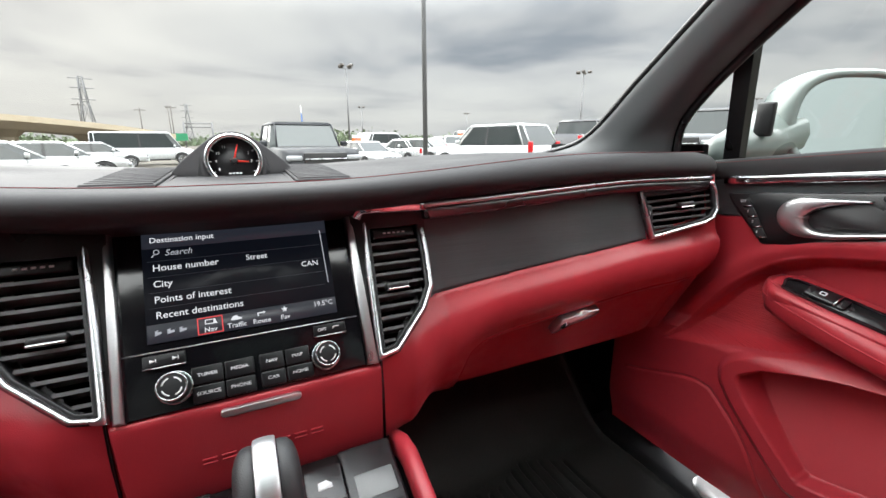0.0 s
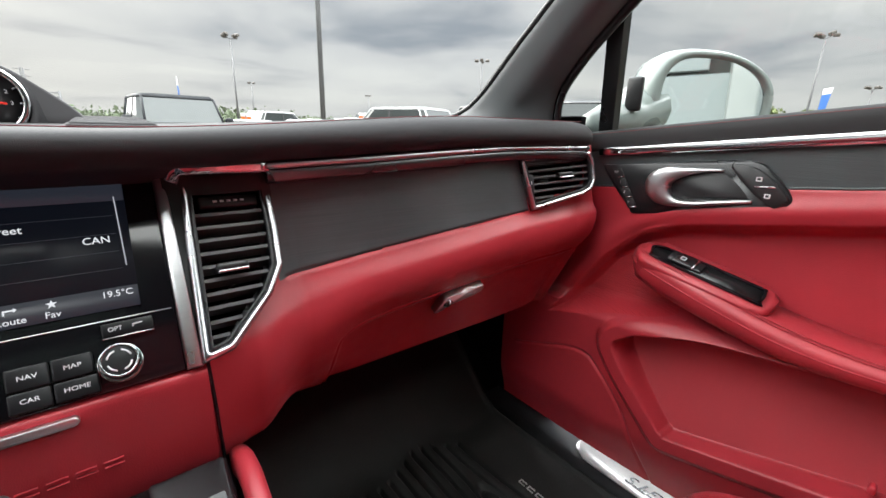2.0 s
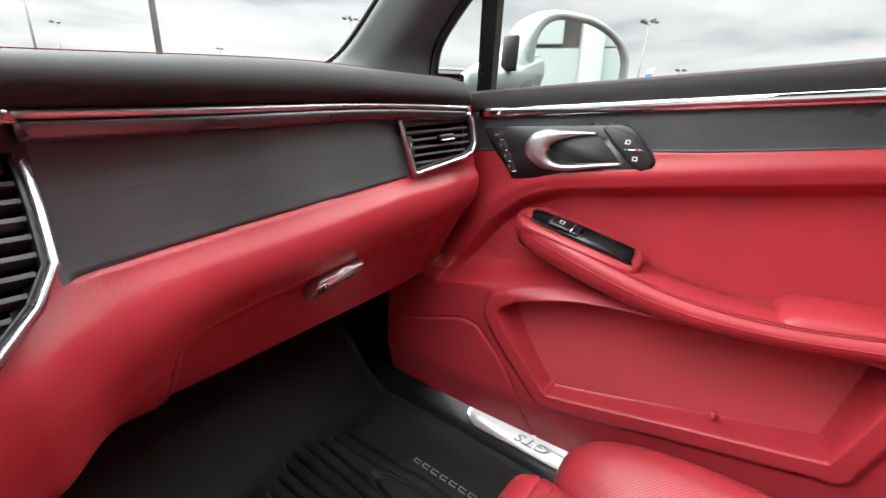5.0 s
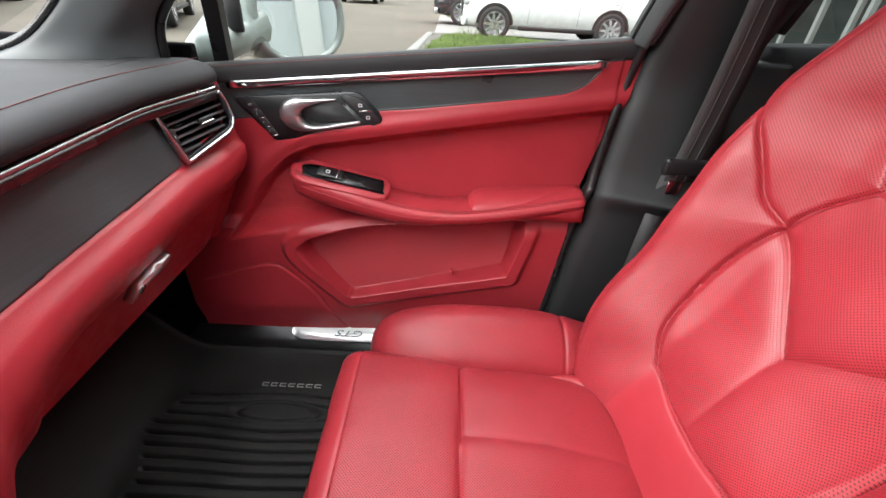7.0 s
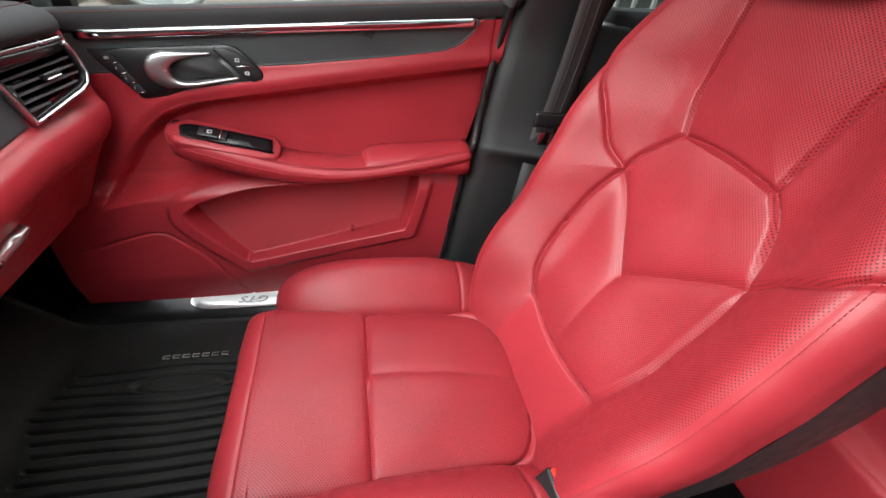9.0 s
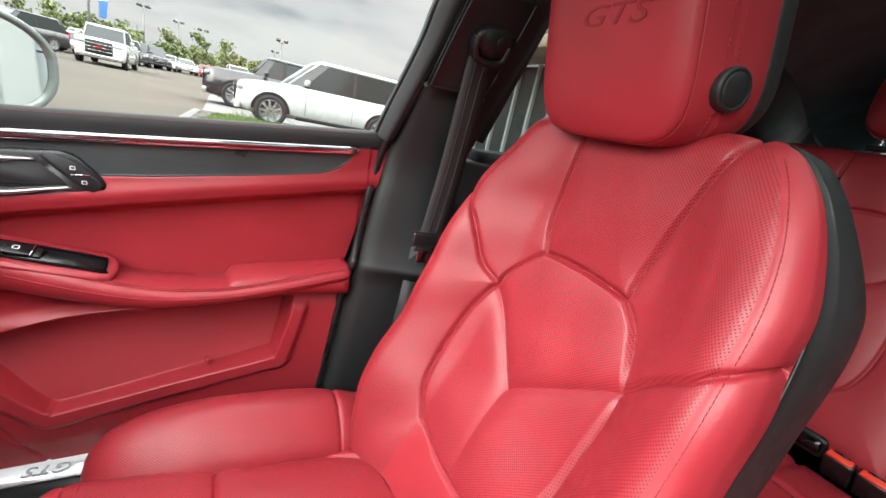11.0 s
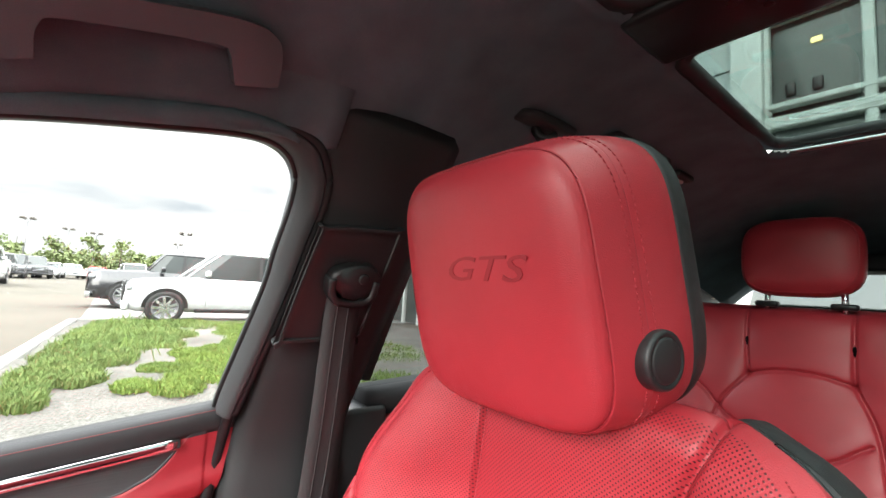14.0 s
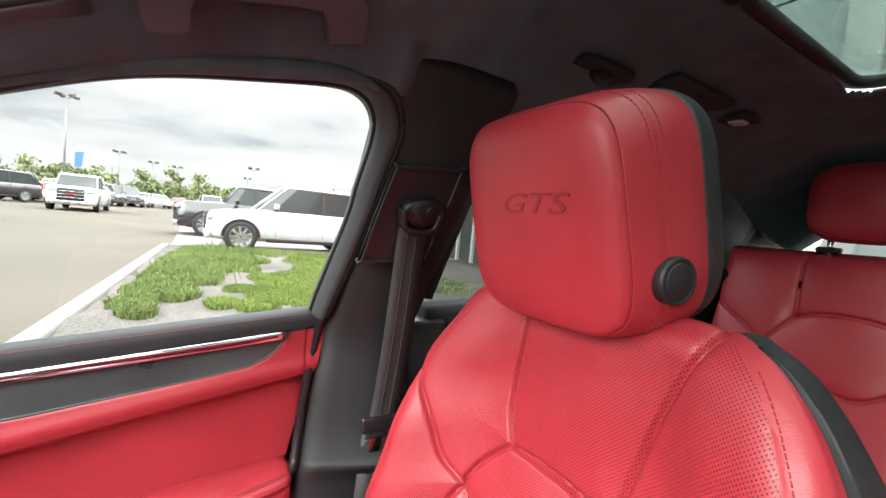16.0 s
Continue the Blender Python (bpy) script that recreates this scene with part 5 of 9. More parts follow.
def build_headrest():
    c = np.array([0.358, -0.4075, 1.332])
    up = np.array([0.0, 0.27, 1.0])
    up /= np.linalg.norm(up)
    f = Face(c, (-1, 0, 0), up)      # seen from ahead: a runs to the car's left, out is forward
    circ = np.linspace(0, 2 * math.pi, 161)[:-1]
    HW, HH = 0.119, 0.1215

    def outline(kw, kh, p=4.8, taper=0.10):
        pts = []
        for t in circ:
            cc, ss = math.cos(t), math.sin(t)
            q = p if ss > 0 else 4.2
            a = math.copysign(abs(cc) ** (2 / q), cc) * HW * kw
            b = math.copysign(abs(ss) ** (2 / q), ss) * HH * kh
            pts.append((a * (1 - taper * b / (HH * kh) * 0.45), b))
        return pts

    # width and height against the front seam, and depth, from the front of the cushion to the back of the shell
    face = [(0.02, 0.02, 0.0120), (0.40, 0.40, 0.0117), (0.62, 0.62, 0.0104), (0.78, 0.78, 0.0080), (0.88, 0.88, 0.0048), (0.945, 0.945, 0.0012), (0.98, 0.98, -0.0026), (0.996, 0.996, -0.0060), (0.998, 0.998, -0.0082)]
    side = [(0.998, 0.998, -0.0082), (1.010, 1.008, -0.0072), (1.022, 1.016, -0.0100), (1.062, 1.038, -0.0220), (1.098, 1.056, -0.0340), (1.112, 1.062, -0.0395), (1.114, 1.062, -0.0415), (1.120, 1.066, -0.0435), (1.152, 1.074, -0.0560),
            (1.190, 1.072, -0.0760), (1.202, 1.060, -0.0900)]
    back = [(1.202, 1.060, -0.0900), (1.216, 1.062, -0.0925), (1.224, 1.060, -0.0990), (1.220, 1.030, -0.1120), (1.160, 0.98, -0.128), (1.02, 0.87, -0.140), (0.74, 0.64, -0.150), (0.05, 0.05, -0.154)]

    def ringset(levels):
        return [[f.p(a, b, d) for a, b in outline(kw, kh)] for kw, kh, d in levels]

    def fine(levels, n):
        return along(levels, np.linspace(0, 1, n))
    hd = part("headrest", rings_mesh(ringset(fine(face, 40))), M_RED, seat_ob, "red leather headrest")
    part("side_band", rings_mesh(ringset(fine(side, 60)), cap=False), M_RED, hd, "smooth leather side band")
    part("headrest_shell", rings_mesh(ringset(fine(back, 30))), M_SHELL, hd, "black leather back")
    for d in (-0.0345, -0.0475):
        kw, kh = (float(np.interp(-d, [-v[2] for v in side[1:]], [v[i] for v in side[1:]])) for i in (0, 1))
        ring = np.array([f.p(a, b, d) for a, b in outline(kw + 0.003, kh + 0.003)])
        ring = np.vstack([ring, ring[:1]])
        run = np.concatenate([[0], np.cumsum(np.linalg.norm(np.diff(ring, axis=0), axis=1))])
        bm = bmesh.new()
        for k in np.arange(0, run[-1] - 0.004, 0.0055):
            q0, q1 = (np.array([np.interp(k + g, run, ring[:, i]) for i in range(3)]) for g in (0, 0.0034))
            stitch_piece(bm, q0, q1, 0.00065)
        part("stitching", bm, M_THREAD, hd)
    cord = outline(1.003, 1.003)
    part("seam_cord", tube([f.p(a, b, -0.0078) for a, b in cord + cord[:1]], 0.0011, 6, False), M_REDSHADE, hd, "sewn seam")
    # letters on the front stand proud; a darker red paints their pressed-in shade
    text_part("pressed_letters", "GTS", f, 0.012, 0.0235, 0.0122, 0.0325, M_REDSHADE, hd, "raised lettering, darker red for pressed-in shade", align="CENTER", shear=0.34, stretch=1.70, depth=0.0004, bold=0.0001)
    # release button on the side towards the car's centre
    s = Face((0.2190, -0.4665, 1.2890), (-0.16, -0.985, 0), (0, 0.0, 1))
    part("release_button", rings_mesh([[s.p(r * math.cos(t), r * math.sin(t), d) for t in circ[::3]] for r, d in ((0.0232, -0.014), (0.0235, 0.0010), (0.0229, 0.0034), (0.0212, 0.0046), (0.0190, 0.0044), (0.0184, 0.0034), (0.0178, 0.0034), (0.0172, 0.0044), (0.0160, 0.0050), (0.001, 0.0055))]), M_BLACK, hd, "round black release button")
    for dx in (-0.100, 0.100):
        part("post", tube([(c[0] + dx, -0.505, 1.20), (c[0] + dx, -0.492, 1.275)], 0.0065, 14), M_CHROME, hd, "chrome post")
        part("post_collar", rings_mesh([[(c[0] + dx + r * math.cos(t) * 1.5, -0.505 + r * math.sin(t), z) for t in circ[::5]] for r, z in ((0.015, 1.225), (0.0155, 1.240), (0.0135, 1.2445), (0.002, 1.245))]), M_SATIN, hd, "black post collar")
    return hd


# red darkened for the shade in pressed letters and the seam crease
M_REDSHADE = surface("shade_red_leather", (0.235, 0.013, 0.020), 0.5, grain=0.3, scale=1200)
build_headrest()


def build_cushion():
    ob = seat_ob
    cx = 0.352
    na, nt = 190, 260
    prof = along([(-.345, .570, .150), (-.30, .582, .165), (-.22, .588, .168), (-.10, .593, .170), (.03, .601, .172), (.12, .607, .176), (.172, .606, .178), (.196, .597, .178), (.207, .578, .177), (.206, .552, .175), (.190, .525, .170)], np.linspace(0, 1, nt))
    a = np.linspace(-1, 1, na)
    sec = along([(0, 0), (.3, 0), (.6, -.001), (.85, -.003), (.95, -.007), (1.0, -.018), (1.015, -.04), (1.01, -.07)], np.abs(a))
    A, T = np.meshgrid(np.arange(na), np.arange(nt), indexing="ij")
    U = np.sign(a)[A] * sec[A, 0] * prof[T, 2]
    Y = prof[T, 0] + 0 * U
    Z = prof[T, 1] + sec[A, 1] * np.where(prof[T, 0] > 0.16, 0.8, 1)
    P = np.stack([cx + U, Y, Z], -1)
    N = normals_of(P)
    if N[na // 2, nt // 3, 2] < 0:
        N = -N
    trans = [(-.175, -.004), (0, -.008), (.175, -.013)]
    ins = smooth_line([(.172, -.013), (.165, -.144), (.150, -.217), (.118, -.265), (.03, -.283), (-.06, -.283), (-.135, -.262), (-.168, -.215), (-.170, -.10), (-.168, -.004)], 6)
    S = np.minimum(seg_dist(U, Y, trans), seg_dist(U, Y, ins) + 0)
    run = np.concatenate([[0], np.cumsum(np.hypot(*np.diff(prof[:, :2], axis=0).T))])
    froll = np.abs(run[T] - np.interp(0.176, prof[:int(nt * .7), 0], run[:int(nt * .7)]))
    mid = seg_dist(U, Y, [(.016, -.012), (.008, -.14), (-.014, -.268)])
    H = -0.0055 * np.exp(-(S / 0.0032) ** 2) + 0.009 * (1 - np.exp(-S / 0.030)) - 0.0045 * np.exp(-mid / 0.010) * (Y < -.01) - 0.002 * np.exp(-(froll / 0.0022) ** 2)
    H += 0.001 * np.sin(U * 47 + Y * 31) * np.sin(Y * 29 - U * 13)
    P = P + N * H[..., None]
    Uc, Yc, Fc = cells(U), cells(Y), cells(run[T] + 0 * U)
    region = np.full(Uc.shape, 0)
    region[Yc < -.008] = 1
    region[(Yc < -.008) & ~inside(Uc, Yc, ins)] = 2
    region[Fc > np.interp(0.176, prof[:int(nt * .7), 0], run[:int(nt * .7)])] = 3
    sheet(P, region, {0: ("thigh_pad", M_REDP, "perforated"), 1: ("seat_insert", M_REDP, "perforated"), 2: ("rear_valance", M_RED, ""), 3: ("front_roll", M_RED, "")}, ob, uv=np.stack([U, Fc.mean() * 0 + run[T] + 0 * U], -1))
    for s in (-1, 1):
        ring0 = [(.160, .555), (.168, .590), (.180, .612), (.205, .637), (.235, .653), (.262, .655), (.285, .645), (.302, .622), (.308, .590), (.304, .540), (.295, .50), (.180, .50)]
        levels = [(.170, .12, -.02), (.168, .34, -.016), (.160, .52, -.012), (.146, .68, -.009), (.125, .80, -.006), (.095, .90, -.003), (.055, .97, 0), (.0, 1.0, .003), (-.08, 1.0, .004), (-.16, .99, 0), (-.205, .97, -.006), (-.2165, .955, -.011), (-.228, .955, -.009), (-.28, .90, -.02), (-.34, .82, -.03)]
        L = along([(y, k, dz) for y, k, dz in levels], np.linspace(0, 1, 90))
        rings, lines = [], []
        for y, k, dz in L:
            pts = np.array([(0.24 + (u - 0.24) * k, 0.57 + (z - 0.57) * (k if z > 0.57 else 1) + dz) for u, z in ring0])
            pts = smooth_line(pts[:11], 5)
            pts = np.vstack([pts, [(0.18, 0.50)]])
            rings.append([(cx + s * u - (0.006 if s > 0 else -0.006), y, z) for u, z in pts])
            lines.append(rings[-1])
        k = int(90 * 0.66)
        bol = mesh_part("cushion_bolster", [p for r in rings for p in r], [(i * len(rings[0]) + j, i * len(rings[0]) + (j + 1) % len(rings[0]), (i + 1) * len(rings[0]) + (j + 1) % len(rings[0]), (i + 1) * len(rings[0]) + j)
                        for i in range(len(rings) - 1) for j in range(len(rings[0]))] + [tuple(range(len(rings[0])))[::-1]], M_REDP, ob, "perforated side bolster",
                        uv=[(j * 0.0072, r[j][1]) for r in rings for j in range(len(r))])
        line = np.array([r[32] for r in rings[6:66]])
        for off in (0, 0.006):
            bm = bmesh.new()
            ln = np.array([r[32 if off == 0 else 35] for r in rings[6:66]]) + np.array([0, 0, 0.0006])
            rn = np.concatenate([[0], np.cumsum(np.linalg.norm(np.diff(ln, axis=0), axis=1))])
            for k in np.arange(0, rn[-1], 0.0058):
                q0, q1 = (np.array([np.interp(k + g, rn, ln[:, i]) for i in range(3)]) for g in (0, 0.0040))
                stitch_piece(bm, q0, q1, 0.0008)
            part("stitching", bm, M_THREAD, ob)
    part("seat_base", rounded_box(0.50, 0.46, 0.10, 0.02, 3, at=(cx, -0.06, 0.485)), M_BLACK, ob, "black plastic seat base")
    part("front_skirt", rounded_box(0.36, 0.03, 0.05, 0.012, 3, at=(cx, 0.180, 0.505)), M_BLACK, ob, "black skirt")
    for x in (cx - 0.2, cx + 0.2):
        part("seat_rail", rounded_box(0.04, 0.50, 0.03, 0.006, 2, at=(x, -0.08, 0.427)), M_BLACK, ob, "floor rail")
    return ob


build_cushion()


def build_buckle(x, y, z, tilt, label):
    ob = thing("seat_belt_buckle", label, "buckle", (x, y, z))
    m = Euler((radians(tilt), 0, 0)).to_matrix()
    part("buckle_body", rounded_box(0.052, 0.024, 0.075, 0.006, 3, at=(x, y, z), turn=m), M_SATIN, ob, "black body")
    tip = np.array((x, y, z)) + np.array(m @ Vector((0, 0, 0.037)))
    part("red_button", rounded_box(0.044, 0.016, 0.010, 0.003, 2, at=tuple(tip), turn=m), M_REDBTN, ob, "red press button")
    part("slot", rounded_box(0.028, 0.005, 0.004, 0.001, 1, at=tuple(tip + np.array(m @ Vector((0, -0.007, 0.004)))), turn=m), M_GLOSS, ob)
    return ob


M_REDBTN = surface("red_button_plastic", (0.75, 0.04, 0.02), 0.4, wear=0.03)
build_buckle(0.122, -0.235, 0.617, 25, "black seat belt buckle with a red button beside the front cushion")

# ---------------------------------------------------------------- centre console


def console_z(y):
    return 0.78 - 0.36 * (0.39 - y)


CF = Face((0, 0.39, 0.78), (1, 0, 0), (0, 1.0, 0.36))        # up runs forwards along the slope, out points up


def cb(y):
    """Slope coordinate of a y on the console."""
    return (y - 0.39) * math.hypot(1, 0.36)


def build_console():
    ob = thing("centre_console", "black centre console with red leather rails and many keys", "console", (CX, 0.1, 0.42))
    ys = np.linspace(0.388, -0.24, 30)
    part("console_body", rings_mesh([[(-0.128, y, console_z(y) - 0.006), (0.108, y, console_z(y) - 0.006), (0.114, y, 0.42), (-0.134, y, 0.42)] for y in ys]), M_SATIN, ob, "satin black body")
    part("key_panel", slab(CF, box_outline(0.050, cb(-0.22), 0.106, cb(0.385), 0.003), -0.006, 0.008, 0.003), M_SATIN, ob, "satin black key panel")
    part("key_panel", slab(CF, box_outline(2 * CX - 0.106, cb(-0.22), 2 * CX - 0.050, cb(0.385), 0.003), -0.006, 0.008, 0.003), M_SATIN, ob, "satin black key panel")
    for s in (1, -1):
        pts = [(CX + s * (0.126 + 0.004 * k), y, console_z(y) + 0.004 - 0.03 * sstep(0.358, 0.398, y)) for k, y in zip(np.linspace(1, 0, 30), np.linspace(0.396, -0.24, 30))]
        part("side_rail", sweep(pts, round_section(0.017, 0.030, 0.008, 6), side=(1, 0, 0)), M_RED, ob, "red leather side rail")
        part("side_skirt", rings_mesh([[(CX + s * 0.122, y, console_z(y) - 0.012), (CX + s * 0.136, y, console_z(y) - 0.012), (CX + s * 0.138, y, 0.43), (CX + s * 0.122, y, 0.43)] for y in ys]), M_CARPET, ob, "black carpeted side")
    part("metal_plate", slab(CF, box_outline(-0.066, cb(-0.10), 0.048, cb(0.328), 0.006), -0.006, 0.0075, 0.002), M_ALU, ob, "brushed metal shifter plate")
    # climate display, rocker cluster
    part("climate_display", slab(CF, box_outline(0.0600, cb(0.330), 0.1000, cb(0.355), 0.002), 0.0015, 0.0012, 0.0005), M_LCD, ob, "pale grey climate display")
    part("rocker_base", slab(CF, box_outline(0.0605, cb(0.276), 0.1025, cb(0.321), 0.004), 0.001, 0.006, 0.002), M_SATIN, ob, "black rocker base")
    for a, b in ((0.0815, 0.3085), (0.0815, 0.2885)):
        part("rocker_bar", slab(CF, box_outline(a - (0.017 if b > 0.3 else 0.004), cb(b) - 0.0022, a + (0.004 if b > 0.3 else 0.017), cb(b) + 0.0022, 0.002), 0.006, 0.004, 0.0015), M_ALU, ob, "metal rocker")
    part("rocker_split", slab(CF, box_outline(0.0800, cb(0.279), 0.0830, cb(0.318), 0.001), 0.0065, 0.0012, 0.0003), M_ALU, ob)
    for a, b in ((0.070, 0.313), (0.093, 0.313), (0.070, 0.284), (0.093, 0.284)):
        part("key_mark", slab(CF, box_outline(a - 0.004, cb(b) - 0.0016, a + 0.004, cb(b) + 0.0016, 0.0004), 0.0071, 0.0003, 0), M_PRINT, ob)
    k = part("auto_key", slab(CF, box_outline(0.0790, cb(0.211), 0.1000, cb(0.264), 0.002), 0.001, 0.0035, 0.001), M_SATIN, ob, "wide key")
    text_part("key_text", "AUTO", Face(CF.p(0.0895, cb(0.238), 0.0046), CF.u, -CF.r), 0, 0, 0, 0.0062, M_PRINT, k, align="CENTER", depth=0.0001)
    for i in range(3):
        y = 0.256 - 0.018 * i
        k = part("air_key", slab(CF, box_outline(0.0540, cb(y) - 0.0082, 0.0775, cb(y) + 0.0082, 0.001), 0.001, 0.0035, 0.001), M_SATIN, ob, "air distribution key")
        part("key_light", slab(CF, box_outline(0.0535, cb(y) - 0.0094, 0.0785, cb(y) - 0.0084, 0.0003), 0.002, 0.003, 0), M_CHROME, ob)
        part("key_mark", slab(CF, [(0.064, cb(y) - 0.002), (0.072, cb(y) - 0.003), (0.073, cb(y) - 0.001), (0.067, cb(y)), (0.070, cb(y) + 0.003), (0.064, cb(y) + 0.003)], 0.0046, 0.0002, 0), M_PRINT, k)
    for row in range(2):
        for i in range(1):
            a0, a1 = (0.078, 0.100) if row == 0 else (0.054, 0.0765)
            k = part("heat_key", slab(CF, box_outline(a0, cb(0.186), a1, cb(0.203), 0.001), 0.001, 0.0035, 0.001), M_SATIN, ob, "seat heating key")
            c = (a0 + a1) / 2
            part("key_mark", slab(CF, [(c - 0.004, cb(0.192)), (c + 0.004, cb(0.191)), (c + 0.004, cb(0.194)), (c, cb(0.195)), (c + 0.001, cb(0.199)), (c - 0.003, cb(0.199))], 0.0046, 0.0002, 0), M_PRINT, k)
    part("key_light", slab(CF, box_outline(0.0535, cb(0.1835), 0.1005, cb(0.1848), 0.0004), 0.002, 0.0032, 0), M_CHROME, ob)
    part("key_light", slab(CF, box_outline(0.0535, cb(0.2052), 0.1005, cb(0.2065), 0.0004), 0.002, 0.0032, 0), M_CHROME, ob)
    words = ("OFF ROAD", None, None, None)
    for i in range(4):
        y = 0.150 - 0.024 * i
        k = part("drive_key", slab(CF, box_outline(0.0540, cb(y) - 0.0095, 0.1000, cb(y) + 0.0095, 0.001), 0.001, 0.0035, 0.001), M_SATIN, ob, "drive mode key")
        part("key_light", slab(CF, box_outline(0.0535, cb(y) - 0.0112, 0.1000, cb(y) - 0.0098, 0.0003), 0.002, 0.003, 0), M_CHROME, ob)
        part("key_light", slab(CF, box_outline(0.0900, cb(y) - 0.0112, 0.1000, cb(y) - 0.0050, 0.0008), 0.003, 0.0025, 0.0004), M_CHROME, ob)
        if i == 0:
            for j, wd in enumerate(("OFF", "ROAD")):
                text_part("key_text", wd, Face(CF.p(0.0760 - 0.006 * j, cb(y), 0.0046), CF.u, -CF.r), 0, 0, 0, 0.0050, M_PRINT, k, align="CENTER", depth=0.0001)
        else:
            part("key_mark", slab(CF, box_outline(0.068, cb(y) - 0.003, 0.078, cb(y) + 0.003, 0.001), 0.0046, 0.0002, 0), M_PRINT, k)
    # twin key panel ahead of the shifter
    for a in (-0.030, 0.012):
        part("front_key", slab(CF, box_outline(a, cb(0.335), a + 0.038, cb(0.372), 0.003), 0.0005, 0.006, 0.002), M_SATIN, ob, "black key")
        part("key_mark", slab(CF, [(a + 0.012, cb(0.350)), (a + 0.026, cb(0.350)), (a + 0.026, cb(0.354)), (a + 0.021, cb(0.358)), (a + 0.013, cb(0.357))], 0.0066, 0.0003, 0), M_PRINT, ob)
    return ob


M_LCD = surface("pale_lcd_grey", (0.13, 0.135, 0.135), 0.35, wear=0.06)
build_console()


def build_shifter():
    ob = thing("gear_selector", "black leather gear selector with a polished metal spine", "gear selector", (CX, 0.262, 0.735))
    SX = CX - 0.007
    circ = np.linspace(0, 2 * math.pi, 33)[:-1]
    part("boot", rings_mesh([[(SX + r * math.cos(t), 0.245 + dy + r * 1.2 * math.sin(t), z) for t in circ] for r, dy, z in ((0.046, -0.01, 0.722), (0.036, -0.006, 0.745), (0.024, 0.002, 0.770), (0.018, 0.008, 0.795), (0.016, 0.012, 0.815))]), M_SHELL, ob, "black leather boot")
    # outline of the head seen from the side: y, z
    head = smooth_line([(0.290, 0.808), (0.300, 0.838), (0.300, 0.868), (0.292, 0.887), (0.275, 0.896), (0.256, 0.892), (0.241, 0.877), (0.234, 0.853), (0.239, 0.826), (0.251, 0.806)], 6, True)
    mid = np.array([0.267, 0.850])

    def slice_at(x, k):
        return [(x, mid[0] + (p[0] - mid[0]) * k, mid[1] + (p[1] - mid[1]) * k) for p in head]
    for s, name in ((1, "grip"), (-1, "grip")):
        part(name, rings_mesh([slice_at(SX + s * x * 0.9, k) for x, k in ((0.008, 0.94), (0.0125, 0.95), (0.0175, 0.92), (0.0215, 0.83), (0.0240, 0.68), (0.0250, 0.45), (0.0252, 0.1))]), M_SHELL, ob, "black leather side")
    part("metal_spine", rings_mesh([slice_at(SX + x * 0.78, k) for x, k in ((-0.0098, 0.80), (-0.0098, 0.99), (-0.0088, 1.01), (-0.004, 1.025), (0.004, 1.025), (0.0088, 1.01), (0.0098, 0.99), (0.0098, 0.80))]), M_ALU, ob, "satin metal spine")
    return ob


build_shifter()

# ---------------------------------------------------------------- floor, footwell, mat


def build_floor():
    ob = thing("car_floor", "black carpeted car floor and footwell", "car floor", (0, 0, 0.38), kind="structure")
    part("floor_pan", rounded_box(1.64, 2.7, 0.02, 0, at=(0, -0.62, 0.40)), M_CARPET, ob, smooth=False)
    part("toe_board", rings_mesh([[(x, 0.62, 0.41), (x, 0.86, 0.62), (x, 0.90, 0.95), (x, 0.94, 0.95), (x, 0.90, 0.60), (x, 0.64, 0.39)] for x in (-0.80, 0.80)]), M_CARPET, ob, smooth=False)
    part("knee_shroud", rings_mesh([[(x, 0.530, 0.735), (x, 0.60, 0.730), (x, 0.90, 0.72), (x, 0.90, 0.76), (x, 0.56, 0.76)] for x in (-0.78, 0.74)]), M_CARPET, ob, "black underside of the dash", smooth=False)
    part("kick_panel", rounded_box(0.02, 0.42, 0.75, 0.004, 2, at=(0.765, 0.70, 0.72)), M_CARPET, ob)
    part("driver_side_wall", rounded_box(0.03, 2.6, 0.70, 0.01, 2, at=(-0.80, -0.6, 0.74)), M_BLACK, ob)
    part("driver_dash", rounded_box(0.36, 0.08, 0.26, 0.03, 3, at=(-0.60, 0.51, 0.90)), M_RED, ob, "red leather driver side dash")
    part("firewall", rounded_box(1.6, 0.03, 0.5, 0, at=(0, 0.96, 0.80)), M_CARPET, ob)
    return ob


build_floor()


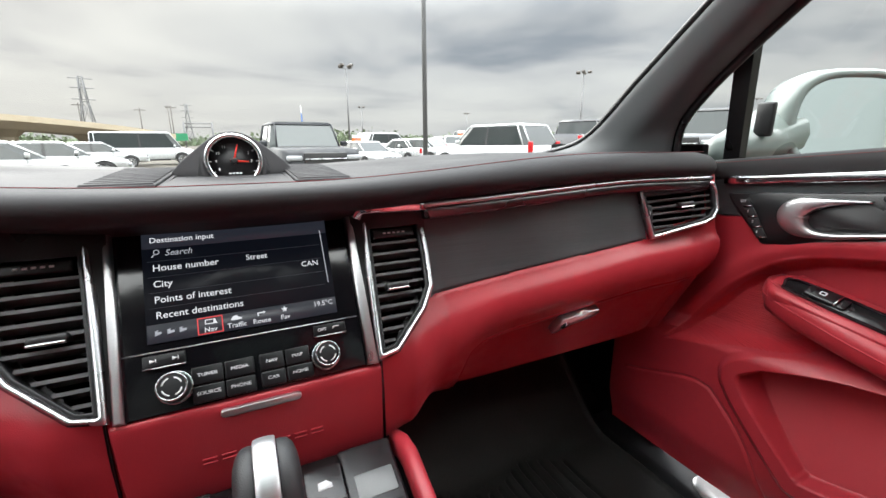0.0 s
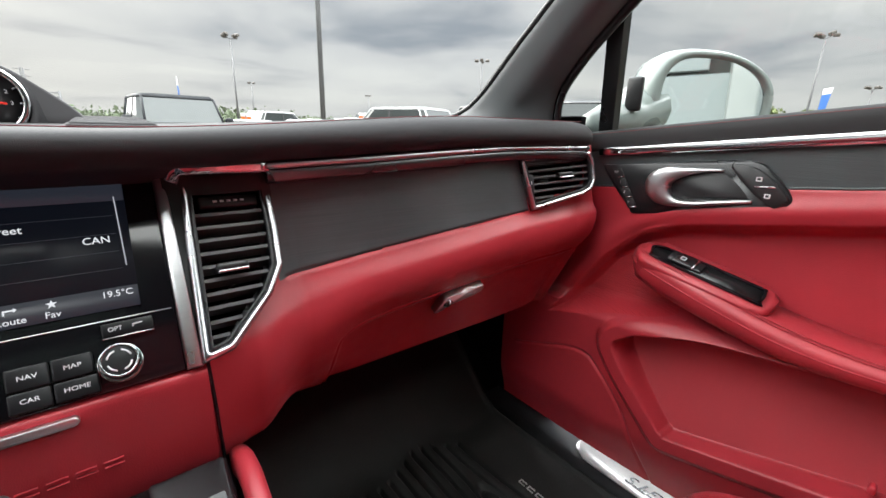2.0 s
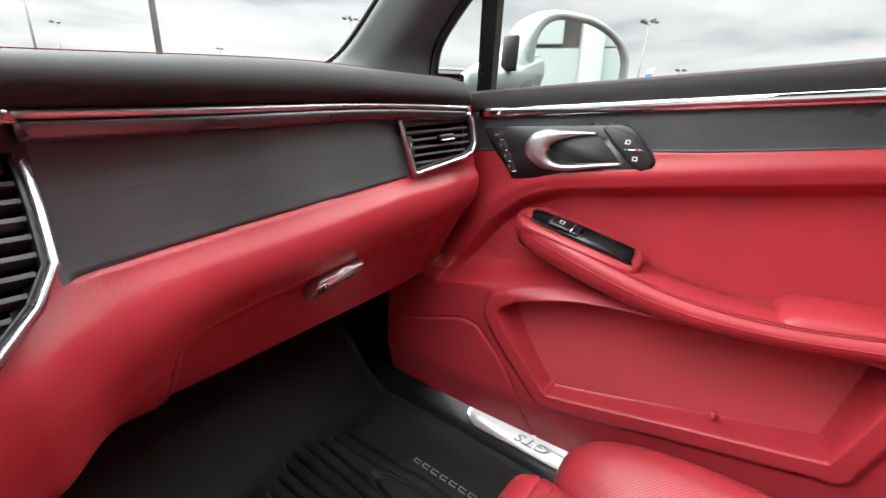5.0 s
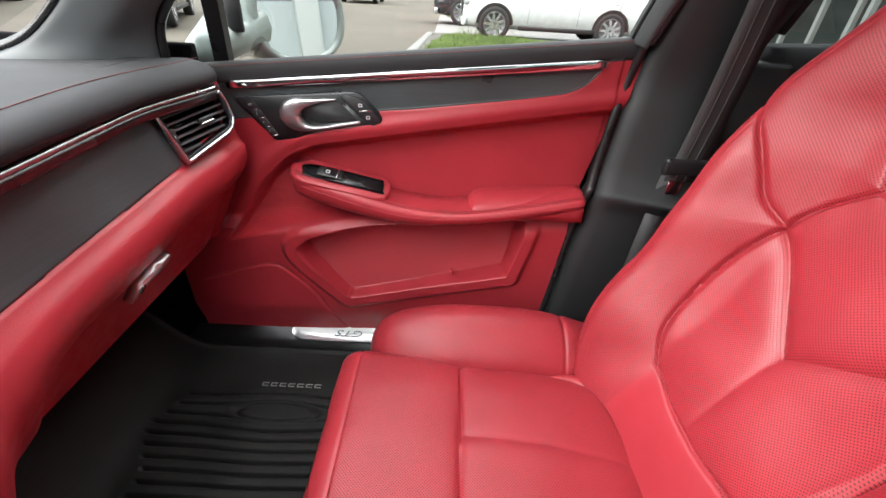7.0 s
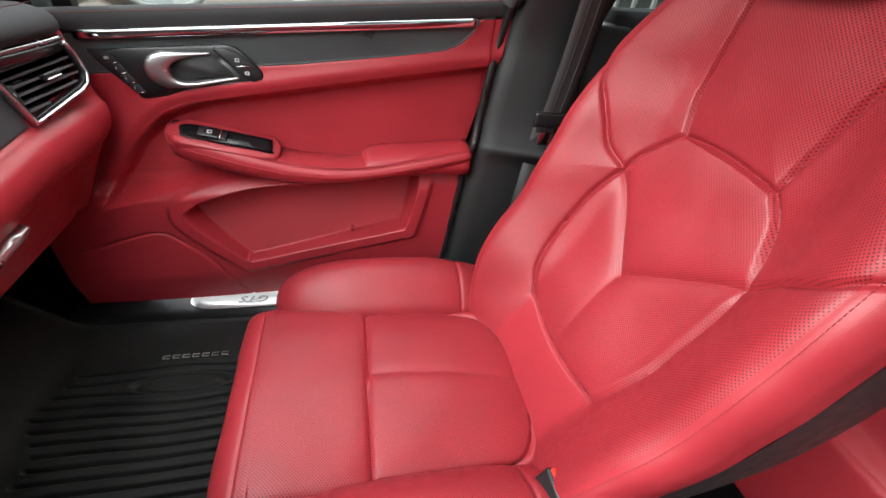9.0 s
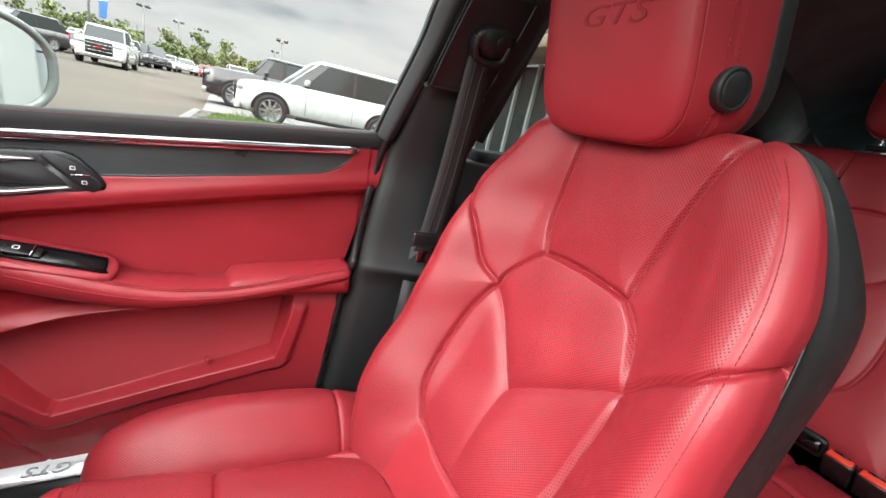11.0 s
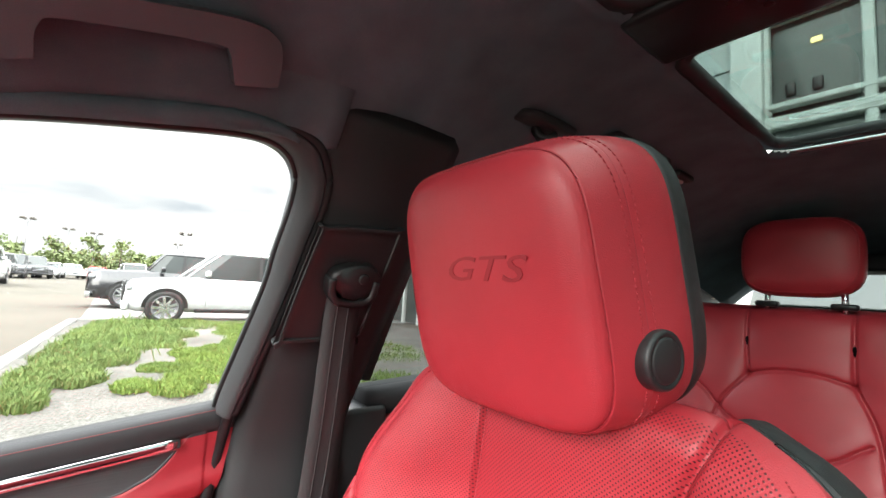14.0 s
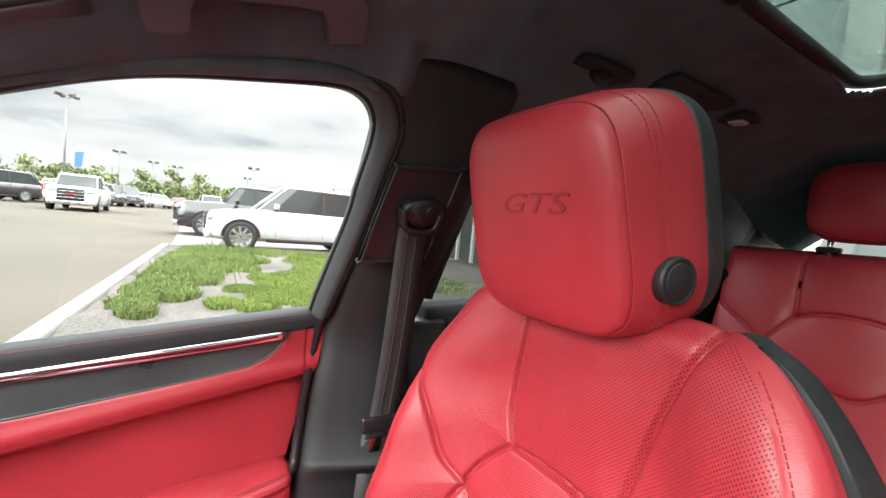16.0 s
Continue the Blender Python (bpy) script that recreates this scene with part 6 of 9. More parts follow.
def build_mat():
    ob = thing("floor_mat", "worn ribbed black rubber floor mat", "floor mat", (0.45, 0.35, 0.42))
    ny, nx = 240, 360
    y, x = np.linspace(0.76, -0.02, ny), np.linspace(0.150, 0.700, nx)
    Y, X = np.meshgrid(y, x, indexing="ij")
    Z = 0.424 + 0.16 * sstep(0.58, 0.80, Y) + 0 * X
    edge = np.minimum(np.minimum(X - 0.150, 0.700 - X), np.minimum(0.76 - Y, Y + 0.02))
    Z = Z + 0.006 * np.exp(-((edge - 0.006) / 0.006) ** 2)
    # ribs bow round an oval boss, and run straight elsewhere
    cx, cy = 0.520, 0.366
    oval = np.hypot((X - cx) / 0.0205, (Y - cy) / 0.085)
    bend = X + 0.016 * np.exp(-((Y - cy) / 0.09) ** 2) * np.sign(cx - X) * np.exp(-np.abs(X - cx) / 0.10)
    ph = (bend - 0.005) / 0.0240
    groove = np.exp(-((ph - np.round(ph)) * 0.0240 / 0.0030) ** 2)
    field = (oval > 1.25) & (X > 0.175) & (X < 0.575) & (Y < 0.585 + 0.02 * np.sin(X * 30)) & (Y > 0.02)
    Z = Z - 0.0110 * groove * field
    Z = Z - 0.0090 * np.exp(-((oval - 1.0) / 0.10) ** 2)
    sheet(np.stack([X, Y, Z], -1), np.zeros((ny - 1, nx - 1), int), {0: ("rubber_sheet", M_RUBBER, "")}, ob, flip=True)
    f = Face((0.588, 0.354, 0.4255), (0, -1, 0), (1, 0, 0.0))
    for i in range(7):
        a = -0.066 + i * 0.0195
        part("raised_mark", slab(f, box_outline(a, -0.0045, a + 0.0145, -0.0030, 0.0005), -0.001, 0.0022, 0), M_MATMARK, ob)
        part("raised_mark", slab(f, box_outline(a, 0.0030, a + 0.0145, 0.0045, 0.0005), -0.001, 0.0022, 0), M_MATMARK, ob)
        part("raised_mark", slab(f, box_outline(a, -0.0045, a + 0.0018, 0.0045, 0.0005), -0.001, 0.0022, 0), M_MATMARK, ob)
    return ob


M_MATMARK = surface("grey_mat_mark", (0.22, 0.22, 0.21), 0.7, wear=0.2)
build_mat()


def build_sill():
    ob = thing("door_sill", "black door sill with a brushed metal tread plate", "door sill", (0.755, 0.1, 0.42))
    part("sill", rings_mesh([[(0.696, y, 0.41), (0.702, y, 0.437), (0.714, y, 0.442), (0.86, y, 0.444), (0.86, y, 0.36), (0.696, y, 0.36)] for y in (0.64, -0.40)]), M_BLACK, ob)
    f = Face((0, 0, 0.4445), (0, -1, 0), (1, 0, 0))
    if f.n[2] < 0:
        f = Face((0, 0, 0.4445), (0, 1, 0), (1, 0, 0))
    s = f.r[1]
    pl = part("tread_plate", slab(f, smooth_line([(s * 0.398, 0.735), (s * 0.375, 0.717), (s * 0.345, 0.712), (s * 0.20, 0.712), (s * 0.02, 0.712), (s * 0.0, 0.72), (s * 0.0, 0.79), (s * 0.36, 0.79), (s * 0.395, 0.765)], 4, True), -0.001, 0.003, 0.001), M_TREAD, ob, "bright brushed tread plate")
    g = Face((0, 0, 0.4470), (0, 1, 0), (-1, 0, 0))
    text_part("plate_letters", "GTS", g, 0.250, -0.7380, 0.0005, 0.030, M_GLOSS, pl, align="CENTER", shear=0.3, stretch=1.25)
    return ob


M_TREAD = surface("bright_tread_plate", (0.56, 0.56, 0.55), 0.35, metal=0.6, grain=0.1, scale=300)
build_sill()

# ---------------------------------------------------------------- roof, pillars, windscreen


def roof_z(X, Y):
    q = np.abs(X - CX) / 0.60
    z = 1.668 - 0.15 * q ** 3.8 - 0.34 * np.clip((Y + 0.30) / 0.60, 0, 1.6) ** 3 - 0.15 * np.clip((-0.93 - Y) / 0.9, 0, 1) ** 1.6
    # the lining meets the window frame along its curved upper edge
    edge = np.interp(-np.asarray(Y, float), [-0.16, -0.112, -0.02, 0.053, 0.15, 0.24, 0.34, 0.6, 2.0], [1.402, 1.425, 1.462, 1.484, 1.503, 1.517, 1.520, 1.50, 1.30])
    return np.maximum(z, np.where(q > 0.6, edge, 0))


SUN_A = (0.312, -1.135, -0.668)      # rear glass: half width, rear edge, front edge
SUN_B = (0.312, -0.555, -0.12)


def rounded_rect(x0, x1, y0, y1, r=0.04):
    return [(a + (x0 + x1) / 2, b + (y0 + y1) / 2) for a, b in round_section(x1 - x0, y1 - y0, r, 8)]


def build_roof():
    ob = thing("headliner", "black suede headliner around two glass roof openings", "headliner", (CX, -0.6, 1.5), kind="structure")
    x = np.sort(np.concatenate([np.linspace(-0.63, 0.612, 150), [CX + k * (SUN_A[0] + d) for k in (-1, 1) for d in (0, 0.052)]]))
    y = -np.sort(-np.concatenate([np.linspace(0.080, -1.95, 226), [v for r in (SUN_A, SUN_B) for v in (r[1], r[2], r[1] - 0.052, r[2] + 0.052)]]))
    x, y = x[np.diff(x, prepend=-9) > 1e-5], y[np.diff(y, prepend=9) < -1e-5]
    nx, ny = len(x) - 1, len(y) - 1
    X, Y = np.meshgrid(x, y, indexing="ij")
    Z = roof_z(X, Y)
    holes = [rounded_rect(CX - w, CX + w, a, b) for w, a, b in (SUN_A, SUN_B)]
    dmin = np.minimum.reduce([np.where(inside(X, Y, h), 0, seg_dist(X, Y, h, True)) for h in holes])
    Z = Z - 0.012 * np.exp(-(dmin / 0.03) ** 2) + 0.010 * np.exp(-(dmin / 0.006) ** 2)
    region = np.zeros((nx, ny), int)
    for h in holes:
        region[inside(cells(X), cells(Y), h)] = -1
    sheet(np.stack([X, Y, Z], -1), region, {0: ("lining", M_LINER, "")}, ob)
    # metal skin above keeps the light out except at the glass
    skin = thing("roof_skin", "white painted car roof skin", "car roof", (CX, -0.6, 1.66), kind="structure")
    wide = np.zeros((nx, ny), int)
    for h in holes:
        wide[inside(cells(X), cells(Y), offset_outline(h, -0.052))] = -1
    sheet(np.stack([X * 1.05, Y, roof_z(X, Y) + 0.016], -1), wide, {0: ("roof_panel", M_WHITEPAINT, "")}, skin, flip=True)
    gl = thing("panoramic_roof", "tinted panoramic glass roof with black edges", "glass roof", (CX, -0.5, 1.62))
    for (w, a, b), h in zip((SUN_A, SUN_B), holes):
        z = 1.672 if a < -0.7 else 1.6775
        f = Face((0, 0, z), (1, 0, 0), (0, 1, 0))
        p = part("roof_glass", slab(f, offset_outline(h, -0.055), 0.0, 0.004, 0), M_TINT, gl, "green-tinted roof glass", smooth=False)
        part("glass_seal", ring_frame(Face((0, 0, 1.650), (1, 0, 0), (0, 1, 0)), offset_outline(h, -0.010), offset_outline(h, 0.013), 0.0, 0.018, 0.002), M_BLACK, gl, "black rubber edge")
    part("blind_bar", rounded_box(0.56, 0.012, 0.006, 0.002, 2, at=(CX, -1.121, 1.6375)), M_ALU, gl, "bright blind bar")
    part("cross_beam", rounded_box(0.64, 0.118, 0.026, 0.010, 3, at=(CX, -0.6115, 1.654)), M_SATIN, gl, "black cross beam")
    return ob


build_roof()


def build_pillars():
    ob = thing("a_pillar_trim", "black grained windscreen pillar trim", "pillar trim", (0.68, 0.55, 1.07), kind="structure")
    # windscreen side edge and window side edge of the pillar, bottom to top
    fore = along([(0.600, 0.760, 1.068), (0.632, 0.655, 1.105), (0.618, 0.520, 1.205), (0.590, 0.360, 1.315), (0.560, 0.200, 1.410), (0.525, 0.02, 1.500)], np.linspace(0, 1, 40))
    aft = along([(0.700, 0.515, 1.066), (0.694, 0.505, 1.125), (0.684, 0.468, 1.170), (0.672, 0.408, 1.222), (0.645, 0.290, 1.305), (0.615, 0.160, 1.390), (0.590, 0.02, 1.455)], np.linspace(0, 1, 40))
    rings = []
    for i, (p, q) in enumerate(zip(fore, aft)):
        tuck = sstep(0.66, 0.92, i / 39)          # the top runs in behind the headliner
        q = q + np.array([0.030, 0.0, 0.022]) * tuck
        m = (p + q) / 2 + np.array([-0.020, -0.028, -0.004]) * (1 - 0.9 * tuck)
        rings.append([p + (0.02, 0.02, 0.01), p, p + (m - p) * 0.35 + (-0.004, -0.002, 0), m, q + (m - q) * 0.35 + (-0.006, -0.004, 0), q, q + (0.03, 0.012, 0), q + (0.07, 0.06, 0.01)])
    part("pillar_cover", rings_mesh([smooth_line(r[:6], 3).tolist() + [r[6].tolist(), r[7].tolist()] for r in rings]), M_PILLAR, ob)
    part("window_seal", tube(aft + np.array([0.012, -0.002, 0]), 0.008, 8), M_SATIN, ob, "black rubber window seal")
    part("windscreen_edge", tube(fore + np.array([0.004, 0.008, 0.002]), 0.006, 8), M_SATIN, ob, "black screen edge")
    # mirrored pillar on the driver's side
    dr = thing("a_pillar_trim", "black grained windscreen pillar trim", "pillar trim", (-0.70, 0.55, 1.07), kind="structure")
    part("pillar_cover", rings_mesh([[(2 * CX - v[0], v[1], v[2]) for v in np.array(r)] for r in rings]), M_PILLAR, dr)
    ws = thing("windscreen", "clear raked windscreen above the dash", "windscreen", (CX, 0.9, 1.07))
    s = np.linspace(0, 1, 12)
    X, S = np.meshgrid(np.linspace(-1, 1, 17), s, indexing="ij")
    W = 0.735 - 0.075 * S
    o = sheet(np.stack([CX + X * W, 0.98 - 0.97 * S - 0.10 * X ** 2 * (1 - 0.3 * S), 1.055 + 0.555 * S - 0.10 * X ** 2 * S], -1), np.zeros((16, 11), int), {0: ("pane", M_GLASS, "")}, ws)
    o[0].visible_shadow = False
    # header rail over the side window, running on to the B-pillar
    rail = thing("side_roof_rail", "black cloth roof rail over the side window", "roof rail", (0.6, -0.1, 1.48), kind="structure")
    top = along([(0.590, 0.10, 1.425), (0.588, 0.02, 1.458), (0.585, -0.08, 1.492), (0.583, -0.17, 1.510), (0.584, -0.245, 1.516), (0.590, -0.285, 1.503), (0.600, -0.300, 1.470), (0.625, -0.297, 1.40), (0.675, -0.290, 1.27), (0.725, -0.288, 1.145)], np.linspace(0, 1, 60))
    inner = along([(0.634, 0.120, 1.413), (0.619, 0.031, 1.448), (0.610, -0.045, 1.470), (0.602, -0.150, 1.490), (0.597, -0.240, 1.504), (0.598, -0.281, 1.499), (0.607, -0.304, 1.477), (0.621, -0.310, 1.442), (0.650, -0.302, 1.370), (0.672, -0.297, 1.314), (0.728, -0.272, 1.180), (0.745, -0.267, 1.140)], np.linspace(0, 1, 90))
    outer = along([(0.622, 0.112, 1.419), (0.608, 0.020, 1.457), (0.599, -0.053, 1.479), (0.590, -0.150, 1.499), (0.579, -0.240, 1.514), (0.572, -0.304, 1.505), (0.584, -0.332, 1.474), (0.598, -0.339, 1.438), (0.622, -0.330, 1.378), (0.653, -0.318, 1.300), (0.711, -0.287, 1.155), (0.719, -0.283, 1.136)], np.linspace(0, 1, 90))
    out_x, in_x = np.array([0.030, 0.0, 0.0]), np.array([-0.006, 0.0, -0.002])
    part("window_frame", rings_mesh([[a + out_x, a, a + (b - a) * 0.12 + in_x * 0.8, a + (b - a) * 0.5 + in_x * 1.4, a + (b - a) * 0.88 + in_x * 0.8, b, b + out_x] for a, b in zip(inner, outer)]), M_SASH, rail, "grey-black door window frame")
    part("liner_lip", tube((inner[:42] * 0.55 + outer[:42] * 0.45) + np.array([-0.010, 0.0, 0.003]), np.interp(np.arange(42), [0, 30, 41], [0.0125, 0.0125, 0.004]), 12), M_LINER, rail, "rolled lower edge of the headliner")
    part("window_seal", tube(inner + np.array([0.008, 0.0, 0.0]), 0.0045, 8), M_SATIN, rail, "black window seal")
    part("door_seal", tube(outer + np.array([0.004, -0.005, 0.005]), 0.0065, 8), M_PILLAR2, rail, "grey-black door seal")
    part("rail_cover", rings_mesh([[(0.52, y, roof_z(np.array(0.52), np.array(y)) + 0.008), (0.556, y, z + 0.026), (0.570, y, z + 0.008), (0.584, y, z - 0.002), (0.640, y, z - 0.002), (0.64, y, 1.70), (0.52, y, 1.70)] for y, z in
               zip(np.linspace(0.16, -0.34, 24), np.interp(-np.linspace(0.16, -0.34, 24), [-0.16, -0.10, -0.02, 0.08, 0.17, 0.245, 0.34], [1.405, 1.425, 1.458, 1.492, 1.510, 1.516, 1.50]))]), M_LINER, rail)
    return ob


M_PILLAR2 = surface("black_pillar_plastic", (0.018, 0.0195, 0.0205), 0.56, grain=0.35, scale=1300, wear=0.10)
M_PILLAR = surface("charcoal_grained_plastic", (0.080, 0.086, 0.089), 0.55, grain=0.4, scale=1300, wear=0.08)
build_pillars()


def build_b_pillar():
    ob = thing("b_pillar_trim", "black plastic door pillar trim with belt slot", "pillar trim", (0.70, -0.38, 0.45), kind="structure")
    rows = [(0.42, 0.715, -0.215, 0.725, -0.52), (0.60, 0.712, -0.232, 0.722, -0.52), (0.76, 0.712, -0.246, 0.715, -0.51), (0.835, 0.712, -0.256, 0.700, -0.50), (0.872, 0.700, -0.262, 0.655, -0.50), (0.888, 0.705, -0.265, 0.672, -0.49),
            (0.93, 0.715, -0.270, 0.692, -0.47), (1.02, 0.722, -0.280, 0.702, -0.455), (1.10, 0.724, -0.292, 0.702, -0.455), (1.20, 0.692, -0.304, 0.676, -0.475), (1.32, 0.648, -0.312, 0.634, -0.50), (1.44, 0.603, -0.320, 0.588, -0.52), (1.56, 0.548, -0.322, 0.545, -0.54)]
    L = along(rows, np.linspace(0, 1, 70))
    rings = []
    for z, xf, yf, xr, yr in L:
        rings.append([(xf + 0.075, yf + 0.004, z), (xf + 0.018, yf, z), (xf + 0.003, yf - 0.010, z), (xf - 0.003, yf - 0.030, z), (0.5 * (xf + xr) - 0.010, 0.5 * (yf + yr), z), (xr - 0.004, yr + 0.03, z), (xr + 0.006, yr + 0.006, z), (xr + 0.09, yr, z)])
    part("pillar_cover", rings_mesh(rings), M_PILLAR2, ob)
    part("door_seal", tube([(xf + 0.022, yf + 0.012, z) for z, xf, yf, xr, yr in L[2:51]], 0.008, 8), M_SATIN, ob, "black rubber door seal")
    part("door_jamb", rounded_box(0.012, 0.30, 0.70, 0, at=(0.806, -0.30, 0.75)), M_CARPET, ob, smooth=False)
    part("rear_jamb", rounded_box(0.10, 0.09, 0.72, 0.01, 2, at=(0.768, -0.495, 0.765)), M_PILLAR2, ob)
    # recessed belt panel
    bp = Face((0.616, -0.387, 1.33), (0, -1, 0), (-0.39, 0, 1.0))
    out = smooth_line([(-0.071, -0.080), (-0.050, 0.068), (-0.038, 0.080), (0.060, 0.089), (0.070, 0.080), (0.049, -0.070), (0.040, -0.082), (-0.062, -0.088)], 5, True)
    part("belt_panel", ring_frame(bp, out, offset_outline(out, 0.0045), -0.014, 0.016, 0.002), M_PILLAR2, ob, "black belt panel frame")
    part("belt_panel_floor", slab(bp, offset_outline(out, 0.004), -0.012, 0.0095, 0), M_GLOSS2, ob, smooth=False)
    return ob


M_GLOSS2 = surface("smooth_black_plastic", (0.022, 0.020, 0.021), 0.45, wear=0.1)
build_b_pillar()


def build_belt():
    ob = thing("seat_belt", "black seat belt hanging from its pillar guide", "seat belt", (0.68, -0.39, 0.93))
    # path of the webbing and its width direction
    P = along([(0.626, -0.395, 1.315), (0.633, -0.395, 1.280), (0.648, -0.394, 1.12), (0.660, -0.389, 1.00), (0.666, -0.383, 0.93)], np.linspace(0, 1, 24))
    W = along([(0.01, -1.0, 0.0)] * 2, np.linspace(0, 1, 24))
    for k, (o, wd) in enumerate(((0.0, 0.0265),)):
        bm = rings_mesh([[p + w * (-wd) + (-0.002, 0, 0), p + w * (-wd * 0.4) + (-0.0026, 0, 0), p + w * wd * 0.4 + (-0.0026, 0, 0), p + w * wd + (-0.002, 0, 0), p + w * wd, p - w * wd] for p, w in zip(P, W)])
        part("webbing", bm, M_BELT, ob, "woven black webbing")
    for s in (-0.0085, 0.0085):
        part("webbing_rib", tube([p + w * s + np.array((-0.0030, 0, 0)) for p, w in zip(P, W)], 0.0012, 5), M_BELT, ob)
    g = Face((0.606, -0.395, 1.335), (0, -1, 0.10), (-0.39, 0, 1.0))
    hood = smooth_line([(-0.033, 0.010), (-0.033, -0.006), (-0.026, -0.021), (-0.010, -0.028), (0.012, -0.029), (0.028, -0.022), (0.034, 0.002)], 6)
    part("guide_hood", sweep([g.p(a, b, 0.002) for a, b in hood], round_section(0.024, 0.011, 0.005, 5), side=g.n), M_BLACK, ob, "black pivoting guide")
    part("guide_cap", slab(g, smooth_line([(-0.034, 0.010), (-0.020, 0.024), (0.018, 0.027), (0.036, 0.016), (0.036, -0.010), (0.010, -0.024), (-0.022, -0.014)], 5, True), -0.010, 0.020, 0.007, 4), M_BLACK, ob, "black guide cap")
    part("guide_bolt", slab(g, [(0.012 + 0.008 * math.cos(k * math.pi / 8), 0.008 + 0.008 * math.sin(k * math.pi / 8)) for k in range(16)], 0.009, 0.004, 0.0015), M_PILLAR2, ob)
    part("belt_tongue", rounded_box(0.014, 0.074, 0.030, 0.006, 3, at=(0.662, -0.382, 0.958)), M_SATIN, ob, "black tongue grip")
    part("tongue_plate", rounded_box(0.003, 0.026, 0.045, 0.001, 1, at=(0.666, -0.379, 0.926)), M_CHROME, ob, "metal latch plate")
    part("anchor_webbing", rings_mesh([[p + (-0.0012, 0.022, 0), p + (0.0012, 0.022, 0), p + (0.0012, -0.022, 0), p + (-0.0012, -0.022, 0)] for p in np.array([(0.690, -0.384, 0.93), (0.690, -0.375, 0.75), (0.675, -0.35, 0.47)])]), M_BELT, ob)
    return ob


build_belt()


def build_grab_handle():
    ob = thing("grab_handle", "black moulded grab handle on the roof rail", "grab handle", (0.535, -0.14, 1.52))
    f = Face((0.535, -0.14, 1.5175), (0, -1, 0.247), (-0.62, 0, 0.78))
    bow = smooth_line([(-0.118, 0.020), (-0.1165, 0.004), (-0.112, -0.001), (-0.082, 0.000), (-0.0785, 0.004), (-0.0755, 0.020), (-0.070, 0.031), (-0.060, 0.0345), (-0.003, 0.0355), (0.054, 0.0345), (0.063, 0.030), (0.0665, 0.018),
                       (0.0690, 0.000), (0.073, -0.003), (0.108, -0.001), (0.1125, 0.004), (0.1145, 0.034), (0.1080, 0.049), (0.088, 0.058), (0.044, 0.0605), (-0.048, 0.0575), (-0.094, 0.053), (-0.113, 0.042)], 4, True)
    sharp(part("handle_bar", slab(f, bow, -0.008, 0.016, 0.004, 3), M_HANDLE, ob, "moulded bar with two feet"), 28)
    for a in (-0.098, 0.091):
        p = f.p(a, 0.026, -0.020)
        part("mount", rounded_box(0.030, 0.024, 0.030, 0.008, 3, at=tuple(p)), M_HANDLE, ob, "moulded mount")
    return ob


M_HANDLE = surface("dark_grey_handle_plastic", (0.098, 0.116, 0.126), 0.6, grain=0.3, scale=1300)
build_grab_handle()


def build_hook():
    ob = thing("coat_hook", "black coat hook on a raised oval plate", "coat hook", (0.475, -0.635, 1.60))
    z = float(roof_z(np.array(0.475), np.array(-0.635)))
    f = Face((0.478, -0.640, z - 0.004), (0, -1, 0), (-1, 0, -0.2))
    if f.n[2] > 0:
        f = Face((0.478, -0.640, z - 0.004), (0, 1, 0), (-1, 0, 0.2))
    part("hook_plate", slab(f, smooth_line([(-0.06, -0.02), (-0.03, -0.032), (0.03, -0.032), (0.06, -0.02), (0.058, 0.02), (0.0, 0.030), (-0.058, 0.02)], 5, True), -0.01, 0.014, 0.006, 3), M_PILLAR2, ob)
    part("hook_arm", sweep([(0.486, -0.625, z - 0.006), (0.480, -0.632, z - 0.020), (0.470, -0.640, z - 0.026), (0.458, -0.648, z - 0.020)], round_section(0.024, 0.010, 0.004, 4)), M_GLOSS2, ob, "black hook")
    return ob


build_hook()


def build_dome():
    ob = thing("rear_reading_light", "black rear reading light with a small clear lens", "reading light", (0.43, -0.93, 1.57))
    z = float(roof_z(np.array(0.455), np.array(-0.86)))
    part("light_housing", rounded_box(0.075, 0.20, 0.018, 0.008, 3, at=(0.455, -0.86, z - 0.004)), M_PILLAR2, ob)
    z = float(roof_z(np.array(0.453), np.array(-1.04)))
    part("light_rim", rounded_box(0.060, 0.070, 0.014, 0.006, 3, at=(0.453, -1.045, z - 0.006)), M_PILLAR2, ob)
    part("lens", rounded_box(0.028, 0.034, 0.008, 0.003, 2, at=(0.450, -1.042, z - 0.014)), M_PRINT, ob, "clear lens")
    return ob


build_dome()

# ---------------------------------------------------------------- rear of the cabin


def pillow(cx, y, z0, z1, half, grooves, M, parent, name, lean=0.12, depth=0.02, label=""):
    nx, nz = 240, 280
    X, Z = np.meshgrid(np.linspace(-1, 1, nx), np.linspace(0, 1, nz), indexing="ij")
    zz = z0 + (z1 - z0) * Z
    q = np.minimum(1 - np.abs(X), np.minimum(Z, 1 - Z) * 2.0)
    yy = y - lean * (zz - z0) + depth * (1 - np.exp(-np.clip(q, 0, 1) / 0.08)) - 0.05 * np.exp(-q / 0.015)
    for g in grooves:
        d = seg_dist(X * half, zz, g)
        yy -= 0.006 * np.exp(-(d / 0.0034) ** 2) + 0.007 * np.exp(-d / 0.022)
    return sheet(np.stack([cx + X * half, yy, zz], -1), np.zeros((nx - 1, nz - 1), int), {0: (name, M, label)}, parent)


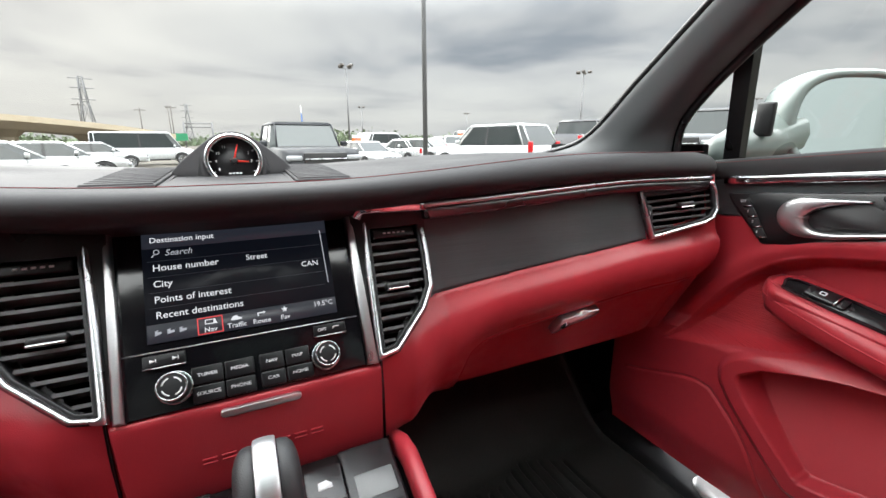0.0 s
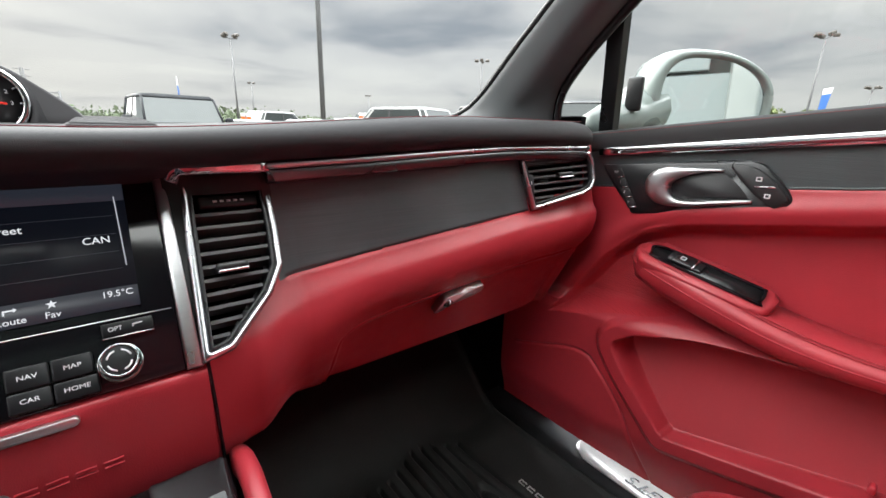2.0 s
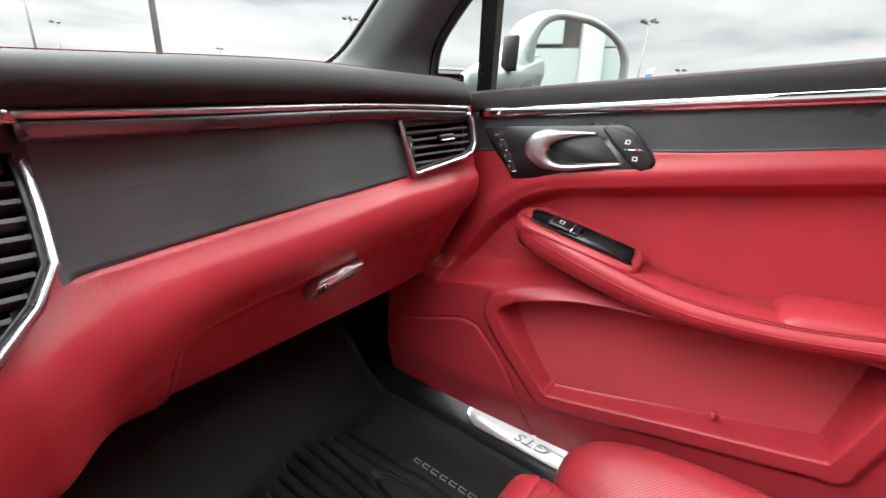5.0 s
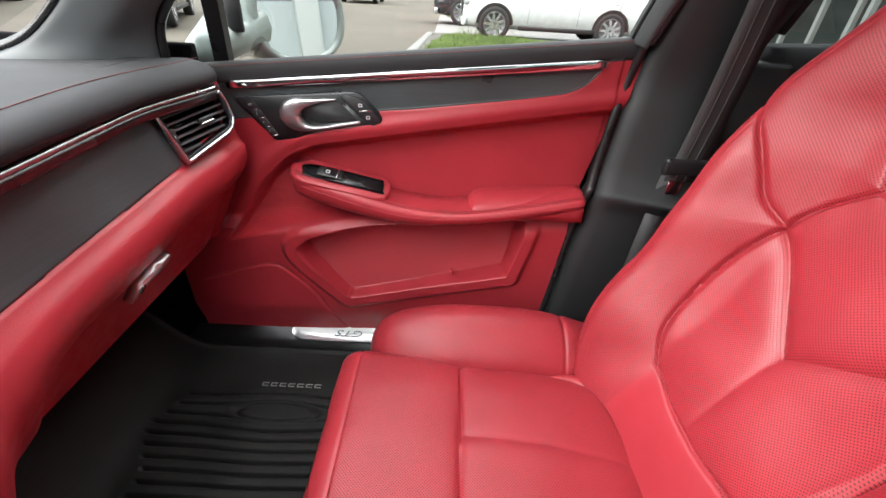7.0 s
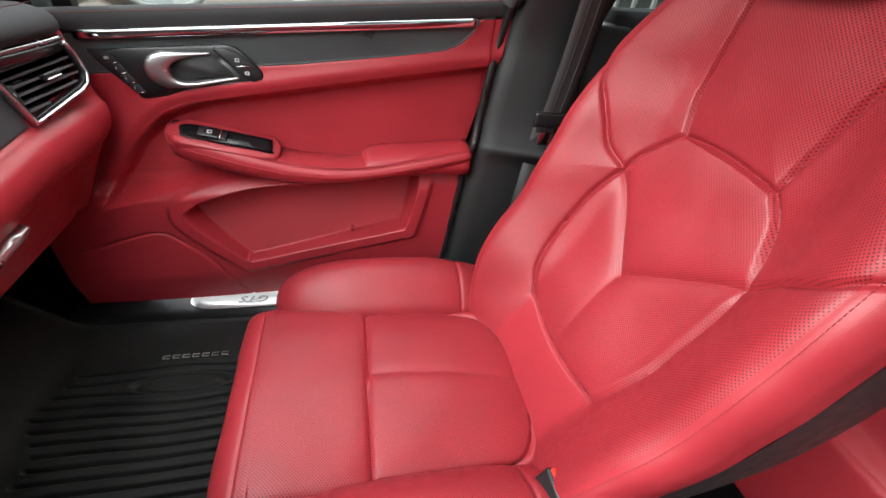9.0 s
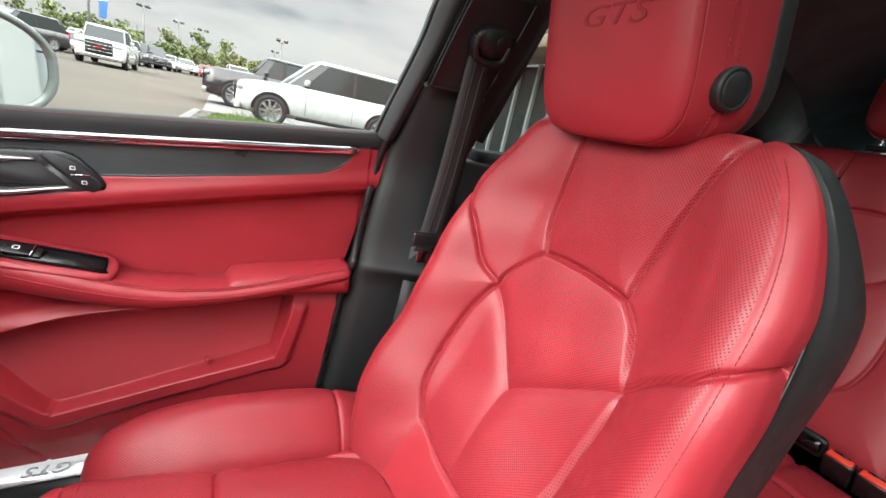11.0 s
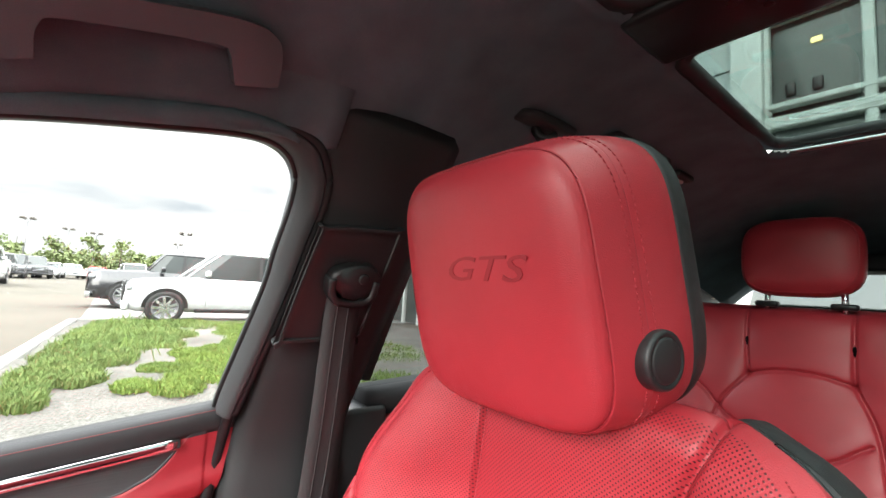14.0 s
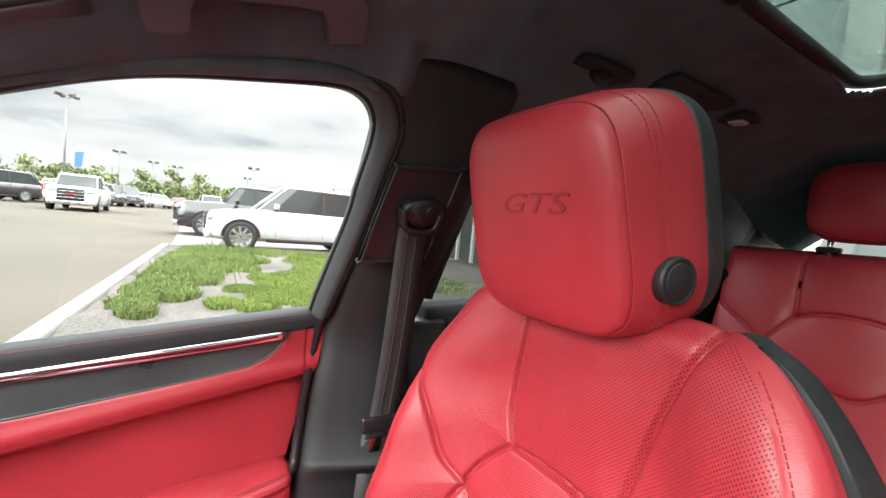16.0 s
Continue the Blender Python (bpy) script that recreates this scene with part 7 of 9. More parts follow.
def build_rear():
    ob = thing("rear_bench", "dark red leather rear bench seat with two headrests", "rear seat", (CX, -1.2, 0.5))
    # backrest seams, from the middle of each outer seat
    seams = [[(0.098, 1.35), (0.087, 1.183)], [(-0.094, 1.35), (-0.095, 1.188)], [(0.087, 1.183), (0.03, 1.200), (-0.04, 1.201), (-0.095, 1.188)],
             [(-0.095, 1.188), (-0.130, 1.10), (-0.147, 0.93), (-0.139, 0.844), (-0.109, 0.80), (-0.02, 0.768), (0.08, 0.775), (0.13, 0.85), (0.150, 1.0), (0.142, 1.099), (0.087, 1.183)],
             [(0.295, 1.205), (0.187, 1.143), (0.142, 1.099), (0.091, 1.068), (-0.037, 1.030), (-0.118, 1.082)]]
    seams = [smooth_line(g, 4) if len(g) > 2 else g for g in seams]
    for cx, half in ((0.315, 0.275), (2 * CX - 0.315, 0.275), (CX, 0.046)):
        k = 1 if cx > 0 else -1
        pillow(cx, -1.214, 0.66, 1.345, half, [[(k * x, z) for x, z in g] for g in seams] if half > 0.1 else [], M_RED, ob, "rear_backrest", 0.26, 0.03)
    nx, ny = 160, 60
    X, Yp = np.meshgrid(np.linspace(-0.66, 0.63, nx), np.linspace(0, 1, ny), indexing="ij")
    edge = np.minimum(Yp, 1 - Yp)
    Zc = 0.635 + 0.05 * Yp - 0.04 * np.exp(-edge / 0.04) - 0.012 * np.exp(-(np.abs(np.abs(X + 0.01) - 0.19) / 0.007) ** 2) - 0.008 * np.exp(-(np.abs(Yp - 0.45) * 0.5 / 0.007) ** 2)
    sheet(np.stack([X, -1.225 + 0.50 * Yp, Zc], -1), np.zeros((nx - 1, ny - 1), int), {0: ("rear_cushion", M_RED, "")}, ob, flip=False)
    part("cushion_front", rounded_box(1.29, 0.04, 0.25, 0.015, 3, at=(-0.015, -0.740, 0.53)), M_RED, ob)
    part("seat_frame", rounded_box(1.20, 0.10, 0.64, 0.02, 2, at=(-0.015, -1.415, 1.00), turn=Euler((radians(14), 0, 0)).to_matrix()), M_CARPET, ob, "black seat back")
    circ = np.linspace(0, 2 * math.pi, 61)[:-1]
    for cx in (0.316, 2 * CX - 0.316):
        f = Face((cx, -1.405, 1.464), (-1, 0, 0), (0, -0.05, 1))
        rings = []
        for hw, hh, d in ((0.004, 0.004, 0.036), (0.07, 0.055, 0.035), (0.102, 0.083, 0.028), (0.1125, 0.0925, 0.014), (0.115, 0.095, -0.005), (0.112, 0.092, -0.030), (0.09, 0.072, -0.045), (0.003, 0.003, -0.050)):
            rings.append([f.p(math.copysign(abs(math.cos(t)) ** 0.55, math.cos(t)) * hw, math.copysign(abs(math.sin(t)) ** 0.60, math.sin(t)) * hh, d) for t in circ])
        h = part("rear_headrest", rings_mesh(rings), M_RED, ob, "dark red leather rear headrest")
        ring = [f.p(math.copysign(abs(math.cos(t)) ** 0.55, math.cos(t)) * 0.1055, math.copysign(abs(math.sin(t)) ** 0.60, math.sin(t)) * 0.0865, 0.0255) for t in np.append(circ, circ[:1])]
        part("seam_cord", tube(ring, 0.0010, 6, False), M_RED, h)
        for dx in (-0.069, 0.069):
            part("post", tube([(cx + dx - 0.009, -1.398, 1.33), (cx + dx - 0.009, -1.398, 1.39)], 0.0062, 12), M_CHROME, h, "chrome post")
            part("post_collar", rounded_box(0.046, 0.030, 0.014, 0.006, 3, at=(cx + dx - 0.009, -1.394, 1.350)), M_SATIN, h, "black collar")
    return ob


build_rear()
build_buckle(0.122, -1.185, 0.672, -35, "black rear belt buckle with a red button on the bench")["group"] = "rear belt buckles"
build_buckle(0.066, -1.185, 0.672, -35, "black rear belt buckle with a red button on the bench")["group"] = "rear belt buckles"


def build_isofix():
    ob = thing("belt_anchor_cover", "black anchor pocket between rear cushion and backrest", "anchor cover", (0.185, -1.20, 0.68))
    f = Face((0.185, -1.176, 0.692), (1, 0, 0), (0, 0.25, 1))
    part("pocket_frame", ring_frame(f, box_outline(-0.036, -0.022, 0.036, 0.026, 0.012), box_outline(-0.026, -0.012, 0.026, 0.018, 0.006), -0.004, 0.014, 0.003), M_SATIN, ob)
    part("pocket_floor", slab(f, box_outline(-0.028, -0.014, 0.028, 0.020, 0.006), -0.006, 0.003, 0), M_GLOSS, ob)
    part("label_bar", slab(f, box_outline(-0.014, -0.008, 0.016, -0.003, 0.001), -0.003, 0.001, 0), M_PRINT, ob)
    return ob


build_isofix()


def build_rear_side():
    ob = thing("rear_door_panel", "black and red rear door panel", "door panel", (0.76, -0.9, 0.5))
    part("belt_pad", rings_mesh([[(0.735, y, 1.10 + (-0.48 - y) * 0.05), (0.725, y, 1.13 + (-0.48 - y) * 0.05), (0.735, y, 1.145 + (-0.48 - y) * 0.05), (0.79, y, 1.147 + (-0.48 - y) * 0.05), (0.79, y, 1.08)] for y in np.linspace(-0.50, -1.42, 8)]), M_PAD, ob, "black padded top")
    part("door_skin", rings_mesh([[(0.74, y, 1.125), (0.745, y, 0.95), (0.72, y, 0.80), (0.74, y, 0.45), (0.80, y, 0.45), (0.80, y, 1.125)] for y in np.linspace(-0.50, -1.42, 6)]), M_RED, ob, "red leather skin")
    g = thing("rear_side_window", "closed rear side window", "car window", (0.76, -0.9, 1.15))
    o = part("pane", rings_mesh([[(0.775, y, 1.12), (0.60, y, 1.52)] for y in np.linspace(-0.49, -1.45, 6)], cap=False, closed=False), M_TINT2, g)
    part("window_surround", sweep([(0.742, -0.50, 1.17), (0.60, -0.535, 1.515), (0.595, -0.75, 1.522), (0.61, -1.1, 1.50), (0.66, -1.38, 1.40), (0.74, -1.46, 1.22)], round_section(0.02, 0.02, 0.006, 4)), M_PILLAR, g, "black window surround")
    q = thing("rear_quarter_trim", "black rear quarter trim around the tailgate", "trim", (0.66, -1.6, 1.1), kind="structure")
    part("quarter_trim", rings_mesh([[(0.80, y, 0.5), (0.70, y, 0.5), (0.70, y, 1.16), (0.66, y - 0.02, 1.30 if y > -1.5 else 1.36), (0.60, y, 1.52 - 0.12 * max(0, -1.4 - y)), (0.80, y, 1.56)] for y in (-1.47, -1.65, -1.95)]), M_PILLAR2, q, smooth=False)
    part("quarter_trim", rings_mesh([[(-0.82, y, 0.5), (-0.72, y, 0.5), (-0.72, y, 1.16), (-0.66, y, 1.36), (-0.62, y, 1.46), (-0.82, y, 1.56)] for y in (-1.47, -1.65, -1.95)]), M_PILLAR2, q, smooth=False)
    cp = along([(1.12, 0.735, -1.36), (1.25, 0.695, -1.33), (1.38, 0.640, -1.28), (1.50, 0.592, -1.20), (1.575, 0.560, -1.15)], np.linspace(0, 1, 16))
    part("pillar_cover", rings_mesh([[(xi + 0.02, yf + 0.01, z), (xi, yf, z), (xi - 0.012, yf - 0.03, z), (xi - 0.016, yf - 0.09, z), (xi - 0.016, -1.56, z), (xi + 0.10, -1.56, z), (xi + 0.10, yf, z)] for z, xi, yf in cp]), M_PILLAR2, q, "black rear pillar cover")
    part("parcel_shelf", rounded_box(1.42, 0.62, 0.03, 0.01, 2, at=(CX, -1.66, 1.255)), M_CARPET, q, "black parcel shelf")
    tg = thing("tailgate", "black trimmed tailgate with a tinted window", "tailgate", (CX, -1.98, 1.1), kind="structure")
    part("tailgate_trim", rounded_box(1.5, 0.05, 0.85, 0.01, 2, at=(CX, -2.0, 0.82)), M_PILLAR2, tg)
    o = part("tailgate_window", rings_mesh([[(-0.62, -2.0, 1.24), (0.60, -2.0, 1.24)], [(-0.52, -1.82, 1.47), (0.50, -1.82, 1.47)]], cap=False, closed=False), M_TINT2, tg, "tinted window")
    part("tailgate_header", rounded_box(1.25, 0.16, 0.05, 0.01, 2, at=(CX, -1.86, 1.485)), M_PILLAR2, tg)
    # driver's side doors, seen only as reflections and by the light they let in
    d = thing("driver_door", "black and red driver side door with its window up", "car door", (-0.78, -0.4, 0.5), kind="structure")
    part("door_skin", rounded_box(0.05, 1.9, 0.66, 0.02, 2, at=(-0.785, -0.45, 0.76)), M_RED, d)
    part("belt_pad", rounded_box(0.06, 1.9, 0.05, 0.02, 3, at=(-0.785, -0.45, 1.10)), M_PAD, d)
    part("pillar", rounded_box(0.05, 0.16, 0.45, 0.01, 2, at=(-0.70, -0.40, 1.30), turn=Euler((0, radians(20), 0)).to_matrix()), M_PILLAR2, d)
    # unseen rail and tinted pane, added to dim the light on the bench
    part("roof_rail", rounded_box(0.06, 1.75, 0.06, 0.02, 3, at=(-0.625, -0.60, 1.535)), M_PILLAR2, d)
    part("rear_pane", rings_mesh([[(-0.79, y, 1.12), (-0.62, y, 1.52)] for y in np.linspace(-0.48, -1.46, 6)], cap=False, closed=False), M_TINT2, d, "dark privacy pane")
    return ob


M_TINT2 = thin_glass("privacy_glass", (0.27, 0.29, 0.285))
build_rear_side()


# ---------------------------------------------------------------- door mirror


def build_mirror():
    ob = thing("door_mirror", "pale silver-white door mirror with its glass", "door mirror", (0.86, 0.47, 1.08))
    circ = np.linspace(0, 2 * math.pi, 65)[:-1]
    f = Face((1.006, 0.366, 1.131), (0.84, -0.54, 0.0), (0, 0.05, 1))

    def egg(k, d, sx=0.124, sz=0.090):
        pts = []
        for t in circ:
            a, b = math.cos(t), math.sin(t)
            x = math.copysign(abs(a) ** (0.62 if a < 0 else 0.95), a) * sx
            z = math.copysign(abs(b) ** 0.80, b) * sz * (1.0 - 0.28 * (a + 0.2) * (0.45 if b > 0 else -0.30))
            pts.append(f.p(x * k, z * k, d))
        return pts
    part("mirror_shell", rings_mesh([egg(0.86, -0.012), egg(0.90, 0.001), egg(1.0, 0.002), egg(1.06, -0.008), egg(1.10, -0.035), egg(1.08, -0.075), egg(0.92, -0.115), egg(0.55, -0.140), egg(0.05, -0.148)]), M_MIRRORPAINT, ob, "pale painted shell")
    part("mirror_glass", rings_mesh([egg(0.878, -0.008), egg(0.878, -0.0045)]), M_MIRROR, ob, "mirror glass", smooth=False)
    part("mirror_rim", rings_mesh([egg(0.875, -0.008), egg(0.90, -0.002), egg(0.905, -0.0035), egg(0.88, -0.010)], cap=False), M_SATIN, ob, "dark rim")
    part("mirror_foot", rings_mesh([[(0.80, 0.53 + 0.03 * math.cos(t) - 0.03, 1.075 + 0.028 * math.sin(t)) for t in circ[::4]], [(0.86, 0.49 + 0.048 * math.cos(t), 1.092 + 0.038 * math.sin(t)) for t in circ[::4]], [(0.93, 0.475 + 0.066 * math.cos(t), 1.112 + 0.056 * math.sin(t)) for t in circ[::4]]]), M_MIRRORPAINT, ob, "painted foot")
    part("foot_cover", rounded_box(0.012, 0.030, 0.060, 0.004, 2, at=(0.856, 0.449, 1.138)), M_SATIN, ob, "black sensor window")
    return ob


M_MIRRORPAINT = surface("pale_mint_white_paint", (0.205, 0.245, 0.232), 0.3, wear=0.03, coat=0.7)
build_mirror()

# ---------------------------------------------------------------- outdoors: ground


def ground_z(x, y):
    x, y = np.asarray(x, float), np.asarray(y, float)
    return 0.10 + 0.15 * sstep(14, 24, x) * sstep(0.5, 4, y) - 0.35 * sstep(4, 11, y) * (1 - sstep(6, 14, x))


def speckled(name, c0, c1, rough=0.9, scale=40.0, patch=0.35, bump=0.4, dist=0.01, c2=None):
    """Loose or mineral ground: two colours broken up by fine grains and slow patches."""
    m, nt, p = mat_base(name)
    N, L = nt.nodes.new, nt.links.new
    tc = N("ShaderNodeTexCoord")
    a, b, v = N("ShaderNodeTexNoise"), N("ShaderNodeTexNoise"), N("ShaderNodeTexVoronoi")
    a.inputs["Scale"].default_value, a.inputs["Detail"].default_value = scale, 6
    b.inputs["Scale"].default_value, b.inputs["Detail"].default_value = patch, 5
    v.inputs["Scale"].default_value = scale * 1.5
    for n in (a, b, v):
        L(tc.outputs["Object"], n.inputs["Vector"])
    mx = N("ShaderNodeMixRGB")
    mx.inputs[1].default_value, mx.inputs[2].default_value = (*c0, 1), (*c1, 1)
    s = N("ShaderNodeMath"); s.operation = "MULTIPLY_ADD"; s.inputs[1].default_value = 0.5
    L(a.outputs[0], s.inputs[0])
    h = N("ShaderNodeMath"); h.operation = "MULTIPLY"; h.inputs[1].default_value = 0.5
    L(b.outputs[0], h.inputs[0]); L(h.outputs[0], s.inputs[2])
    r = N("ShaderNodeMapRange"); r.inputs[1].default_value, r.inputs[2].default_value = 0.35, 0.65
    L(s.outputs[0], r.inputs[0]); L(r.outputs[0], mx.inputs[0])
    L(mx.outputs[0], p.inputs["Base Color"])
    p.inputs["Roughness"].default_value = rough
    bp = N("ShaderNodeBump")
    bp.inputs["Strength"].default_value, bp.inputs["Distance"].default_value = bump, dist
    L(v.outputs["Distance"], bp.inputs["Height"]); L(bp.outputs[0], p.inputs["Normal"])
    return m


M_ASPHALT = speckled("sandy_asphalt", (0.036, 0.0296, 0.0200), (0.073, 0.0620, 0.0448), 0.92, 30, 0.25, 0.3, 0.006)
M_GRAVEL = speckled("pale_gravel", (0.045, 0.042, 0.035), (0.125, 0.118, 0.105), 0.95, 28, 0.9, 0.8, 0.02)
M_CONCRETE = speckled("pale_concrete", (0.115, 0.112, 0.106), (0.16, 0.156, 0.149), 0.85, 18, 0.6, 0.2, 0.004)
M_GRASS = speckled("grass_blades", (0.055, 0.098, 0.011), (0.125, 0.185, 0.026), 0.8, 6, 0.8, 0.1, 0.01)
M_WEED = speckled("weed_leaves", (0.058, 0.100, 0.018), (0.118, 0.165, 0.038), 0.8, 5, 0.9, 0.1, 0.01)
M_LEAF = speckled("spring_leaves", (0.090, 0.122, 0.040), (0.160, 0.195, 0.068), 0.7, 0.8, 0.1, 0.1, 0.01)
# woods green paled towards grey: distance haze put into the colour
M_HAZYWOODS = speckled("far_woods", (0.085, 0.115, 0.065), (0.13, 0.16, 0.095), 0.9, 0.4, 0.05, 0.1, 0.01)
M_BARK = speckled("bark", (0.06, 0.05, 0.04), (0.12, 0.10, 0.08), 0.95, 12, 1, 0.5, 0.02)


def build_ground():
    ob = thing("ground", "pale sandy asphalt of a large car lot", "ground", kind="structure")
    g = np.sinh(np.linspace(-4.6, 4.6, 150)) / np.sinh(4.6) * 900
    X, Y = np.meshgrid(g + 4, g + 3, indexing="ij")
    sheet(np.stack([X, Y, ground_z(X, Y)], -1), np.zeros((149, 149), int), {0: ("asphalt", M_ASPHALT, "")}, ob)


build_ground()


def kerb_y(x):
    return 0.90 - 0.053 * (np.asarray(x, float) - 4.0)


def build_island():
    k = thing("kerb", "pale concrete kerb along the planted strip", "kerb", kind="structure")
    pts = [(x, float(kerb_y(x)), 0.10) for x in np.linspace(2.0, 12.2, 18)]
    part("kerb_stone", sweep(pts, [(-0.09, -0.1), (0.09, -0.1), (0.08, 0.11), (0.06, 0.13), (-0.06, 0.13), (-0.09, 0.12)]), M_CONCRETE, k)
    part("kerb_stone", sweep([(12.2, 0.45 - 0.9 * s, 0.10) for s in np.linspace(0, 6, 8)], [(-0.09, -0.1), (0.09, -0.1), (0.08, 0.11), (0.06, 0.13), (-0.06, 0.13), (-0.09, 0.12)]), M_CONCRETE, k)
    b = thing("planted_strip", "gravel bed with patches of grass and weeds", "planting bed", kind="structure")
    nx, ny = 120, 90
    X, E = np.meshgrid(np.linspace(1.8, 12.15, nx), np.linspace(0, 1, ny), indexing="ij")
    Y = kerb_y(X) - 0.08 - 7.5 * E ** 1.3
    Z = 0.20 + 0.02 * np.sin(X * 3.1) * np.sin(Y * 2.7) + 0.015 * np.sin(X * 7.7 + 1) * np.sin(Y * 6.1)
    sheet(np.stack([X, Y, Z], -1), np.zeros((nx - 1, ny - 1), int), {0: ("gravel", M_GRAVEL, "")}, b)
    c = thing("concrete_pad", "pale concrete parking pad behind the grass", "pavement", kind="structure")
    for i in range(4):
        for j in range(4):
            part("slab", rounded_box(2.68, 2.48, 0.12, 0.01, 1, at=(13.65 + 2.7 * i, -0.85 - 2.5 * j, 0.065)), M_CONCRETE, c, smooth=False)
    return b


build_island()


def grass_mesh(patches, count, hmin, hmax, seed):
    """Bent blades scattered over round patches; (x, y, radius, weight)."""
    rng = np.random.default_rng(seed)
    w = np.array([p[3] for p in patches], float)
    which = rng.choice(len(patches), count, p=w / w.sum())
    P = np.array([p[:3] for p in patches])[which]
    r = P[:, 2] * np.sqrt(rng.random(count)) * (0.75 + 0.35 * rng.random(count))
    th = rng.random(count) * 2 * np.pi
    x, y = P[:, 0] + 1.5 * r * np.cos(th), P[:, 1] + r * np.sin(th)
    ok = y < kerb_y(x) - 0.10
    x, y = x[ok], y[ok]
    n = len(x)
    h = hmin + (hmax - hmin) * rng.random(n) ** 1.6
    a = rng.random(n) * 2 * np.pi
    wd = 0.003 + 0.006 * rng.random(n)
    lean = h * (0.2 + 0.6 * rng.random(n))
    la = rng.random(n) * 2 * np.pi
    z = np.full(n, 0.195)
    V = np.zeros((n, 5, 3))
    ca, sa = np.cos(a) * wd, np.sin(a) * wd
    lx, ly = np.cos(la) * lean, np.sin(la) * lean
    V[:, 0] = np.stack([x - ca, y - sa, z], -1)
    V[:, 1] = np.stack([x + ca, y + sa, z], -1)
    V[:, 2] = np.stack([x + ca * 0.8 + lx * 0.35, y + sa * 0.8 + ly * 0.35, z + h * 0.6], -1)
    V[:, 3] = np.stack([x - ca * 0.8 + lx * 0.35, y - sa * 0.8 + ly * 0.35, z + h * 0.6], -1)
    V[:, 4] = np.stack([x + lx, y + ly, z + h], -1)
    base = np.arange(n) * 5
    F = [(b, b + 1, b + 2, b + 3) for b in base] + [(b + 3, b + 2, b + 4) for b in base]
    return V.reshape(-1, 3), F


def build_grass():
    weeds = [(4.8, 0.34, 0.17, 2), (5.2, 0.42, 0.20, 2), (5.6, 0.0, 0.20, 2), (6.0, 0.22, 0.38, 4), (7.0, 0.02, 0.52, 6), (8.0, -0.15, 0.62, 7), (9.0, -0.25, 0.66, 7), (10.0, -0.35, 0.66, 6), (11.0, -0.45, 0.60, 5), (8.0, -0.80, 0.36, 3), (9.3, -1.0, 0.5, 4), (11.2, -1.5, 0.7, 3), (3.2, 0.55, 0.3, 1)]
    V, F = grass_mesh(weeds, 72000, 0.03, 0.115, 4)
    ob = mesh_part("weeds", V, F, M_WEED, None, smooth=False)
    tagged(ob, "dark green weeds along the kerb on the gravel strip", "weeds", kind="stuff")
    turf = [(5.2, -0.40, 0.18, 2), (6.0, -0.68, 0.22, 3), (7.1, -1.12, 0.26, 3), (5.0, -0.75, 0.24, 2), (5.6, -1.0, 0.34, 4), (6.4, -1.3, 0.40, 5), (7.2, -1.65, 0.40, 5), (7.9, -2.1, 0.42, 5), (6.0, -1.7, 0.5, 5), (7.0, -2.4, 0.6, 5), (5.2, -1.5, 0.4, 3), (4.6, -1.6, 0.4, 3), (9.2, -2.6, 0.8, 5), (10.6, -2.8, 0.9, 4), (7.0, -3.8, 1.0, 3), (4.0, -2.9, 0.7, 2)]
    V, F = grass_mesh(turf, 80000, 0.025, 0.075, 5)
    ob = mesh_part("grass", V, F, M_GRASS, None, smooth=False)
    tagged(ob, "short bright green grass on the gravel strip", "grass", kind="stuff")
    rng = np.random.default_rng(7)
    V, F = grass_mesh([(7.5, -0.2, 0.7, 1), (10.5, -0.5, 0.6, 1), (12.0, -0.6, 0.4, 1)], 150, 0.16, 0.36, 9)
    ob = mesh_part("tall_weeds", V, F, M_GRASS, None, smooth=False)
    tagged(ob, "taller thin weeds standing in the grass", "weeds", kind="stuff")
    # small hedge tuft beyond the pad
    r = rng.random((2600, 3))
    pts = np.stack([22.5 + 1.6 * (r[:, 0] - 0.5), -0.9 + 1.9 * (r[:, 1] - 0.5), 0.12 + 0.38 * r[:, 2]], -1)
    ob = leaf_cloud("low_shrub", pts, 0.07, M_LEAF, 3)
    tagged(ob, "low green shrub at the edge of the lot", "shrub", kind="stuff")


def leaf_cloud(name, pts, size, material, seed):
    rng = np.random.default_rng(seed)
    n = len(pts)
    a, b = rng.normal(size=(n, 3)), rng.normal(size=(n, 3))
    a /= np.linalg.norm(a, axis=1, keepdims=True)
    b = b - a * np.sum(a * b, 1, keepdims=True)
    b /= np.linalg.norm(b, axis=1, keepdims=True)
    s = size * (0.6 + 0.8 * rng.random((n, 1)))
    V = np.stack([pts - a * s, pts + b * s * 0.6, pts + a * s, pts - b * s * 0.6], 1).reshape(-1, 3)
    F = [(4 * i, 4 * i + 1, 4 * i + 2, 4 * i + 3) for i in range(n)]
    return mesh_part(name, V, F, material, None, smooth=False)


build_grass()


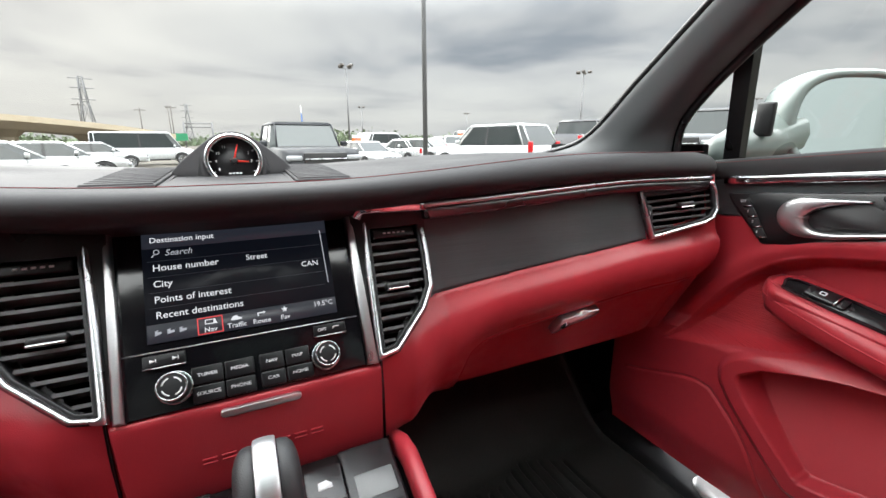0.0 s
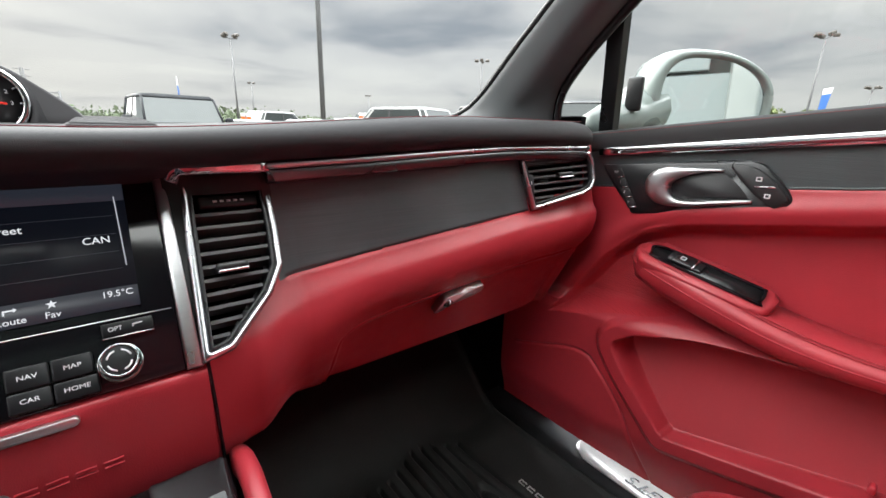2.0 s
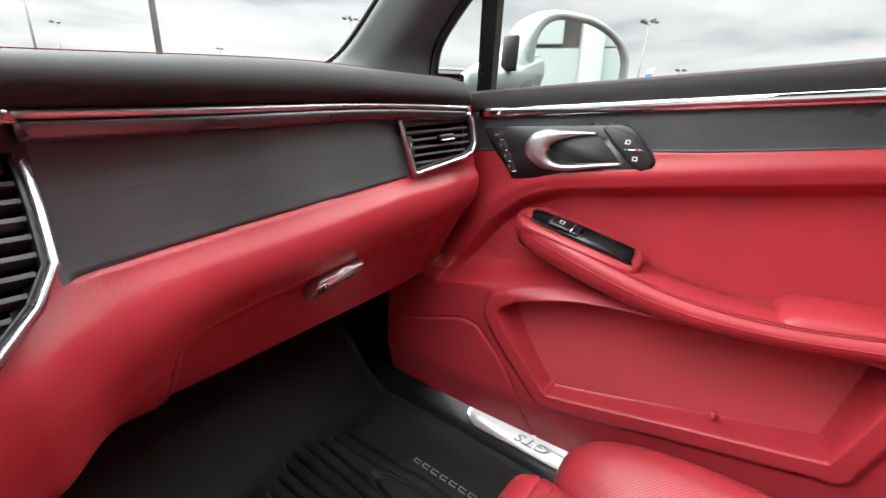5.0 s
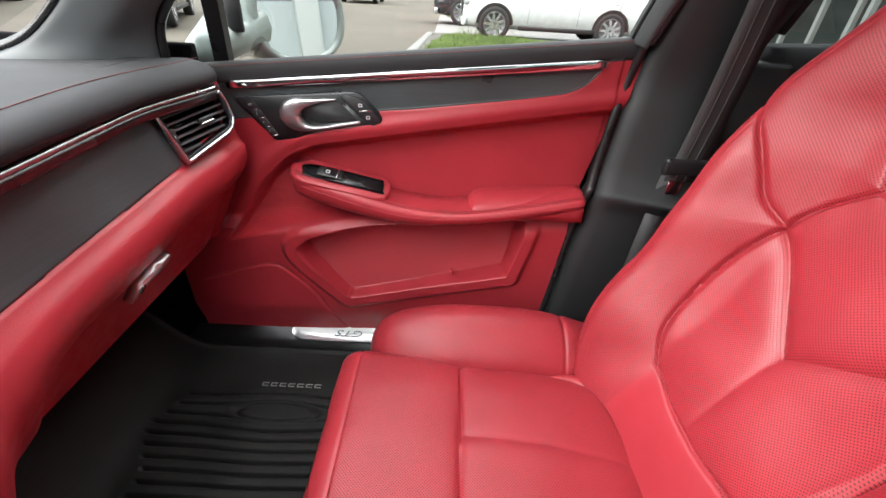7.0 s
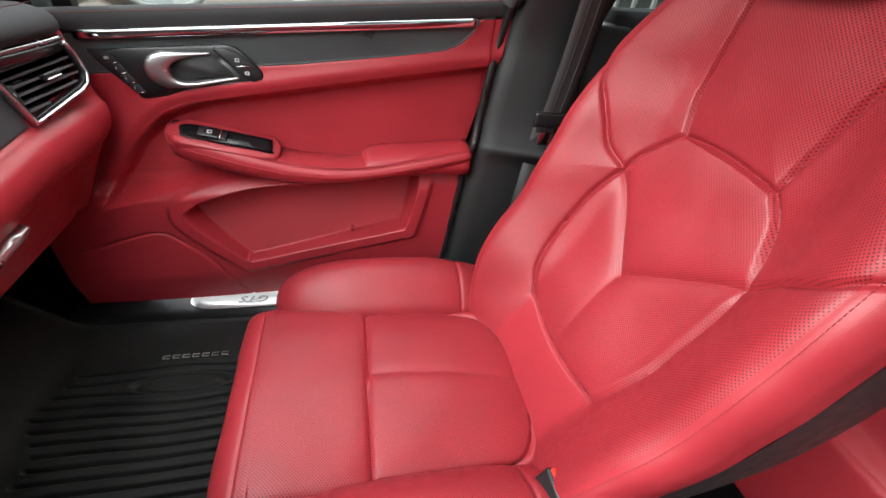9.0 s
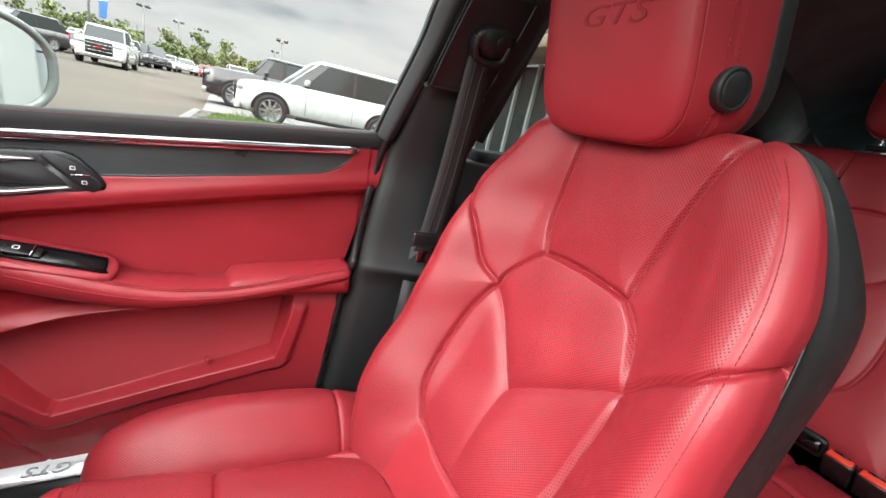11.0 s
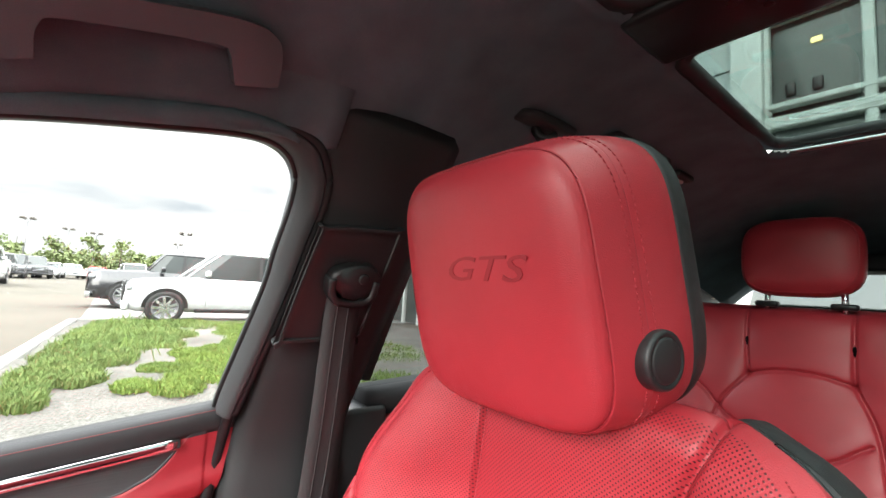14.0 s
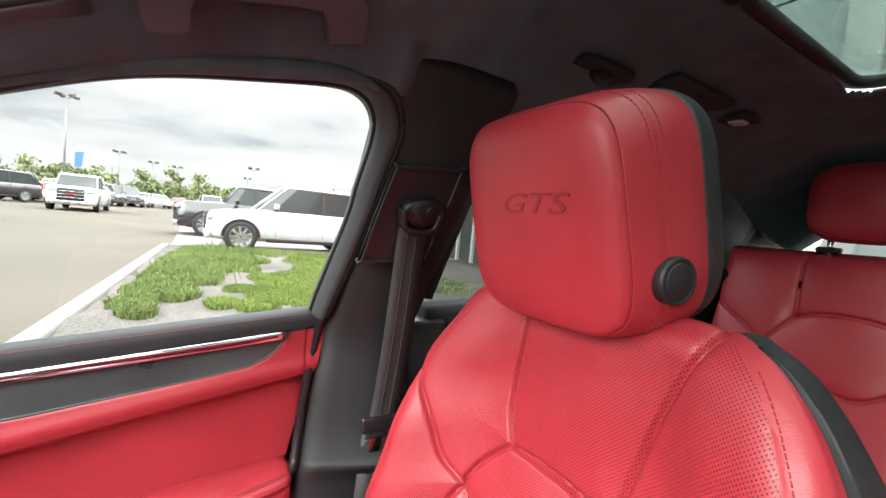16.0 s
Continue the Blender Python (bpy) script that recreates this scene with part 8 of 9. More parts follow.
def build_trees():
    rng = np.random.default_rng(21)
    # scattered young trees along the far edge of the lot, some bare-topped
    spots = []
    for i in range(170):
        x = 66 + 40 * rng.random()
        y = -20 + 68 * i / 170 + 2.5 * rng.normal()
        spots.append((x, y, 2.4 + 2.9 * rng.random() ** 1.6))
    pts, V, F = [], [], []
    for x, y, h in spots:
        z0 = float(ground_z(x, y))
        lim = 7 + int(6 * rng.random())
        for _ in range(lim):
            zc = z0 + h * (0.25 + 0.75 * rng.random())
            rad = 0.38 * h * (1.1 - 0.75 * (zc - z0) / h)
            th, rr = rng.random() * 6.28, rad * math.sqrt(rng.random())
            c = np.array([x + rr * math.cos(th), y + rr * math.sin(th), zc])
            pts.append(c + rng.normal(size=(26, 3)) * np.array([0.34, 0.34, 0.26]) * h / 5)
        b = len(V)
        for k in range(5):
            V += [(x + 0.09 * math.cos(k * 1.257), y + 0.09 * math.sin(k * 1.257), z0), (x + 0.03 * math.cos(k * 1.257), y + 0.03 * math.sin(k * 1.257), z0 + h)]
        F += [(b + 2 * k, b + 2 * ((k + 1) % 5), b + 2 * ((k + 1) % 5) + 1, b + 2 * k + 1) for k in range(5)]
    ob = leaf_cloud("tree_row_crowns", np.vstack(pts), 0.24, M_LEAF, 5)
    tagged(ob, "row of young leafy trees beyond the lot", "trees", kind="stuff")
    ob = mesh_part("tree_row_trunks", V, F, M_BARK, None)
    tagged(ob, "thin trunks of the far tree row", "trees", kind="stuff")
    # low wooded skyline all round
    pts = []
    for i in range(1100):
        a = radians(-70 + 190 * rng.random())
        d = 230 + 160 * rng.random()
        x, y = d * math.sin(a) * 1.0, d * math.cos(a)
        h = 3 + 4.5 * rng.random() + 1.5 * math.sin(a * 9)
        pts.append(np.array([x, y, ground_z(x, y) + 0.5 * h]) + rng.normal(size=(34, 3)) * np.array([5, 5, 0.24 * h]))
    P = np.vstack(pts)
    P[:, 2] = np.maximum(P[:, 2], 0.2)
    ob = leaf_cloud("far_woods", P, 1.0, M_HAZYWOODS, 6)
    tagged(ob, "low green woods along the horizon", "woods", kind="stuff")


build_trees()

# ---------------------------------------------------------------- vehicles
M_CARGLASS = surface("dark_car_glass", (0.020, 0.026, 0.025), 0.10, wear=0.02, rough_var=0.02)
# base paler than M_CARGLASS: reflected sky put into the colour
M_SKYGLASS = surface("sky_painted_glass", (0.07, 0.08, 0.08), 0.05, wear=0.02, rough_var=0.02)
M_TYRE = surface("tyre_rubber", (0.018, 0.018, 0.018), 0.8, grain=0.4, scale=60)
M_RIM = surface("alloy_rim", (0.55, 0.56, 0.57), 0.25, metal=0.9)
M_RIMDISH = surface("dark_silver_rim", (0.20, 0.20, 0.21), 0.35, metal=0.7)
M_LAMPCLEAR = surface("clear_headlamp", (0.34, 0.355, 0.37), 0.12, wear=0.02)
M_LAMPRED = surface("red_tail_lamp", (0.45, 0.012, 0.015), 0.15, wear=0.03)
M_GRILLE = surface("black_grille", (0.012, 0.012, 0.012), 0.4)
PAINT = {"white": M_WHITEPAINT, "black": surface("black_car_paint", (0.018, 0.018, 0.02), 0.2, wear=0.03, coat=0.6), "grey": surface("dark_grey_car_paint", (0.024, 0.026, 0.029), 0.55, wear=0.04, spec=0.2),
         "silver": surface("silver_car_paint", (0.45, 0.46, 0.46), 0.28, metal=0.3, wear=0.03, coat=0.5), "red": surface("red_car_paint", (0.42, 0.02, 0.02), 0.22, wear=0.03, coat=0.6)}

SHAPES = {   # length, width, height, belt height, [(s, z) top of the lower body], glasshouse base s0 s1, roof s0 s1, wheel radius, axles
    "suv": (4.9, 1.98, 1.90, 1.16, [(0, .60), (.006, .90), (.03, 1.00), (.10, 1.06), (.24, 1.12), (.28, 1.16), (.93, 1.18), (.985, 1.12), (1, .70)], .245, .985, .40, .90, .40, (.165, .77)),
    "pickup": (5.8, 2.03, 1.93, 1.24, [(0, .60), (.012, 1.08), (.05, 1.20), (.24, 1.25), (.28, 1.26), (.64, 1.26), (.66, 1.30), (.985, 1.30), (1, .70)], .255, .645, .335, .615, .42, (.165, .80)),
    "sedan": (4.75, 1.85, 1.46, 0.93, [(0, .50), (.025, .70), (.12, .82), (.29, .92), (.33, .93), (.80, .98), (.97, .96), (1, .60)], .26, .86, .42, .72, .33, (.19, .79)),
    "van": (5.7, 2.02, 2.10, 1.12, [(0, .58), (.02, .85), (.08, 1.00), (.19, 1.10), (.22, 1.12), (.98, 1.12), (1, .80)], .16, .995, .27, .985, .37, (.17, .79))}


def wheel(parent, x, y, z, r, w, side):
    circ = np.linspace(0, 2 * math.pi, 25)[:-1]
    t = part("wheel", rings_mesh([[(x + side * d, y + k * r * math.cos(a), z + k * r * math.sin(a)) for a in circ] for k, d in ((0.68, -w / 2), (0.96, -w / 2), (1, -w / 4), (1, w / 4), (0.96, w / 2), (0.70, w / 2), (0.66, w / 2 - 0.03))]), M_TYRE, parent, "black tyre on alloy rim")
    part("rim", rings_mesh([[(x + side * d, y + k * r * math.cos(a), z + k * r * math.sin(a)) for a in circ] for k, d in ((0.72, w / 2 - 0.01), (0.69, w / 2 + 0.004), (0.63, w / 2 - 0.005), (0.61, w / 2 - 0.06), (0.02, w / 2 - 0.065))]), M_RIMDISH, t)
    for i in range(9):
        a0 = i * 2 * math.pi / 9
        d, n = np.array([0, math.cos(a0), math.sin(a0)]), np.array([0, -math.sin(a0), math.cos(a0)])
        c = np.array([x + side * (w / 2 - 0.02), y, z])
        q = [c + d * 0.06 * r + n * 0.09 * r, c + d * 0.64 * r + n * 0.07 * r, c + d * 0.64 * r - n * 0.07 * r, c + d * 0.06 * r - n * 0.09 * r]
        part("spoke", rings_mesh([q, [v + np.array([side * 0.02, 0, 0]) for v in q]]), M_RIM, t, smooth=False)
    return t


def vehicle(shape, paint, label, at, heading, glass=None, name="parked_car", category="car"):
    """Builds at the origin with its nose towards +y, then stands it at (x, y), turned by heading degrees."""
    L, W, H, belt, top, g0, g1, r0, r1, wr, axles = SHAPES[shape]
    glass = glass or M_CARGLASS
    ob = thing(name, label, category)
    body_m = PAINT[paint]
    hw = W / 2
    st = np.unique(np.concatenate([np.linspace(0, 1, 40), [a for a, _ in top]]))
    zt = np.interp(st, [a for a, _ in top], [b for _, b in top])
    rings = []
    for s, z in zip(st, zt):
        y = L / 2 - s * L
        round_end = 1 - 0.24 * max(0, 1 - s / 0.09) ** 2 - 0.10 * max(0, 1 - (1 - s) / 0.04) ** 2
        w = hw * round_end
        zb = 0.30 + 0.06 * max(0, 1 - s / 0.06)
        zw = min(belt - 0.05, z - 0.02)
        sec = [(0.0, zb), (w * 0.90, zb), (w * 0.985, zb + 0.12), (w, 0.62 if z > 0.7 else (zb + z) / 2), (w * 0.985, max(zw, zb + 0.14)), (w * 0.90, z - 0.005), (w * 0.70, z + 0.012), (0.0, z + 0.025)]
        rings.append([(a, y, b) for a, b in sec] + [(-a, y, b) for a, b in sec[-2:0:-1]])
    part("body", rings_mesh(rings), body_m, ob, f"{paint} painted body")
    yb0, yb1, yr0, yr1 = (L / 2 - k * L for k in (g0, g1, r0, r1))
    bw, rw = hw * 0.945, hw * (0.76 if shape == "sedan" else 0.81)
    base = [(bw * 0.88, yb0), (bw, yb0 - 0.35), (bw, yb1 + 0.25), (bw * 0.92, yb1), (-bw * 0.92, yb1), (-bw, yb1 + 0.25), (-bw, yb0 - 0.35), (-bw * 0.88, yb0)]
    roof = [(rw * 0.92, yr0), (rw, yr0 - 0.25), (rw, yr1 + 0.2), (rw * 0.94, yr1), (-rw * 0.94, yr1), (-rw, yr1 + 0.2), (-rw, yr0 - 0.25), (-rw * 0.92, yr0)]
    zr = H - 0.07
    part("glasshouse", rings_mesh([[(a, b, belt - 0.03) for a, b in base], [(a, b, zr) for a, b in roof]]), glass, ob, "dark side and end windows", smooth=False)
    part("roof", rings_mesh([[(a * 1.02, b * 1.0 + (0.03 if i in (0, 7) else -0.03 if i in (3, 4) else 0), zr - 0.035) for i, (a, b) in enumerate(roof)], [(a * 1.02, b, zr + 0.01) for a, b in roof], [(a * 0.93, b * 0.96, H - 0.01) for a, b in roof], [(a * 0.5, b * 0.7, H) for a, b in roof]]), body_m, ob, f"{paint} roof")
    for i in (0, 1, 2, 3):
        for s in (0, 1):
            j = i if s == 0 else 7 - i
            if i == 1:
                continue
            a, b = base[j], roof[j]
            part("pillar", tube([(a[0] * 1.0, a[1], belt - 0.02), (b[0] * 1.01, b[1], zr)], 0.026, 6), body_m, ob)
    for s in (1, -1):
        # door pillar and shut lines
        ym = (yb0 + yb1) / 2 + 0.1
        part("door_pillar", rings_mesh([[(s * (bw + 0.012), ym - 0.05, belt - 0.03), (s * (bw + 0.012), ym + 0.05, belt - 0.03), (s * (bw - 0.03), ym, belt - 0.03)], [(s * (rw + 0.012), ym - 0.04, zr), (s * (rw + 0.012), ym + 0.04, zr), (s * (rw - 0.03), ym, zr)]]), M_GRILLE, ob, smooth=False)
        for y in (yb0 - 0.45, ym, yb1 + (0.9 if shape in ("suv", "sedan", "van") else 0.05)):
            part("door_gap", rounded_box(0.006, 0.010, belt - 0.50, 0, at=(s * hw * 0.996, y, (belt + 0.42) / 2)), M_GRILLE, ob, smooth=False)
        for y in (ym + 0.18, yb1 + 1.05):
            part("door_handle", rounded_box(0.03, 0.20, 0.03, 0.01, 2, at=(s * hw * 0.985, y, belt - 0.17)), body_m if shape != "pickup" else M_RIM, ob)
        part("sill", rounded_box(0.06, L * 0.42, 0.10, 0.02, 2, at=(s * hw * 0.965, 0, 0.34)), M_GRILLE, ob)
        mirror = part("wing_mirror", rounded_box(0.20, 0.14, 0.15, 0.05, 3, at=(s * (hw + 0.09), yb0 - 0.42, belt + 0.10)), body_m, ob)
        for k in axles:
            y = L / 2 - k * L
            circ = np.linspace(0, math.pi, 15)
            arch = [(s * (hw - 0.10), y + (wr + 0.07) * math.cos(a), wr + (wr + 0.07) * math.sin(a)) for a in circ]
            arch2 = [(s * (hw + 0.004), p[1], p[2]) for p in arch]
            part("wheel_arch", rings_mesh([arch, arch2]), M_GRILLE, ob, smooth=False)
            wheel(ob, s * (hw - 0.10), y, wr, wr, 0.24, s)
    zf = float(np.interp(0.035, [a for a, _ in top], [b for _, b in top]))
    for s in (1, -1):
        part("headlight", rounded_box(0.36, 0.16, 0.12, 0.04, 3, at=(s * hw * 0.72, L / 2 - 0.09, zf - 0.15)), M_LAMPCLEAR, ob, "clear headlight")
        part("tail_light", rounded_box(0.16 if shape != "suv" else 0.22, 0.10, 0.46 if shape in ("suv", "van") else 0.28, 0.04, 3, at=(s * hw * 0.86, -L / 2 + 0.07, belt - 0.12)), M_LAMPRED, ob, "red tail light")
    gz0, gz1 = 0.52, zf - 0.02
    g = part("grille", rounded_box(W * (0.52 if shape != "sedan" else 0.40), 0.06, gz1 - gz0, 0.03, 2, at=(0, L / 2 + 0.005, (gz0 + gz1) / 2)), M_GRILLE, ob, "black grille")
    for i in range(3):
        part("grille_bar", rounded_box(W * (0.50 if shape != "sedan" else 0.38), 0.02, 0.025, 0.008, 1, at=(0, L / 2 + 0.04, gz0 + (gz1 - gz0) * (0.25 + 0.25 * i))), M_RIM, g)
    part("badge_bar", rounded_box(0.30, 0.02, 0.06, 0.01, 1, at=(0, L / 2 + 0.055, (gz0 + gz1) / 2)), M_LAMPRED if shape == "pickup" else M_RIM, g)
    part("bumper", rounded_box(W * 0.90, 0.14, 0.20, 0.05, 3, at=(0, L / 2 - 0.04, 0.42)), M_RIM if (shape == "pickup" and paint != "grey") else body_m, ob, "front bumper")
    part("rear_bumper", rounded_box(W * 0.92, 0.14, 0.22, 0.05, 3, at=(0, -L / 2 + 0.03, 0.48)), body_m if shape != "pickup" else M_RIM, ob, "rear bumper")
    part("plate_bar", rounded_box(0.30, 0.012, 0.15, 0.005, 1, at=(0, -L / 2 - 0.045, 0.72)), M_PRINT, ob, "blank plate")
    stand(ob, at, heading)
    return ob


def stand(ob, at, heading):
    ob.matrix_basis = Matrix.Translation((at[0], at[1], float(ground_z(at[0], at[1])) + (at[2] if len(at) > 2 else 0))) @ Matrix.Rotation(radians(heading), 4, "Z")


def again(ob, at, heading, label=""):
    m = Matrix.Translation((at[0], at[1], float(ground_z(at[0], at[1])))) @ Matrix.Rotation(radians(heading), 4, "Z")
    c = copy_thing(ob, m)
    if label:
        c["label"] = label
    return c


# beside the car
suv_white = vehicle("suv", "white", "white sport utility car parked on the concrete pad", (12.9, -2.8, 0.02), 0)
pick_dark = vehicle("pickup", "black", "black pickup parked beyond the white utility car", (17.8, -2.4, 0.02), 0, name="parked_pickup", category="pickup")
pick_white = vehicle("pickup", "white", "white pickup with chrome grille standing in the lane", (30.2, 5.3), 92, name="parked_pickup", category="pickup")
suv_dark = vehicle("suv", "black", "black utility car parked at the lot's edge", (35.5, 10.6), 55)
again(suv_dark, (38, 13.6), 60, "black utility car in the row along the lot")
sed_silver = vehicle("sedan", "silver", "silver saloon in the row of parked cars", (9.0, 24.0), 20)
sed_white = vehicle("sedan", "white", "white saloon in the row of parked cars", (-7.3, 30), -70)
sed_red = vehicle("sedan", "red", "red saloon in the far row of cars", (62, 1.5), 80)
for i, (x, y, src) in enumerate(((44, 7.2, suv_white), (47, 6.4, suv_dark), (50, 5.6, suv_dark), (53, 4.6, sed_white), (57, 3.4, sed_silver), (64, -1.5, sed_red), (66, -3.5, suv_dark), (68, -6.0, sed_silver), (41, 9.5, sed_silver), (47, 12, suv_white),
                                 (52, 11, suv_white), (58, 10, suv_dark), (36, 16, sed_white), (42, 19, suv_dark), (48, 20, sed_silver))):
    again(src, (x, y), 95 + 8 * ((i * 37) % 5 - 2))["group"] = "far parked cars"
again(pick_white, (47, -1.4), 95, "white pickup far across the lot")

# ahead of the car
pick_grey = vehicle("pickup", "grey", "dark grey pickup facing the dealership, black grille with red badge", (1.60, 13.4), 186, M_SKYGLASS, "parked_pickup", "pickup")
suv_rear = again(suv_white, (9.0, 14.2), 18, "white utility car seen from behind with red tail lights")
again(pick_dark, (13.5, 14.1), -62, "black pickup parked across the lane")
again(pick_dark, (12.6, 8.2), 112, "black pickup with bright headlights near the lane")
van = vehicle("van", "white", "white panel van parked in the far row", (-5.4, 33.7), -82, None, "parked_van", "van")
again(sed_silver, (-6.4, 21.0), -76, "silver saloon in the row of cars")
again(sed_silver, (-9.4, 24.5), -76)
again(sed_white, (-6.6, 17.2), -72, "white saloon close to the dealership")
again(suv_white, (10.2, 31.0), -70, "white utility car in the middle row")
again(sed_silver, (6.2, 22.5), -165, "silver hatch in the middle row")
again(sed_silver, (9.6, 23.0), 30, "silver saloon in the middle row")
again(sed_silver, (12.4, 24.0), -20)
again(sed_white, (15, 30), -60)
again(suv_dark, (19, 33), -60)
again(sed_silver, (-14, 30), -80)
again(suv_white, (-16, 38), -80)

# ---------------------------------------------------------------- street furniture
M_POLE = surface("galvanised_pole", (0.17, 0.172, 0.175), 0.55, metal=0.3, wear=0.1)
M_POLEDARK = surface("weathered_pole", (0.12, 0.11, 0.10), 0.8, wear=0.2)


def lamp_post(x, y, h, r=0.08, heads=4, label="tall grey lot lamp post with flood lights"):
    ob = thing("lamp_post", label, "lamp post", (x, y, float(ground_z(x, y))), "lot lamp posts")
    z = float(ground_z(x, y))
    part("base", rounded_box(0.5, 0.5, 0.7, 0.04, 2, at=(x, y, z + 0.35)), M_CONCRETE, ob, "concrete base")
    part("pole", tube([(x, y, z + 0.6), (x, y, z + h)], [r, r * 0.6], 10), M_POLE, ob)
    part("cross_arm", tube([(x - 0.5, y - 0.4, z + h + 0.1), (x, y, z + h), (x + 0.5, y + 0.4, z + h + 0.1)], 0.04, 6), M_POLE, ob)
    for i in range(heads):
        a = 0.7 + i * 2 * math.pi / heads
        p = (x + 0.62 * math.cos(a), y + 0.62 * math.sin(a), z + h + 0.28)
        part("flood_light", rounded_box(0.46, 0.38, 0.26, 0.06, 2, at=p, turn=Euler((radians(25), 0, a)).to_matrix()), M_POLEDARK, ob, "flood light head")
    return ob


for x, y, h, r in ((5.75, 13.3, 12, 0.085), (10.7, 44.8, 8.4, 0.10), (36, 38, 8.2, 0.12), (26, 96, 8.4, 0.14), (58, 105, 8.4, 0.14), (45.5, 9.2, 8.4, 0.10), (96, 52, 9, 0.14), (88, -8.5, 6.3, 0.16), (78, 2.5, 6.0, 0.15), (84, 6, 6.6, 0.15), (72, 9, 6.6, 0.14), (60, -6.5, 6.0, 0.12)):
    lamp_post(x, y, h, r)


def banner(x, y, z0, z1, w, label):
    ob = thing("banner_flag", label, "banner", (x, y, z0))
    part("banner_pole", tube([(x, y, float(ground_z(x, y))), (x, y, z1 + 0.1)], 0.03, 6), M_POLE, ob)
    for k, (a, b, m) in enumerate(((z0, z0 + 0.72 * (z1 - z0), M_BANNERBLUE), (z0 + 0.72 * (z1 - z0), z1, M_BANNERWHITE))):
        part("cloth", rings_mesh([[(x, y - 0.02, z), (x + 0.1 * math.sin(z), y - w * (0.8 + 0.3 * (z - z0) / (z1 - z0)), z + 0.1), (x + 0.03, y - w * 0.7, z), (x + 0.03, y - 0.02, z)] for z in (a, b)]), m, ob, smooth=False)
    return ob


M_BANNERBLUE = surface("blue_banner", (0.05, 0.16, 0.48), 0.7)
M_BANNERWHITE = surface("white_banner", (0.78, 0.78, 0.78), 0.7)
banner(46.2, 8.7, 3.3, 5.0, 0.6, "blue and white banner by the lamp post")
banner(58.5, -7.2, 2.4, 3.9, 0.6, "small blue banner across the lot")
banner(5.6, 42, 2.0, 4.4, 0.7, "blue and white banner in the far lot")


def build_overpass():
    ob = thing("overpass", "beige concrete road bridge on piers", "bridge", (-45, 70, 0))
    pts = smooth_line([(-95, 62, 6.2), (-62, 72, 5.6), (-38, 84, 4.8), (-24, 97, 3.6), (-16, 112, 2.2)], 8)
    part("deck", sweep(pts, [(-4.5, 0.0), (-4.5, 0.9), (-4.2, 0.9), (-4.2, 0.1), (4.2, 0.1), (4.2, 0.9), (4.5, 0.9), (4.5, 0), (3.0, -1.1), (-3.0, -1.1)]), M_BEIGE, ob, "beige deck with parapets", smooth=False)
    for p in pts[4::5]:
        part("pier", rings_mesh([[(p[0] + a * k, p[1] + b * k, z) for a, b in ((-1, -.8), (1, -.8), (1, .8), (-1, .8))] for k, z in ((0.9, -0.4), (0.9, p[2] - 2.2), (2.0, p[2] - 1.0))]), M_BEIGE, ob, "flared pier", smooth=False)
    return ob


M_BEIGE = speckled("beige_concrete", (0.42, 0.35, 0.25), (0.50, 0.43, 0.32), 0.9, 2, 0.1, 0.1, 0.02)
build_overpass()


def pylon(x, y, h, w, label):
    ob = thing("power_pylon", label, "pylon", (x, y, 0), "power pylons")
    c = [(-1, -1), (1, -1), (1, 1), (-1, 1)]
    lev = [(0, 1.0), (0.35, 0.62), (0.65, 0.36), (1.0, 0.22)]
    for i in range(4):
        part("leg", tube([(x + c[i][0] * w * k, y + c[i][1] * w * k, h * s) for s, k in lev], 0.16, 5), M_POLE, ob)
    for (s0, k0), (s1, k1) in zip(lev[:-1], lev[1:]):
        for i in range(4):
            j = (i + 1) % 4
            for p, q in (((i, s0, k0), (j, s1, k1)), ((j, s0, k0), (i, s1, k1)), ((i, s1, k1), (j, s1, k1))):
                part("brace", tube([(x + c[a][0] * w * k, y + c[a][1] * w * k, h * s) for a, s, k in (p, q)], 0.08, 4), M_POLE, ob)
    for s in (0.68, 0.84, 0.97):
        part("cross_arm", tube([(x - w * 1.2, y - w * 0.4, h * s), (x + w * 1.2, y + w * 0.4, h * s)], 0.14, 5), M_POLE, ob)
    return ob


pylon(-48, 198, 24.5, 2.7, "grey lattice power pylon behind the bridge")
pylon(-22, 262, 21, 2.2, "grey lattice power pylon far off")


def utility_pole(x, y, h):
    ob = thing("utility_pole", "dark wooden utility pole with a cross arm", "utility pole", (x, y, 0), "utility poles")
    part("pole", tube([(x, y, -0.3), (x + 0.15, y, h)], [0.17, 0.12], 7), M_POLEDARK, ob)
    part("cross_arm", rounded_box(2.4, 0.14, 0.16, 0, at=(x + 0.15, y, h - 0.5)), M_POLEDARK, ob, smooth=False)


for x, y, h in ((-50, 128, 11), (-31, 122, 10), (-20.5, 126, 9.5), (-14.5, 130, 10.5), (-22, 190, 15)):
    utility_pole(x, y, h)


def build_gantry():
    ob = thing("sign_gantry", "steel sign gantry over the far road", "gantry", (-10, 140, 0))
    for x in (-13, -6):
        part("post", tube([(x, 140, -0.3), (x, 140, 7)], 0.25, 6), M_POLE, ob)
    for z in (5.6, 6.6):
        part("beam", tube([(-13, 140, z), (-6, 140, z)], 0.14, 5), M_POLE, ob)
    part("sign_panel", rounded_box(3.6, 0.1, 1.9, 0, at=(-14, 138, 2.9)), M_SIGNGREEN, ob, "green road sign", smooth=False)
    return ob


M_SIGNGREEN = surface("road_sign_green", (0.02, 0.22, 0.10), 0.5)
build_gantry()


